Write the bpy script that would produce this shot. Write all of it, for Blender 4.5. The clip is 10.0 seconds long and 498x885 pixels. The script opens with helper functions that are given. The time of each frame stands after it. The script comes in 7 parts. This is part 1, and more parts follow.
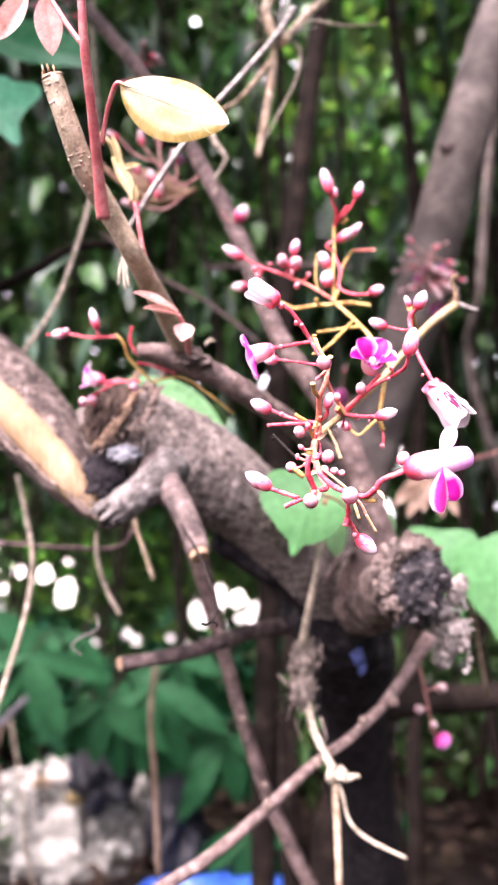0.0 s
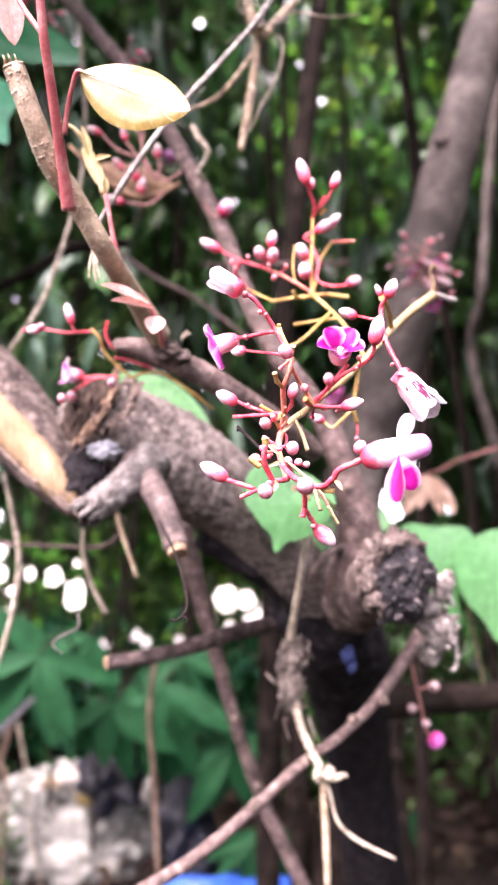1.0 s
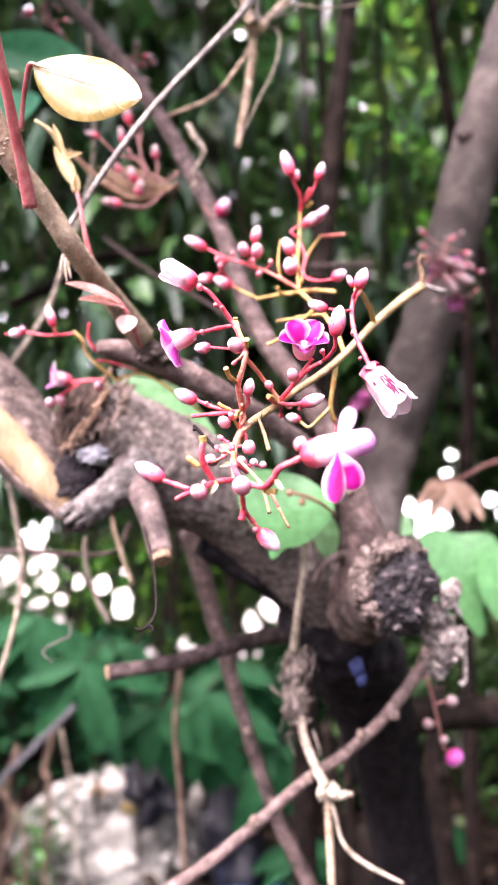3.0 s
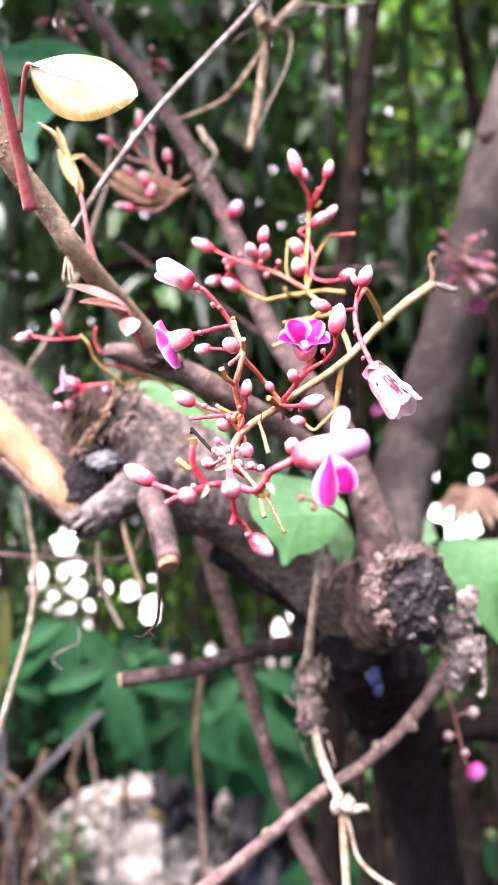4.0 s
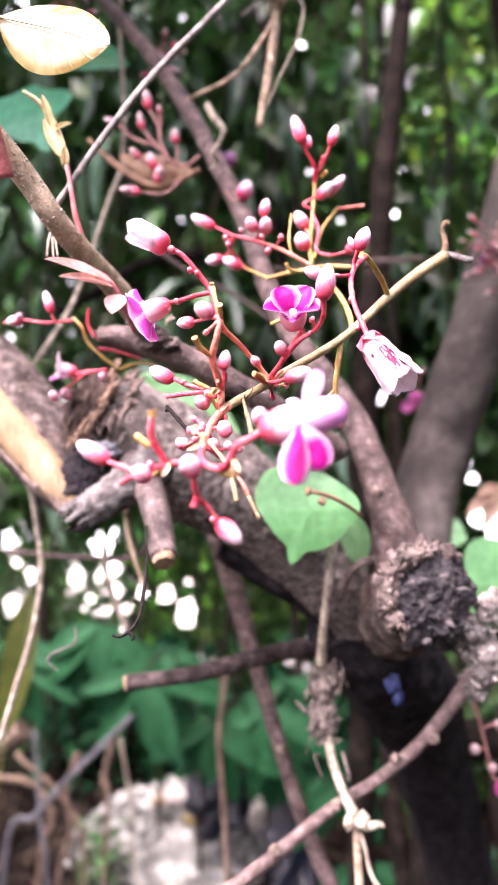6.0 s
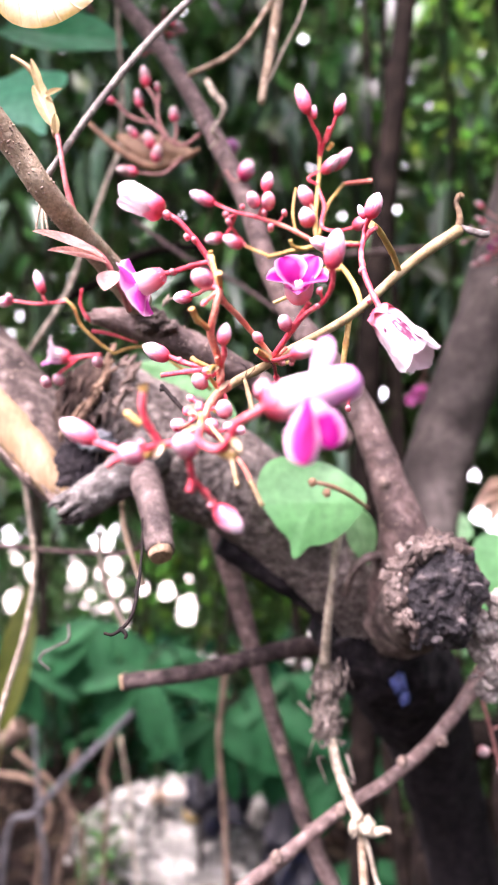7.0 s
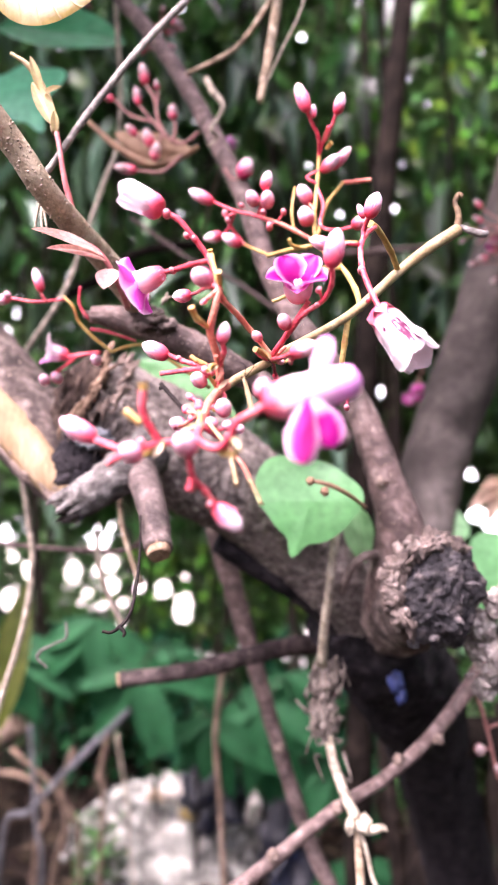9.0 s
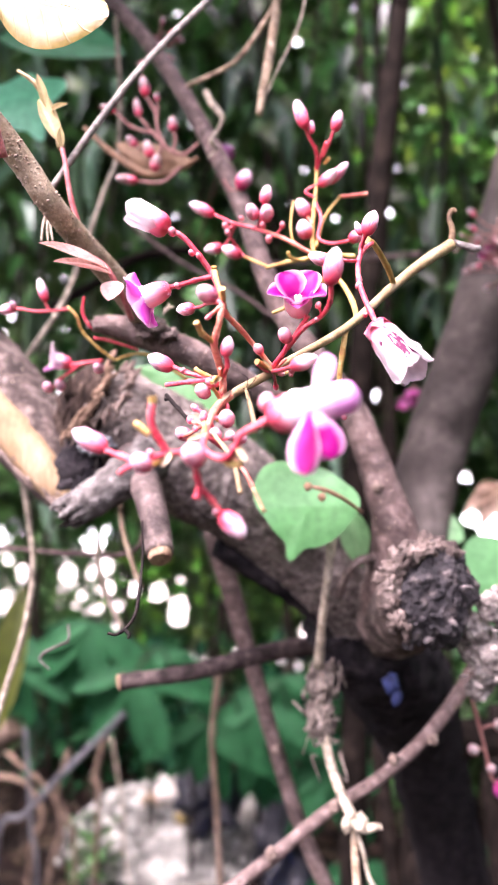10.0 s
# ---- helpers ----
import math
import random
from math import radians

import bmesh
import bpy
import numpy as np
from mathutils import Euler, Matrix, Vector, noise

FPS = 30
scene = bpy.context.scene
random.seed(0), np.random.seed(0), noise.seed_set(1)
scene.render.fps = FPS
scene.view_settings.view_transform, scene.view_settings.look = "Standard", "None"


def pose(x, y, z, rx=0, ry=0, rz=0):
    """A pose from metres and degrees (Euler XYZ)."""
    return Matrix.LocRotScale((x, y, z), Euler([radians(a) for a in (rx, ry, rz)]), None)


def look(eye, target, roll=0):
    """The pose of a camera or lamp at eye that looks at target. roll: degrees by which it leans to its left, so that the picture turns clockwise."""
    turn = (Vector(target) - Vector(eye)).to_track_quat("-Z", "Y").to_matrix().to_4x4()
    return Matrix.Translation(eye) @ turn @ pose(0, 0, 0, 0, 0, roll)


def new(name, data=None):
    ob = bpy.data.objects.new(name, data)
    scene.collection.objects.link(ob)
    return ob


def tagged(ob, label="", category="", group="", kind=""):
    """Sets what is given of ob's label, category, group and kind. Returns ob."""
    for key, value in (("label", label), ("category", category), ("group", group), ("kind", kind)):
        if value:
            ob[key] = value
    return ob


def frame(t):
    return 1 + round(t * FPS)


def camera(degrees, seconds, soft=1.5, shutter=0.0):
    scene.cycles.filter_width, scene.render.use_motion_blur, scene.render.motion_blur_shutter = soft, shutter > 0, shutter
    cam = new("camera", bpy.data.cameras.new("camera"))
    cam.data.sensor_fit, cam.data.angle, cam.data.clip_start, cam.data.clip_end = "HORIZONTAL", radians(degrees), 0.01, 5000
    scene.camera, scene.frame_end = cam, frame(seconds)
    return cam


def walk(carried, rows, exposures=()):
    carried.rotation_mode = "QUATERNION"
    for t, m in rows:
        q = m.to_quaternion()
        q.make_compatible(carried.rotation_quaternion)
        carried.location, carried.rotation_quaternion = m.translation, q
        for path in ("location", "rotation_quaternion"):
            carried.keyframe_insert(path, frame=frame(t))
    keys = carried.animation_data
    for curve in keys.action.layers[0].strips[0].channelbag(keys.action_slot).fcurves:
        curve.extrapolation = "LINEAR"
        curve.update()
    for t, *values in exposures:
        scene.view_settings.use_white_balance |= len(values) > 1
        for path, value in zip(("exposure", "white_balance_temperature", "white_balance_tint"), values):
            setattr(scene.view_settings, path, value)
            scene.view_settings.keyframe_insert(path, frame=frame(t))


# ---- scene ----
cam = camera(38.8, 10.0, soft=1.25)
METRES, EYE, TILT, LEAN, TURN = 0.06, 0.7, 6.0, 0.0, 0.0
ROWS = [
    (0.0, 0.0, 0.0, 0.0, -0.0, 0.0, -0.0),
    (0.5, 0.0801, 0.0186, -0.021, 0.42, -0.01, 0.25),
    (1.0, 0.1225, 0.0359, -0.0261, 0.81, 0.11, 0.46),
    (1.5, 0.1473, 0.0533, -0.0256, 1.32, 0.39, 0.39),
    (2.0, 0.2274, 0.0716, -0.0343, 2.48, 0.56, 0.77),
    (2.2, 0.2483, 0.0763, -0.0320, 3.09, 0.68, 0.78),
    (3.3, 0.3877, 0.1650, -0.0565, 5.37, 0.93, 1.13),
    (3.5, 0.4003, 0.1703, -0.056, 5.85, 1.03, 1.15),
    (4.0, 0.4243, 0.2011, -0.0617, 7.08, 1.45, 1.18),
    (4.5, 0.5131, 0.2741, -0.0952, 7.93, 1.43, 1.57),
    (5.0, 0.5688, 0.2939, -0.1068, 9.22, 2.05, 1.53),
    (5.5, 0.5314, 0.3276, -0.1061, 9.84, 2.07, 1.27),
    (5.7, 0.535, 0.347, -0.1095, 10.05, 2.02, 1.23),
    (6.8, 0.5047, 0.5131, -0.1410, 10.26, 1.62, 1.05),
    (7.0, 0.5047, 0.5169, -0.1442, 10.24, 1.65, 1.03),
    (7.5, 0.4951, 0.5204, -0.1422, 10.12, 1.6, 0.93),
    (8.0, 0.4985, 0.5213, -0.1428, 10.04, 1.56, 0.89),
    (8.5, 0.4958, 0.52, -0.1411, 10.03, 1.57, 0.86),
    (9.0, 0.501, 0.5136, -0.1436, 9.99, 1.51, 0.86),
    (9.5, 0.4966, 0.4897, -0.138, 9.79, 1.59, 0.79),
    (10.0, 0.4966, 0.4519, -0.1318, 9.58, 1.74, 0.8),
]
walk(cam, [(t, pose(0, 0, EYE, TILT, LEAN, TURN) @ pose(METRES * x, METRES * y, METRES * z, 90 + pitch, roll, yaw)) for t, x, y, z, yaw, pitch, roll in ROWS],
     exposures=[(0.0, 3.17, 6100, 32), (2.0, 3.14, 6100, 32), (10.0, 3.09, 6000, 33)])
# a phone's wide aperture, about 2.5 mm, focused on the flowers
cam.data.dof.use_dof = True
cam.data.dof.focus_distance = 0.103
cam.data.dof.aperture_fstop = 31.0

# ---- light ----
SUN_TO = Vector((-0.30, -0.42, 0.86)).normalized()
world = bpy.data.worlds.new("sky")
world.use_nodes = True
scene.world = world
wn = world.node_tree.nodes
sky = wn.new("ShaderNodeTexSky")
sky.sky_type = "NISHITA"
sky.sun_disc = False
sky.sun_elevation = math.asin(SUN_TO.z)
sky.sun_rotation = math.atan2(SUN_TO.x, SUN_TO.y)
sky.dust_density = 10.0
sky.air_density = 0.35
sky.ozone_density = 0.3
wn["Background"].inputs["Strength"].default_value = 0.15
world.node_tree.links.new(sky.outputs[0], wn["Background"].inputs["Color"])
sun_data = bpy.data.lights.new("sun", "SUN")
sun_data.energy = 0.65
sun_data.angle = radians(42)
sun_data.color = (1.0, 0.985, 0.985)
sun = new("sun", sun_data)
sun.matrix_world = look(SUN_TO * 20, (0, 0, 0))


# ---- materials ----
def mat(name, colors, scale=200.0, rough=0.6, bump=0.3, bump_scale=None, spec=0.4, stops=None,
        coords="Object", translucent=0.0, detail=6.0, vary=0.0, stretch=None, bump_dist=0.0004, veins=0, vein_color=(0.6, 0.7, 0.4), patch=0.0):
    """A procedural surface: noise through a colour ramp, a finer noise for relief and wear."""
    m = bpy.data.materials.new(name)
    m.use_nodes = True
    nt = m.node_tree
    n, l = nt.nodes, nt.links
    b = n["Principled BSDF"]
    tc = n.new("ShaderNodeTexCoord")
    mp = n.new("ShaderNodeMapping")
    if stretch:
        mp.inputs["Scale"].default_value = stretch
    l.new(tc.outputs[coords], mp.inputs["Vector"])
    tex = n.new("ShaderNodeTexNoise")
    tex.inputs["Scale"].default_value = scale
    tex.inputs["Detail"].default_value = detail
    tex.inputs["Roughness"].default_value = 0.62
    l.new(mp.outputs[0], tex.inputs["Vector"])
    ramp = n.new("ShaderNodeValToRGB")
    k = len(colors)
    stops = stops or [0.3 + 0.4 * i / max(1, k - 1) for i in range(k)]
    while len(ramp.color_ramp.elements) < k:
        ramp.color_ramp.elements.new(0.5)
    for e, p, c in zip(ramp.color_ramp.elements, stops, colors):
        e.position, e.color = p, (*c, 1)
    l.new(tex.outputs["Fac"], ramp.inputs[0])
    out = ramp.outputs[0]
    fine = n.new("ShaderNodeTexNoise")
    fine.inputs["Scale"].default_value = (bump_scale or scale * 4)
    fine.inputs["Detail"].default_value = 5
    l.new(mp.outputs[0], fine.inputs["Vector"])
    mul = n.new("ShaderNodeMix")
    mul.data_type, mul.blend_type = "RGBA", "MULTIPLY"
    mul.inputs["Factor"].default_value = 0.45
    l.new(out, mul.inputs["A"])
    gr = n.new("ShaderNodeMapRange")
    gr.inputs["From Min"].default_value, gr.inputs["From Max"].default_value = 0.3, 0.7
    gr.inputs["To Min"].default_value, gr.inputs["To Max"].default_value = 0.55, 1.35
    l.new(fine.outputs["Fac"], gr.inputs["Value"])
    l.new(gr.outputs[0], mul.inputs["B"])
    out = mul.outputs["Result"]
    height = fine.outputs["Fac"]
    if patch:
        stain = n.new("ShaderNodeTexNoise")
        stain.inputs["Scale"].default_value = patch
        stain.inputs["Detail"].default_value = 3
        stain.inputs["Distortion"].default_value = 0.8
        l.new(tc.outputs[coords], stain.inputs["Vector"])
        sr = n.new("ShaderNodeMapRange")
        sr.inputs["From Min"].default_value, sr.inputs["From Max"].default_value = 0.36, 0.62
        sr.inputs["To Min"].default_value, sr.inputs["To Max"].default_value = 0.42, 1.15
        l.new(stain.outputs["Fac"], sr.inputs["Value"])
        sm = n.new("ShaderNodeMix")
        sm.data_type, sm.blend_type = "RGBA", "MULTIPLY"
        sm.inputs["Factor"].default_value = 0.85
        l.new(out, sm.inputs["A"])
        l.new(sr.outputs[0], sm.inputs["B"])
        out = sm.outputs["Result"]
    if veins:
        uv = n.new("ShaderNodeUVMap")
        sep = n.new("ShaderNodeSeparateXYZ")
        l.new(uv.outputs[0], sep.inputs[0])

        def calc(op, a, b=None):
            q = n.new("ShaderNodeMath")
            q.operation = op
            for k, val in enumerate((a, b)):
                if val is None:
                    continue
                if isinstance(val, (int, float)):
                    q.inputs[k].default_value = val
                else:
                    l.new(val, q.inputs[k])
            return q.outputs[0]
        across = calc("MULTIPLY", calc("ABSOLUTE", calc("SUBTRACT", sep.outputs[0], 0.5)), 2.0)
        bent = calc("MULTIPLY", calc("SUBTRACT", sep.outputs[1], calc("MULTIPLY", calc("POWER", across, 0.8), 0.22)), float(veins))
        bent = calc("ADD", bent, calc("MULTIPLY", tex.outputs["Fac"], 0.5))
        rib = calc("ABSOLUTE", calc("SUBTRACT", calc("FRACT", bent), 0.5))
        line = n.new("ShaderNodeMapRange")
        line.inputs["From Min"].default_value, line.inputs["From Max"].default_value = 0.43, 0.5
        l.new(rib, line.inputs["Value"])
        mid = n.new("ShaderNodeMapRange")
        mid.inputs["From Min"].default_value, mid.inputs["From Max"].default_value = 0.07, 0.02
        l.new(across, mid.inputs["Value"])
        mask = calc("MAXIMUM", calc("MULTIPLY", line.outputs[0], 0.6), mid.outputs[0])
        vm = n.new("ShaderNodeMix")
        vm.data_type = "RGBA"
        l.new(calc("MULTIPLY", mask, 0.32), vm.inputs["Factor"])
        l.new(out, vm.inputs["A"])
        vm.inputs["B"].default_value = (*vein_color, 1)
        out = vm.outputs["Result"]
        height = calc("ADD", calc("MULTIPLY", height, 0.5), mask)
    if vary:
        info = n.new("ShaderNodeNewGeometry")
        hs = n.new("ShaderNodeHueSaturation")
        vr = n.new("ShaderNodeMapRange")
        vr.inputs["To Min"].default_value, vr.inputs["To Max"].default_value = 1 - vary, 1 + vary
        l.new(info.outputs["Random Per Island"], vr.inputs["Value"])
        l.new(vr.outputs[0], hs.inputs["Value"])
        vh = n.new("ShaderNodeMapRange")
        vh.inputs["To Min"].default_value, vh.inputs["To Max"].default_value = 0.47, 0.53
        l.new(info.outputs["Random Per Island"], vh.inputs["Value"])
        l.new(vh.outputs[0], hs.inputs["Hue"])
        l.new(out, hs.inputs["Color"])
        out = hs.outputs[0]
    l.new(out, b.inputs["Base Color"])
    b.inputs["Roughness"].default_value = rough
    b.inputs["Specular IOR Level"].default_value = spec
    if bump:
        bp = n.new("ShaderNodeBump")
        bp.inputs["Strength"].default_value = bump
        bp.inputs["Distance"].default_value = bump_dist
        l.new(height, bp.inputs["Height"])
        l.new(bp.outputs[0], b.inputs["Normal"])
    if translucent:
        tr = n.new("ShaderNodeBsdfTranslucent")
        mx = n.new("ShaderNodeMixShader")
        mx.inputs[0].default_value = translucent
        l.new(out, tr.inputs["Color"])
        l.new(b.outputs[0], mx.inputs[1])
        l.new(tr.outputs[0], mx.inputs[2])
        l.new(mx.outputs[0], n["Material Output"].inputs["Surface"])
    return m


def graded(name, low, mid, high, stops=(0.15, 0.5, 0.85), rough=0.35, streak=0.25, coords="Generated", axis=2, translucent=0.15):
    """Petal and bud skin: a colour that runs along the piece, with fine lengthwise streaks."""
    m = bpy.data.materials.new(name)
    m.use_nodes = True
    nt = m.node_tree
    n, l = nt.nodes, nt.links
    b = n["Principled BSDF"]
    tc = n.new("ShaderNodeTexCoord")
    sep = n.new("ShaderNodeSeparateXYZ")
    l.new(tc.outputs[coords], sep.inputs[0])
    noise_tex = n.new("ShaderNodeTexNoise")
    noise_tex.inputs["Scale"].default_value = 5.0
    noise_tex.inputs["Detail"].default_value = 4.0
    mp = n.new("ShaderNodeMapping")
    mp.inputs["Scale"].default_value = (3.0, 3.0, 0.5)
    l.new(tc.outputs[coords], mp.inputs[0])
    l.new(mp.outputs[0], noise_tex.inputs["Vector"])
    add = n.new("ShaderNodeMath")
    add.operation = "MULTIPLY_ADD"
    l.new(noise_tex.outputs["Fac"], add.inputs[0])
    add.inputs[1].default_value = streak
    l.new(sep.outputs[axis], add.inputs[2])
    sub = n.new("ShaderNodeMath")
    sub.operation = "SUBTRACT"
    l.new(add.outputs[0], sub.inputs[0])
    sub.inputs[1].default_value = streak * 0.5
    info = n.new("ShaderNodeObjectInfo")
    shift = n.new("ShaderNodeMath")
    shift.operation = "MULTIPLY_ADD"
    l.new(info.outputs["Random"], shift.inputs[0])
    shift.inputs[1].default_value = 0.22
    l.new(sub.outputs[0], shift.inputs[2])
    ramp = n.new("ShaderNodeValToRGB")
    ramp.color_ramp.elements.new(0.5)
    for e, p, c in zip(ramp.color_ramp.elements, stops, (low, mid, high)):
        e.position, e.color = p + 0.11, (*c, 1)
    l.new(shift.outputs[0], ramp.inputs[0])
    l.new(ramp.outputs[0], b.inputs["Base Color"])
    b.inputs["Roughness"].default_value = rough
    b.inputs["Subsurface Weight"].default_value = 0.25
    b.inputs["Subsurface Radius"].default_value = (0.0012, 0.0006, 0.0006)
    b.inputs["Subsurface Scale"].default_value = 1.0
    tr = n.new("ShaderNodeBsdfTranslucent")
    mx = n.new("ShaderNodeMixShader")
    mx.inputs[0].default_value = translucent
    l.new(ramp.outputs[0], tr.inputs["Color"])
    l.new(b.outputs[0], mx.inputs[1])
    l.new(tr.outputs[0], mx.inputs[2])
    l.new(mx.outputs[0], n["Material Output"].inputs["Surface"])
    return m


def petal_mat(name, centre, edge, base, edge_at=0.72, throat=0.42, marks=None):
    """Petal: coloured middle, paler margin and base, from the petal's own chart; marks: streaks of a deep colour on its middle."""
    m = bpy.data.materials.new(name)
    m.use_nodes = True
    nt = m.node_tree
    n, l = nt.nodes, nt.links
    b = n["Principled BSDF"]
    uv = n.new("ShaderNodeUVMap")
    sep = n.new("ShaderNodeSeparateXYZ")
    l.new(uv.outputs[0], sep.inputs[0])
    ns_ = n.new("ShaderNodeTexNoise")
    ns_.inputs["Scale"].default_value = 6.0
    ns_.inputs["Detail"].default_value = 5.0
    l.new(uv.outputs[0], ns_.inputs["Vector"])
    d = n.new("ShaderNodeMath")
    d.operation = "SUBTRACT"
    l.new(sep.outputs[0], d.inputs[0])
    d.inputs[1].default_value = 0.5
    a = n.new("ShaderNodeMath")
    a.operation = "ABSOLUTE"
    l.new(d.outputs[0], a.inputs[0])
    w = n.new("ShaderNodeMath")
    w.operation = "MULTIPLY_ADD"
    l.new(a.outputs[0], w.inputs[0])
    w.inputs[1].default_value = 2.0
    jig = n.new("ShaderNodeMath")
    jig.operation = "MULTIPLY_ADD"
    l.new(ns_.outputs["Fac"], jig.inputs[0])
    jig.inputs[1].default_value, jig.inputs[2].default_value = 0.26, -0.13
    l.new(jig.outputs[0], w.inputs[2])
    r1 = n.new("ShaderNodeValToRGB")
    r1.color_ramp.elements[0].position, r1.color_ramp.elements[0].color = edge_at - 0.2, (*centre, 1)
    r1.color_ramp.elements[1].position, r1.color_ramp.elements[1].color = edge_at + 0.25, (*edge, 1)
    l.new(w.outputs[0], r1.inputs[0])
    r2 = n.new("ShaderNodeMapRange")
    r2.inputs["From Min"].default_value, r2.inputs["From Max"].default_value = throat, throat * 0.45
    l.new(sep.outputs[1], r2.inputs["Value"])
    mix = n.new("ShaderNodeMix")
    mix.data_type = "RGBA"
    l.new(r2.outputs[0], mix.inputs["Factor"])
    l.new(r1.outputs[0], mix.inputs["A"])
    mix.inputs["B"].default_value = (*base, 1)
    skin = mix.outputs["Result"]
    if marks:
        streak = n.new("ShaderNodeTexNoise")
        streak.inputs["Scale"].default_value = 9.0
        streak.inputs["Detail"].default_value = 3.0
        stretch = n.new("ShaderNodeMapping")
        stretch.inputs["Scale"].default_value = (1.6, 0.8, 1.0)
        stretch.inputs["Rotation"].default_value = (0, 0, 0.5)
        l.new(uv.outputs[0], stretch.inputs[0])
        l.new(stretch.outputs[0], streak.inputs["Vector"])
        spot = n.new("ShaderNodeMapRange")
        spot.inputs["From Min"].default_value, spot.inputs["From Max"].default_value = 0.34, 0.46
        l.new(streak.outputs["Fac"], spot.inputs["Value"])
        span = n.new("ShaderNodeValToRGB")
        span.color_ramp.elements.new(0.5), span.color_ramp.elements.new(0.6)
        for e, p, c in zip(span.color_ramp.elements, (0.34, 0.42, 0.84, 0.94), (0, 1, 1, 0)):
            e.position, e.color = p, (c, c, c, 1)
        l.new(sep.outputs[1], span.inputs[0])
        inner = n.new("ShaderNodeMapRange")
        inner.inputs["From Min"].default_value, inner.inputs["From Max"].default_value = 0.98, 0.78
        l.new(w.outputs[0], inner.inputs["Value"])
        both = n.new("ShaderNodeMath")
        both.operation = "MULTIPLY"
        l.new(span.outputs[0], both.inputs[0])
        l.new(inner.outputs[0], both.inputs[1])
        mask = n.new("ShaderNodeMath")
        mask.operation = "MULTIPLY"
        l.new(both.outputs[0], mask.inputs[0])
        l.new(spot.outputs[0], mask.inputs[1])
        stained = n.new("ShaderNodeMix")
        stained.data_type = "RGBA"
        l.new(mask.outputs[0], stained.inputs["Factor"])
        l.new(skin, stained.inputs["A"])
        stained.inputs["B"].default_value = (*marks, 1)
        skin = stained.outputs["Result"]
    l.new(skin, b.inputs["Base Color"])
    b.inputs["Roughness"].default_value = 0.5
    b.inputs["Specular IOR Level"].default_value = 0.25
    tr = n.new("ShaderNodeBsdfTranslucent")
    mx = n.new("ShaderNodeMixShader")
    mx.inputs[0].default_value = 0.3
    l.new(skin, tr.inputs["Color"])
    l.new(b.outputs[0], mx.inputs[1])
    l.new(tr.outputs[0], mx.inputs[2])
    l.new(mx.outputs[0], n["Material Output"].inputs["Surface"])
    return m


BARK = mat("bark_brown", [(0.035, 0.026, 0.0214), (0.105, 0.079, 0.0660), (0.245, 0.202, 0.1748)], 330, 0.85, 1.0, 1100, spec=0.25, stops=[0.32, 0.5, 0.7], bump_dist=0.0006, patch=150)
BARK_ROUGH = mat("bark_rough_grey", [(0.033, 0.025, 0.0214), (0.175, 0.145, 0.126), (0.36, 0.32, 0.285)], 620, 0.9, 1.0, 2300, spec=0.25, stops=[0.30, 0.47, 0.72], bump_dist=0.0007, patch=130)
BARK_SMOOTH = mat("bark_smooth_mauve", [(0.058, 0.038, 0.033), (0.122, 0.085, 0.074), (0.215, 0.165, 0.148)], 420, 0.75, 0.8, 1700, spec=0.3, bump_dist=0.0005, patch=160)
TWIG_DARK = mat("dark_twig_bark", [(0.02, 0.014, 0.013), (0.06, 0.044, 0.04), (0.15, 0.115, 0.103)], 380, 0.85, 0.9, 1500, spec=0.2, patch=160)
SHOOT = mat("bark_olive_speckled", [(0.21, 0.155, 0.095), (0.36, 0.285, 0.19), (0.49, 0.40, 0.29)], 520, 0.5, 0.6, 2200)
INNERBARK = mat("pale_inner_bark", [(0.30, 0.215, 0.155), (0.39, 0.30, 0.235), (0.48, 0.39, 0.32)], 180, 0.7, 0.4, 900, spec=0.2, stretch=(1, 1, 0.3))
LENTICEL = mat("pale_cork_speck", [(0.24, 0.185, 0.14), (0.36, 0.285, 0.215), (0.46, 0.38, 0.30)], 600, 0.7, 0.4, 2500)
CHAR = mat("charred_end_grain", [(0.006, 0.005, 0.006), (0.030, 0.026, 0.027), (0.17, 0.14, 0.125)], 330, 0.8, 1.0, 800, stops=[0.40, 0.56, 0.76], bump_dist=0.0012)
ROT = mat("rotted_brown_wood", [(0.016, 0.011, 0.009), (0.045, 0.031, 0.024), (0.11, 0.078, 0.058)], 420, 0.9, 1.0, 1300, spec=0.15, stretch=(1.6, 1, 0.5), bump_dist=0.0008)
ASHGREY = mat("ash_grey_wood", [(0.075, 0.08, 0.09), (0.14, 0.145, 0.155), (0.22, 0.225, 0.235)], 500, 0.9, 0.8, 1600, spec=0.2)
STUB_BARK = mat("stub_bark", [(0.045, 0.032, 0.028), (0.095, 0.070, 0.062), (0.175, 0.138, 0.122)], 420, 0.75, 0.8, 1700, spec=0.3, bump_dist=0.0005, patch=160)
# near-black bark: the shade on the lower trunk is put into the colour
BARK_SHADE_BLACK = mat("shade_black_bark", [(0.007, 0.006, 0.008), (0.022, 0.019, 0.021), (0.06, 0.051, 0.053)], 260, 0.85, 1.0, 900, spec=0.15, stops=[0.35, 0.52, 0.74], bump_dist=0.0016, patch=110)
GREYWOOD = mat("weathered_splinters", [(0.040, 0.035, 0.031), (0.118, 0.107, 0.097), (0.235, 0.221, 0.205)], 360, 0.9, 1.0, 1300, spec=0.25, patch=260)
GREYSTICK = mat("weathered_grey_stick", [(0.045, 0.046, 0.048), (0.10, 0.102, 0.106), (0.18, 0.184, 0.19)], 120, 0.85, 0.6, 500, spec=0.2)
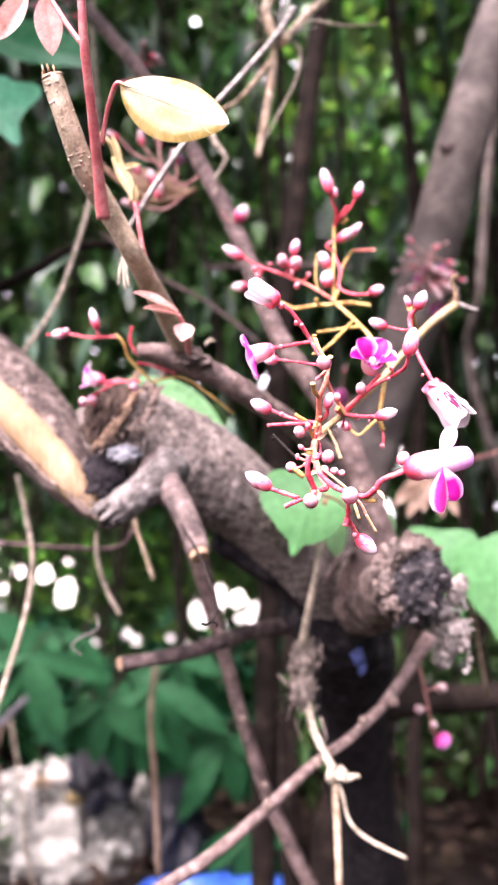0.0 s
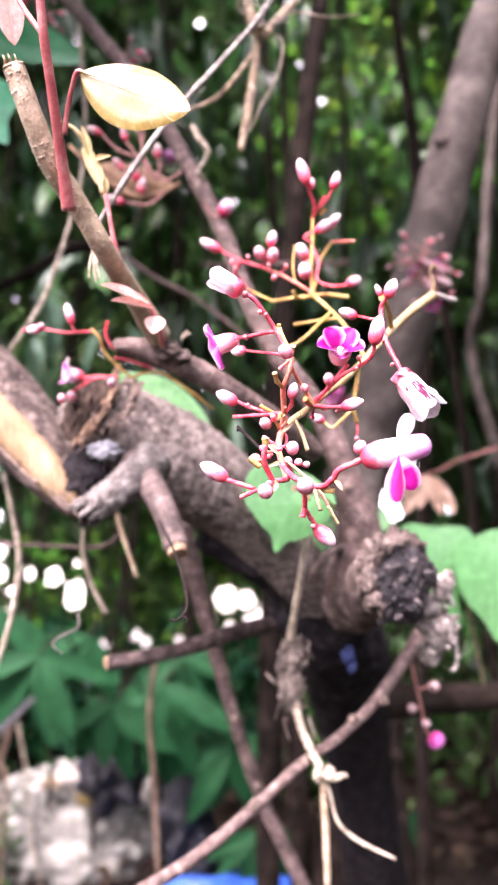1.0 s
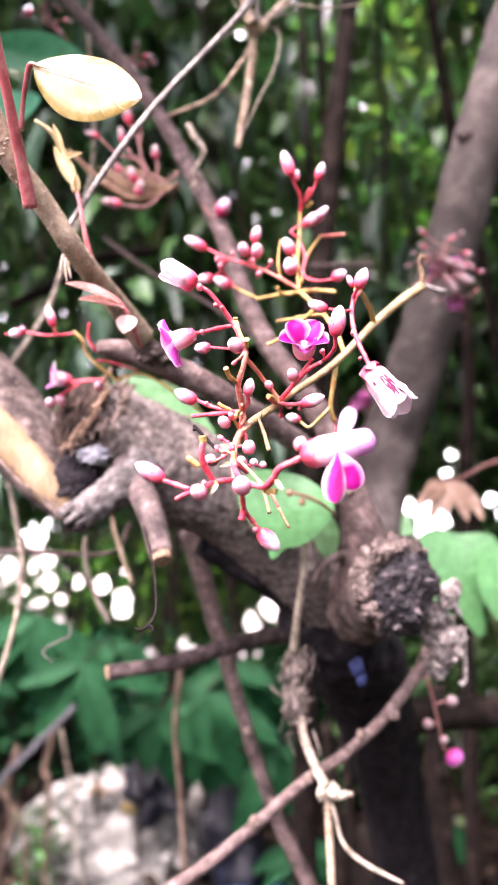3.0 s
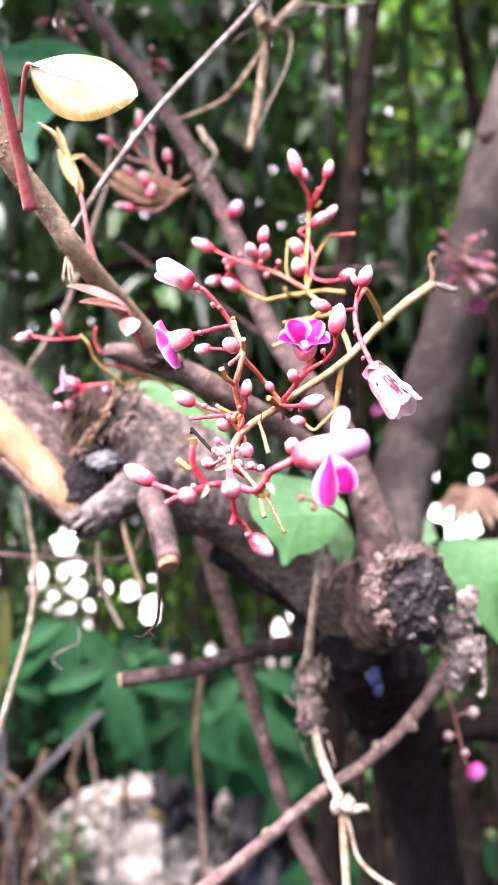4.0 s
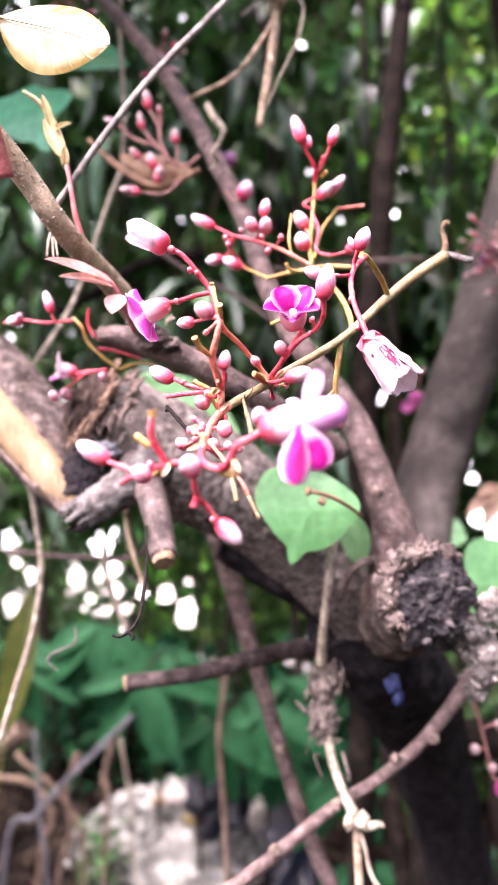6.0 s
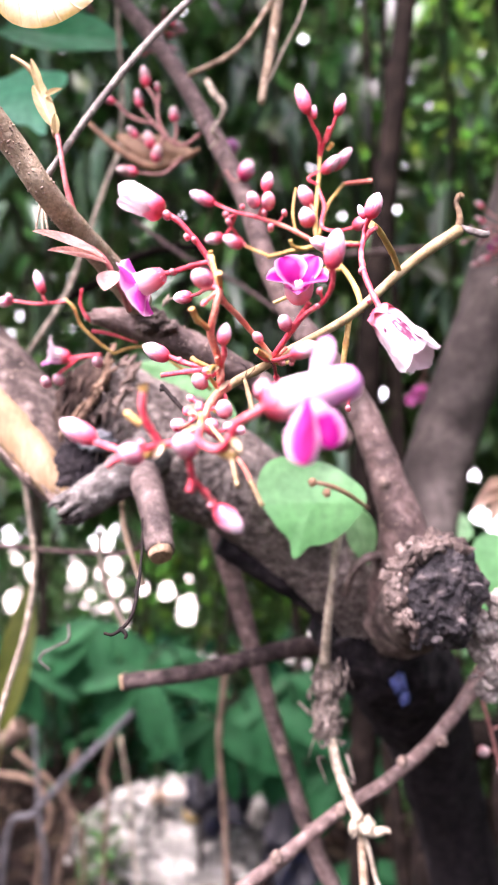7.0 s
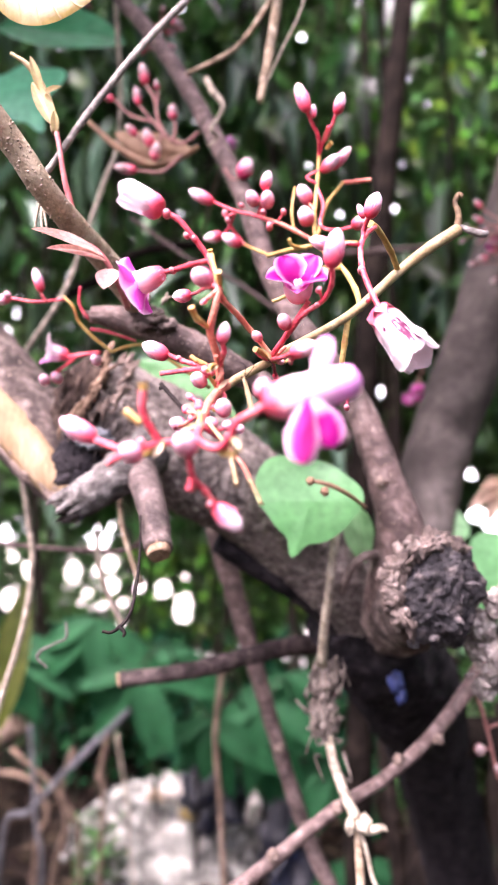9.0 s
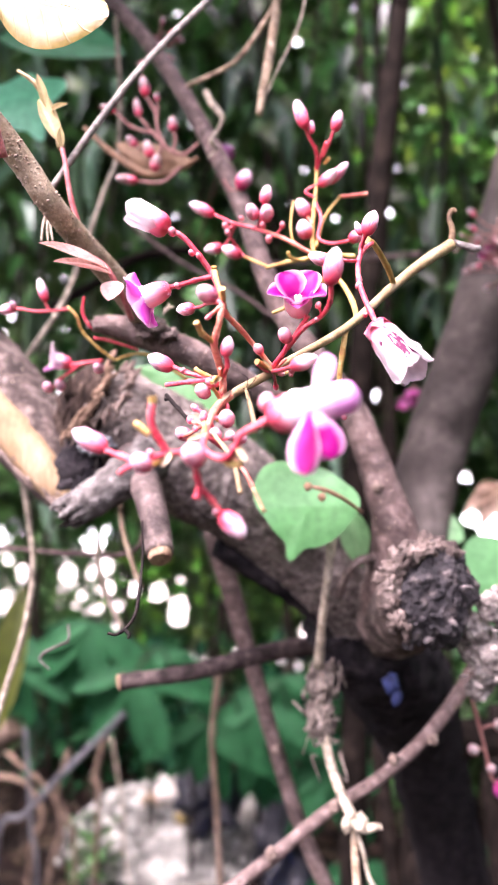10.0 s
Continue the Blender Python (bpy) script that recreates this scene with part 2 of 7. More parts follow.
PALEWOOD = mat("peeled_pale_wood", [(0.22, 0.14, 0.072), (0.28, 0.195, 0.108), (0.36, 0.275, 0.175)], 120, 0.7, 0.4, 900, spec=0.2, stretch=(1, 1, 0.3))
CUTWOOD = mat("cut_wood_tan", [(0.15, 0.085, 0.045), (0.26, 0.17, 0.10), (0.36, 0.26, 0.17)], 400, 0.8, 0.4)
RED = mat("red_stalk", [(0.38, 0.018, 0.035), (0.53, 0.055, 0.085), (0.66, 0.18, 0.18)], 700, 0.32, 0.6, 3000)
REDSHOOT = mat("red_shoot_skin", [(0.28, 0.055, 0.06), (0.38, 0.10, 0.10), (0.48, 0.21, 0.19)], 300, 0.32, 0.25, 2500, spec=0.6)
ORANGE = mat("orange_stalk", [(0.44, 0.065, 0.055), (0.56, 0.16, 0.11), (0.64, 0.31, 0.19)], 500, 0.4, 0.6, 3000)
OLIVE = mat("yellow_green_stalk", [(0.30, 0.10, 0.04), (0.37, 0.23, 0.055), (0.46, 0.34, 0.12)], 420, 0.45, 0.6, 3000, stops=[0.28, 0.46, 0.7])
TAN = mat("tan_stalk", [(0.17, 0.105, 0.05), (0.255, 0.19, 0.09), (0.35, 0.28, 0.16)], 420, 0.5, 0.5, 2500)
STRAW = mat("dry_straw", [(0.18, 0.145, 0.0977), (0.36, 0.31, 0.2278), (0.54, 0.48, 0.3720)], 500, 0.7, 0.5, 2500, patch=220)
GREYSTRAW = mat("grey_straw", [(0.13, 0.115, 0.096), (0.23, 0.21, 0.18), (0.35, 0.325, 0.29)], 500, 0.7, 0.5, 2500, patch=260)
WITHER = mat("withered_pink_leaf", [(0.26, 0.15, 0.10), (0.42, 0.29, 0.20), (0.55, 0.43, 0.33)], 160, 0.6, 0.4, 700, translucent=0.35)
DRY = mat("dry_brown_stem", [(0.20, 0.135, 0.08), (0.42, 0.32, 0.21), (0.60, 0.50, 0.37)], 400, 0.8, 0.6, 1800, patch=200)
BLACK = mat("blackened_twig", [(0.004, 0.003, 0.003), (0.010, 0.008, 0.007), (0.03, 0.022, 0.018)], 600, 0.85, 0.5, spec=0.1)
WAD = mat("dry_fibre", [(0.055, 0.043, 0.034), (0.155, 0.127, 0.104), (0.30, 0.262, 0.222)], 500, 0.9, 1.0, 1500, patch=250)
CRUMB = mat("pale_crumbly_growth", [(0.09, 0.072, 0.062), (0.23, 0.20, 0.175), (0.46, 0.43, 0.39)], 420, 0.95, 1.0, 1500, patch=300)
PINKLEAF = mat("young_pink_leaf", [(0.60, 0.25, 0.20), (0.74, 0.43, 0.37), (0.84, 0.62, 0.55)], 260, 0.35, 0.5, 1200, translucent=0.3, veins=6, vein_color=(0.84, 0.66, 0.58))
YOUNG = mat("young_olive_leaf", [(0.30, 0.24, 0.10), (0.42, 0.35, 0.17), (0.50, 0.35, 0.21)], 200, 0.45, 0.3, 900, translucent=0.25)
YELLOW = mat("yellow_leaf", [(0.21, 0.145, 0.034), (0.29, 0.21, 0.062), (0.35, 0.28, 0.12)], 150, 0.20, 0.4, 900, spec=0.9, translucent=0.2, veins=7, vein_color=(0.46, 0.39, 0.22), bump_dist=0.00016)
GREEN = mat("fresh_green_leaf", [(0.10, 0.27, 0.09), (0.16, 0.365, 0.145), (0.24, 0.45, 0.22)], 60, 0.38, 0.5, 420, translucent=0.3, bump_dist=0.0004, veins=6, vein_color=(0.34, 0.52, 0.28))
GREEN_SMOOTH = mat("smooth_green_leaf", [(0.075, 0.235, 0.072), (0.103, 0.285, 0.10), (0.142, 0.345, 0.137)], 45, 0.42, 0.35, 420, translucent=0.3, bump_dist=0.0003)
YELLOWGREEN = mat("yellowing_leaf", [(0.07, 0.10, 0.012), (0.13, 0.155, 0.022), (0.21, 0.22, 0.04)], 30, 0.45, 0.3, 200, translucent=0.4)
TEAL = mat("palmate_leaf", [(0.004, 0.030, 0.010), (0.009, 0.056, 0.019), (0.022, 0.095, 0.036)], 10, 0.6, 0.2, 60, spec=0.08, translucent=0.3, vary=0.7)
BLUEGREEN = mat("blue_green_leaf", [(0.035, 0.22, 0.09), (0.065, 0.33, 0.14), (0.12, 0.43, 0.22)], 40, 0.4, 0.4, 300, translucent=0.3, veins=6, vein_color=(0.25, 0.45, 0.3))
MINT = mat("mint_green_leaf", [(0.10, 0.44, 0.22), (0.16, 0.56, 0.31), (0.24, 0.66, 0.41)], 40, 0.4, 0.4, 300, translucent=0.3)
HEDGE = mat("thicket_leaf", [(0.030, 0.082, 0.022), (0.064, 0.145, 0.038), (0.125, 0.225, 0.065)], 8, 0.33, 0.2, 60, spec=0.42, translucent=0.4, vary=0.65)
BLADE = mat("hanging_leaf_blade", [(0.02, 0.05, 0.025), (0.045, 0.09, 0.05), (0.09, 0.15, 0.09)], 12, 0.32, 0.2, 90, spec=0.38, translucent=0.3, vary=0.7)
# lighter lime copy of the thicket leaf: sunlight put into the colour
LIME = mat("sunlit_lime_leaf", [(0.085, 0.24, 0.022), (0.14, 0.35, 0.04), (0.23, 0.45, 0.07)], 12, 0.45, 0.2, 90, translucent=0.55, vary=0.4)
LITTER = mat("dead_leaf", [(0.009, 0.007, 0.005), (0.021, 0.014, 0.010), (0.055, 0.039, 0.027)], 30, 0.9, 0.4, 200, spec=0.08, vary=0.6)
# near-black stem bark, with the deep shade of the thicket put into the colour
STEM_SHADED = mat("shaded_stem_bark", [(0.006, 0.005, 0.004), (0.015, 0.0115, 0.0095), (0.036, 0.027, 0.021)], 60, 0.9, 0.6, 300, spec=0.05)
GREYBARK = mat("far_trunk_bark", [(0.032, 0.026, 0.022), (0.068, 0.057, 0.049), (0.125, 0.108, 0.094)], 60, 0.85, 0.7, 260, spec=0.2, patch=30)
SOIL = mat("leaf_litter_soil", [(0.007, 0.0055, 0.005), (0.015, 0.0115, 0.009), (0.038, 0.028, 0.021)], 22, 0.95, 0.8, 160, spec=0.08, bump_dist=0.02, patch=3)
ASH = mat("pale_rubble", [(0.11, 0.109, 0.093), (0.28, 0.282, 0.248), (0.49, 0.50, 0.45)], 26, 0.95, 0.8, 90, spec=0.1, bump_dist=0.010, vary=0.6, patch=14)
PLASTIC = mat("black_plastic", [(0.005, 0.006, 0.008), (0.009, 0.010, 0.014), (0.02, 0.021, 0.028)], 30, 0.5, 0.4, 120, bump_dist=0.004)
BLUE = mat("blue_tarp", [(0.02, 0.06, 0.30), (0.03, 0.10, 0.42), (0.06, 0.16, 0.5)], 20, 0.4, 0.3, 120, bump_dist=0.004)
BLUE_DARK = mat("dark_blue_plastic", [(0.012, 0.018, 0.055), (0.022, 0.034, 0.11), (0.04, 0.06, 0.17)], 300, 0.6, 0.4, 900)
BUD = graded("bud_petals", (0.55, 0.04, 0.13), (0.70, 0.25, 0.37), (0.83, 0.63, 0.70), (0.13, 0.38, 0.72), rough=0.22, streak=0.8)
DUSKY = mat("dusky_red_stalk", [(0.13, 0.05, 0.042), (0.22, 0.10, 0.085), (0.32, 0.18, 0.145)], 420, 0.6, 0.4, 2000)
BUD_DEEP = graded("magenta_bud", (0.30, 0.03, 0.15), (0.37, 0.055, 0.26), (0.52, 0.20, 0.44), (0.2, 0.5, 0.9), rough=0.35)
CALYX = graded("pink_calyx", (0.50, 0.03, 0.06), (0.64, 0.10, 0.16), (0.76, 0.30, 0.37), (0.1, 0.5, 0.9), rough=0.28)
PINKBULB = graded("pale_pink_calyx", (0.62, 0.13, 0.19), (0.76, 0.36, 0.43), (0.84, 0.62, 0.67), (0.1, 0.40, 0.85), rough=0.28)
PETAL = petal_mat("magenta_petal", (0.29, 0.002, 0.15), (0.72, 0.38, 0.60), (0.80, 0.52, 0.68), 0.76, 0.44)
PETAL_PALE = petal_mat("white_petal", (0.68, 0.59, 0.62), (0.74, 0.67, 0.70), (0.62, 0.24, 0.32), 0.5)
PETAL_SIDE = petal_mat("lilac_backed_petal", (0.52, 0.06, 0.40), (0.78, 0.50, 0.72), (0.74, 0.42, 0.56), 0.62, 0.30)
PETAL_MARKED = petal_mat("marked_white_petal", (0.68, 0.59, 0.62), (0.74, 0.67, 0.70), (0.62, 0.24, 0.32), 0.5, marks=(0.09, 0.0, 0.038))
LILAC_TUBE = graded("white_lilac_tube", (0.62, 0.16, 0.22), (0.82, 0.68, 0.71), (0.60, 0.27, 0.55), (0.02, 0.36, 0.97), rough=0.4, streak=0.2, axis=0)
TANLEAF = mat("curled_tan_leaf", [(0.16, 0.085, 0.05), (0.27, 0.16, 0.09), (0.38, 0.25, 0.15)], 160, 0.6, 0.4, 700, translucent=0.3)
DEADSTEM = mat("dead_brown_stem", [(0.065, 0.045, 0.031), (0.14, 0.10, 0.07), (0.24, 0.18, 0.135)], 90, 0.85, 0.6, 400, spec=0.2)
PETAL_TIP = petal_mat("lilac_tipped_petal", (0.62, 0.26, 0.55), (0.74, 0.46, 0.66), (0.78, 0.56, 0.66), 0.75, 0.6)
PETAL_RIM = petal_mat("white_rimmed_petal", (0.46, 0.025, 0.22), (0.76, 0.48, 0.62), (0.56, 0.05, 0.30), 0.74, 0.22)
STAMEN = mat("white_stamen", [(0.7, 0.6, 0.62), (0.82, 0.75, 0.75), (0.9, 0.86, 0.85)], 900, 0.5, 0.2)


# ---- shaping helpers ----
def spline(pts, steps):
    """Catmull-Rom through the given places (each with its radius as a fourth number)."""
    p = [np.array(v, float) for v in pts]
    p = [2 * p[0] - p[1]] + p + [2 * p[-1] - p[-2]]
    out = []
    for i in range(1, len(p) - 2):
        for k in range(steps):
            t = k / steps
            a, b, c, d = p[i - 1], p[i], p[i + 1], p[i + 2]
            out.append(0.5 * (2 * b + (c - a) * t + (2 * a - 5 * b + 4 * c - d) * t * t + (3 * b - a - 3 * c + d) * t ** 3))
    out.append(p[-2])
    return np.array(out)


def tube(bm, path, radii, seg=8, steps=5, rough=0.0, freq=300.0, seed=0.0, nodes=0.0, caps=True):
    """A tapered, uneven stem through the places of path, with a radius at each."""
    if len(radii) == 2 and len(path) > 2:
        radii = [radii[0] + (radii[1] - radii[0]) * i / (len(path) - 1) for i in range(len(path))]
    q = spline([(*p, r) for p, r in zip(path, radii)], steps)
    n = len(q)
    tan = [Vector(q[min(i + 1, n - 1), :3] - q[max(i - 1, 0), :3]).normalized() for i in range(n)]
    side = tan[0].orthogonal().normalized()
    rings = []
    for i in range(n):
        side = (side - tan[i] * side.dot(tan[i])).normalized()
        up = tan[i].cross(side)
        c, r = Vector(q[i, :3]), max(q[i, 3], 1e-5)
        if nodes and i % (steps * 2) == steps:
            r *= 1 + nodes
        ring = []
        for k in range(seg):
            a = 2 * math.pi * k / seg
            d = side * math.cos(a) + up * math.sin(a)
            w = c + d * r
            if rough:
                g = noise.noise(w * freq + Vector((seed, 0, 0))) + 0.5 * noise.noise(w * freq * 2.7 + Vector((0, seed, 0)))
                w = c + d * r * (1 + rough * g)
            ring.append(bm.verts.new(w))
        rings.append(ring)
    for a, b in zip(rings, rings[1:]):
        for k in range(seg):
            f = bm.faces.new((a[k], a[(k + 1) % seg], b[(k + 1) % seg], b[k]))
            f.smooth = True
    if caps:
        for ring, flip in ((rings[0], True), (rings[-1], False)):
            c = sum((v.co for v in ring), Vector()) / seg
            m = bm.verts.new(c)
            for k in range(seg):
                t = (ring[k], ring[(k + 1) % seg], m)
                bm.faces.new(t[::-1] if flip else t)
    return rings


def blob(bm, centre, size, sub=3, rough=0.3, freq=100.0, seed=0.0, turn=None, smooth=True):
    """An uneven lump."""
    made = bmesh.ops.create_icosphere(bm, subdivisions=sub, radius=1.0)["verts"]
    for v in made:
        d = v.co.normalized()
        g = noise.noise(d * 1.7 + Vector((seed, 3, 0))) + 0.6 * noise.noise(d * 4 + Vector((0, seed, 7))) + 0.35 * noise.noise(d * 9 + Vector((seed, seed, 1)))
        w = Vector((d.x * size[0], d.y * size[1], d.z * size[2])) * (1 + rough * g)
        v.co = Vector(centre) + ((turn @ w) if turn else w)
    if smooth:
        for v in made:
            for f in v.link_faces:
                f.smooth = True


def leaf_into(bm, base, tip, facing, width, fold=0.25, droop=0.15, curl=0.0, wave=0.0, nu=10, nv=6, belly=0.42, seed=0.0, point=1.0):
    """A leaf blade with a folded midrib, a drooping length and a wavy margin."""
    base, tip = Vector(base), Vector(tip)
    along = tip - base
    length = along.length
    along.normalize()
    f = Vector(facing)
    f = (f - along * f.dot(along)).normalized()
    side = along.cross(f)
    uv = bm.loops.layers.uv.verify()
    grid = []
    for i in range(nu + 1):
        u = i / nu
        e = u ** (math.log(0.5) / math.log(belly))
        w = width * 0.5 * math.sin(math.pi * min(max(e, 0.0), 1.0)) ** (0.75 if u < belly else 0.75 * point) + 1e-6
        row = []
        for j in range(nv + 1):
            v = 2 * j / nv - 1
            h = fold * abs(v) * w - droop * length * (u - 0.0) ** 2 + curl * w * v * v
            h += wave * width * noise.noise(Vector((u * 3 + seed, v * 2, seed)))
            row.append(bm.verts.new(base + along * (u * length) + side * (v * w) + f * h))
        grid.append(row)
    for i in range(nu):
        for j in range(nv):
            fc = bm.faces.new((grid[i][j], grid[i][j + 1], grid[i + 1][j + 1], grid[i + 1][j]))
            fc.smooth = True
            for lp, (a, b) in zip(fc.loops, ((i, j), (i, j + 1), (i + 1, j + 1), (i + 1, j))):
                lp[uv].uv = (b / nv, a / nu)


def lobed_blade(bm, centre, across, upward, facing, lobes, waist, rings=8, spokes=72):
    """A lobed leaf blade spread round its middle; lobes: (angle, reach, breadth)."""
    c, a, u, f = Vector(centre), Vector(across), Vector(upward), Vector(facing)
    uv = bm.loops.layers.uv.verify()
    rows = []
    for i in range(rings + 1):
        rho = i / rings
        row = []
        for k in range(spokes):
            th = 2 * math.pi * k / spokes
            reach = waist
            for ang, far, wide in lobes:
                d = (th - ang + math.pi) % (2 * math.pi) - math.pi
                reach += (far - waist) * math.exp(-(d / wide) ** 2)
            p = c + (a * math.cos(th) + u * math.sin(th)) * reach * rho
            p += f * waist * (0.10 * math.sin(2 * th + 1) * rho ** 2 - 0.10 * abs(math.sin(th)) * rho)
            row.append((bm.verts.new(p), (0.5 + 0.45 * rho * math.sin(th), 0.5 - 0.45 * rho * math.cos(th))))
        rows.append(row)
    for i in range(rings):
        for k in range(spokes):
            q = (rows[i][k], rows[i][(k + 1) % spokes], rows[i + 1][(k + 1) % spokes], rows[i + 1][k])
            fc = bm.faces.new([v for v, _ in q])
            fc.smooth = True
            for lp, (_, w) in zip(fc.loops, q):
                lp[uv].uv = w


# ---- linking helpers ----
def thing(name, base, label, category, group="", kind=""):
    ob = new(name)
    ob.empty_display_size = 0.01
    ob.location = base
    return tagged(ob, label, category, group, kind)


def origin(ob):
    o = Vector((0, 0, 0))
    while ob is not None:
        o += ob.location
        ob = ob.parent
    return o


def part(name, bm, material, parent, label=""):
    """Links a bmesh, built in the world's places, as one mesh object under parent."""
    if parent is not None:
        bmesh.ops.translate(bm, verts=bm.verts, vec=-origin(parent))
    bmesh.ops.recalc_face_normals(bm, faces=bm.faces)
    me = bpy.data.meshes.new(name)
    bm.to_mesh(me)
    bm.free()
    for m in (material if isinstance(material, (list, tuple)) else [material]):
        me.materials.append(m)
    ob = new(name, me)
    ob.parent = parent
    if label:
        tagged(ob, label)
    return ob


def stem(name, material, parent, path, radii, label="", **kw):
    bm = bmesh.new()
    tube(bm, path, radii, **kw)
    return part(name, bm, material, parent, label)


def lenticels(parent, path, radii, n, size, seed=1):
    """Pale raised specks scattered over a stem's bark, on the side that is seen."""
    rng = random.Random(seed)
    q = spline([(*p, r) for p, r in zip(path, radii)], 12)
    bm = bmesh.new()
    for _ in range(n):
        i = rng.randrange(1, len(q) - 1)
        tan = Vector(q[i + 1, :3] - q[i - 1, :3]).normalized()
        side = tan.cross(Vector((0, -1, 0))).normalized()
        a = rng.uniform(-1.35, 1.35)
        out = side * math.sin(a) + side.cross(tan).normalized() * math.cos(a) * (1 if side.cross(tan).y < 0 else -1)
        r = size * rng.uniform(.5, 1.2)
        blob(bm, Vector(q[i, :3]) + out * q[i, 3] * 1.01, (r, r, r * rng.uniform(.8, 1.5)), 1, 0.3, seed=rng.random() * 50)
    return tagged(part("bark_speckle", bm, LENTICEL, parent, "pale corky specks on the bark"), kind="stuff")


def aim(base, direction, roll=0.0):
    """Places a piece with its own z along a direction."""
    q = Vector(direction).to_track_quat("Z", "Y").to_matrix().to_4x4()
    return Matrix.Translation(base) @ q @ pose(0, 0, 0, 0, 0, roll)


# ---- bud and flower pieces ----
def lathe(profile, seg, ridge=0.0, twist=0.0, teeth=0.0):
    bm = bmesh.new()
    rings = []
    n = len(profile)
    for i, (z, r) in enumerate(profile):
        ring = []
        for k in range(seg):
            a = 2 * math.pi * k / seg
            s = math.cos(5 * (a - twist * z))
            zz = z + (teeth * s * (i / (n - 1)) ** 2)
            rr = r * (1 + ridge * s)
            ring.append(bm.verts.new((rr * math.cos(a), rr * math.sin(a), zz)))
        rings.append(ring)
    for a, b in zip(rings, rings[1:]):
        for k in range(seg):
            f = bm.faces.new((a[k], a[(k + 1) % seg], b[(k + 1) % seg], b[k]))
            f.smooth = True
    bm.faces.new(rings[0][::-1])
    if not teeth:
        bm.faces.new(rings[-1])
    return bm


def shared(name, bm, material):
    bmesh.ops.recalc_face_normals(bm, faces=bm.faces)
    me = bpy.data.meshes.new(name)
    bm.to_mesh(me)
    bm.free()
    me.materials.append(material)
    return me


def arc_profile(pts, n=12):
    return [(float(a), max(float(b), 0.004)) for a, b in spline(pts, n // (len(pts) - 1) + 1)]


BUD_MESH = shared("bud", lathe(arc_profile([(0.0, 0.16), (0.2, 0.40), (0.5, 0.5), (0.8, 0.36), (0.95, 0.16), (1.0, 0.02)]), 20, 0.045, 2.6), BUD)
CALYX_MESH = shared("calyx", lathe(arc_profile([(-0.04, 0.06), (0.06, 0.32), (0.22, 0.45), (0.40, 0.515)]), 20, 0.03, 0.0, 0.10), CALYX)


BUD_DUSK = graded("dusky_bud", (0.17, 0.055, 0.055), (0.26, 0.125, 0.125), (0.46, 0.34, 0.335), (0.13, 0.4, 0.75), rough=0.4)
BUD_DUSK_MESH = shared("bud", lathe(arc_profile([(0.0, 0.16), (0.2, 0.40), (0.5, 0.5), (0.8, 0.36), (0.95, 0.16), (1.0, 0.02)]), 14, 0.03, 2.6), BUD_DUSK)
BUD_DEEP_MESH = shared("bud", lathe(arc_profile([(0.0, 0.16), (0.2, 0.42), (0.5, 0.5), (0.8, 0.40), (0.95, 0.2), (1.0, 0.02)]), 20, 0.03, 2.0), BUD_DEEP)


BUD_ROUND = graded("rosy_bud", (0.55, 0.05, 0.12), (0.70, 0.22, 0.32), (0.80, 0.50, 0.58), (0.15, 0.45, 0.80), rough=0.2, streak=0.5)
BUD_ROUND_MESH = shared("bud", lathe(arc_profile([(0.0, 0.16), (0.2, 0.40), (0.5, 0.5), (0.8, 0.38), (0.95, 0.18), (1.0, 0.02)]), 18, 0.04, 2.6), BUD_ROUND)
BUD_TINY = graded("tiny_red_bud", (0.46, 0.03, 0.07), (0.60, 0.10, 0.15), (0.72, 0.32, 0.36), (0.15, 0.5, 0.85), rough=0.3, streak=0.3)
BUD_TINY_MESH = shared("bud", lathe(arc_profile([(0.0, 0.16), (0.2, 0.40), (0.5, 0.5), (0.8, 0.40), (0.95, 0.2), (1.0, 0.02)]), 12, 0.02, 2.0), BUD_TINY)


def bud(spray, base, tip, width, calyx=True, name="flower_bud", label="", mesh=None):
    base, tip = Vector(base), Vector(tip)
    d = tip - base
    width *= 0.88
    o = new(name, mesh or BUD_MESH)
    o.parent = spray
    m = aim(base - origin(spray), d, random.uniform(0, 70))
    o.matrix_basis = m @ Matrix.Diagonal((width, width, d.length, 1))
    if calyx:
        c = new("calyx", CALYX_MESH)
        c.parent = o
    if label:
        tagged(o, label)
    return o


def round_bud(spray, centre, width, toward=(0.1, -1, 0.35), label="", mesh=None):
    d = Vector(toward).normalized() * width * 1.25
    return bud(spray, Vector(centre) - d * 0.5, Vector(centre) + d * 0.5, width, label=label, mesh=mesh or BUD_ROUND_MESH)


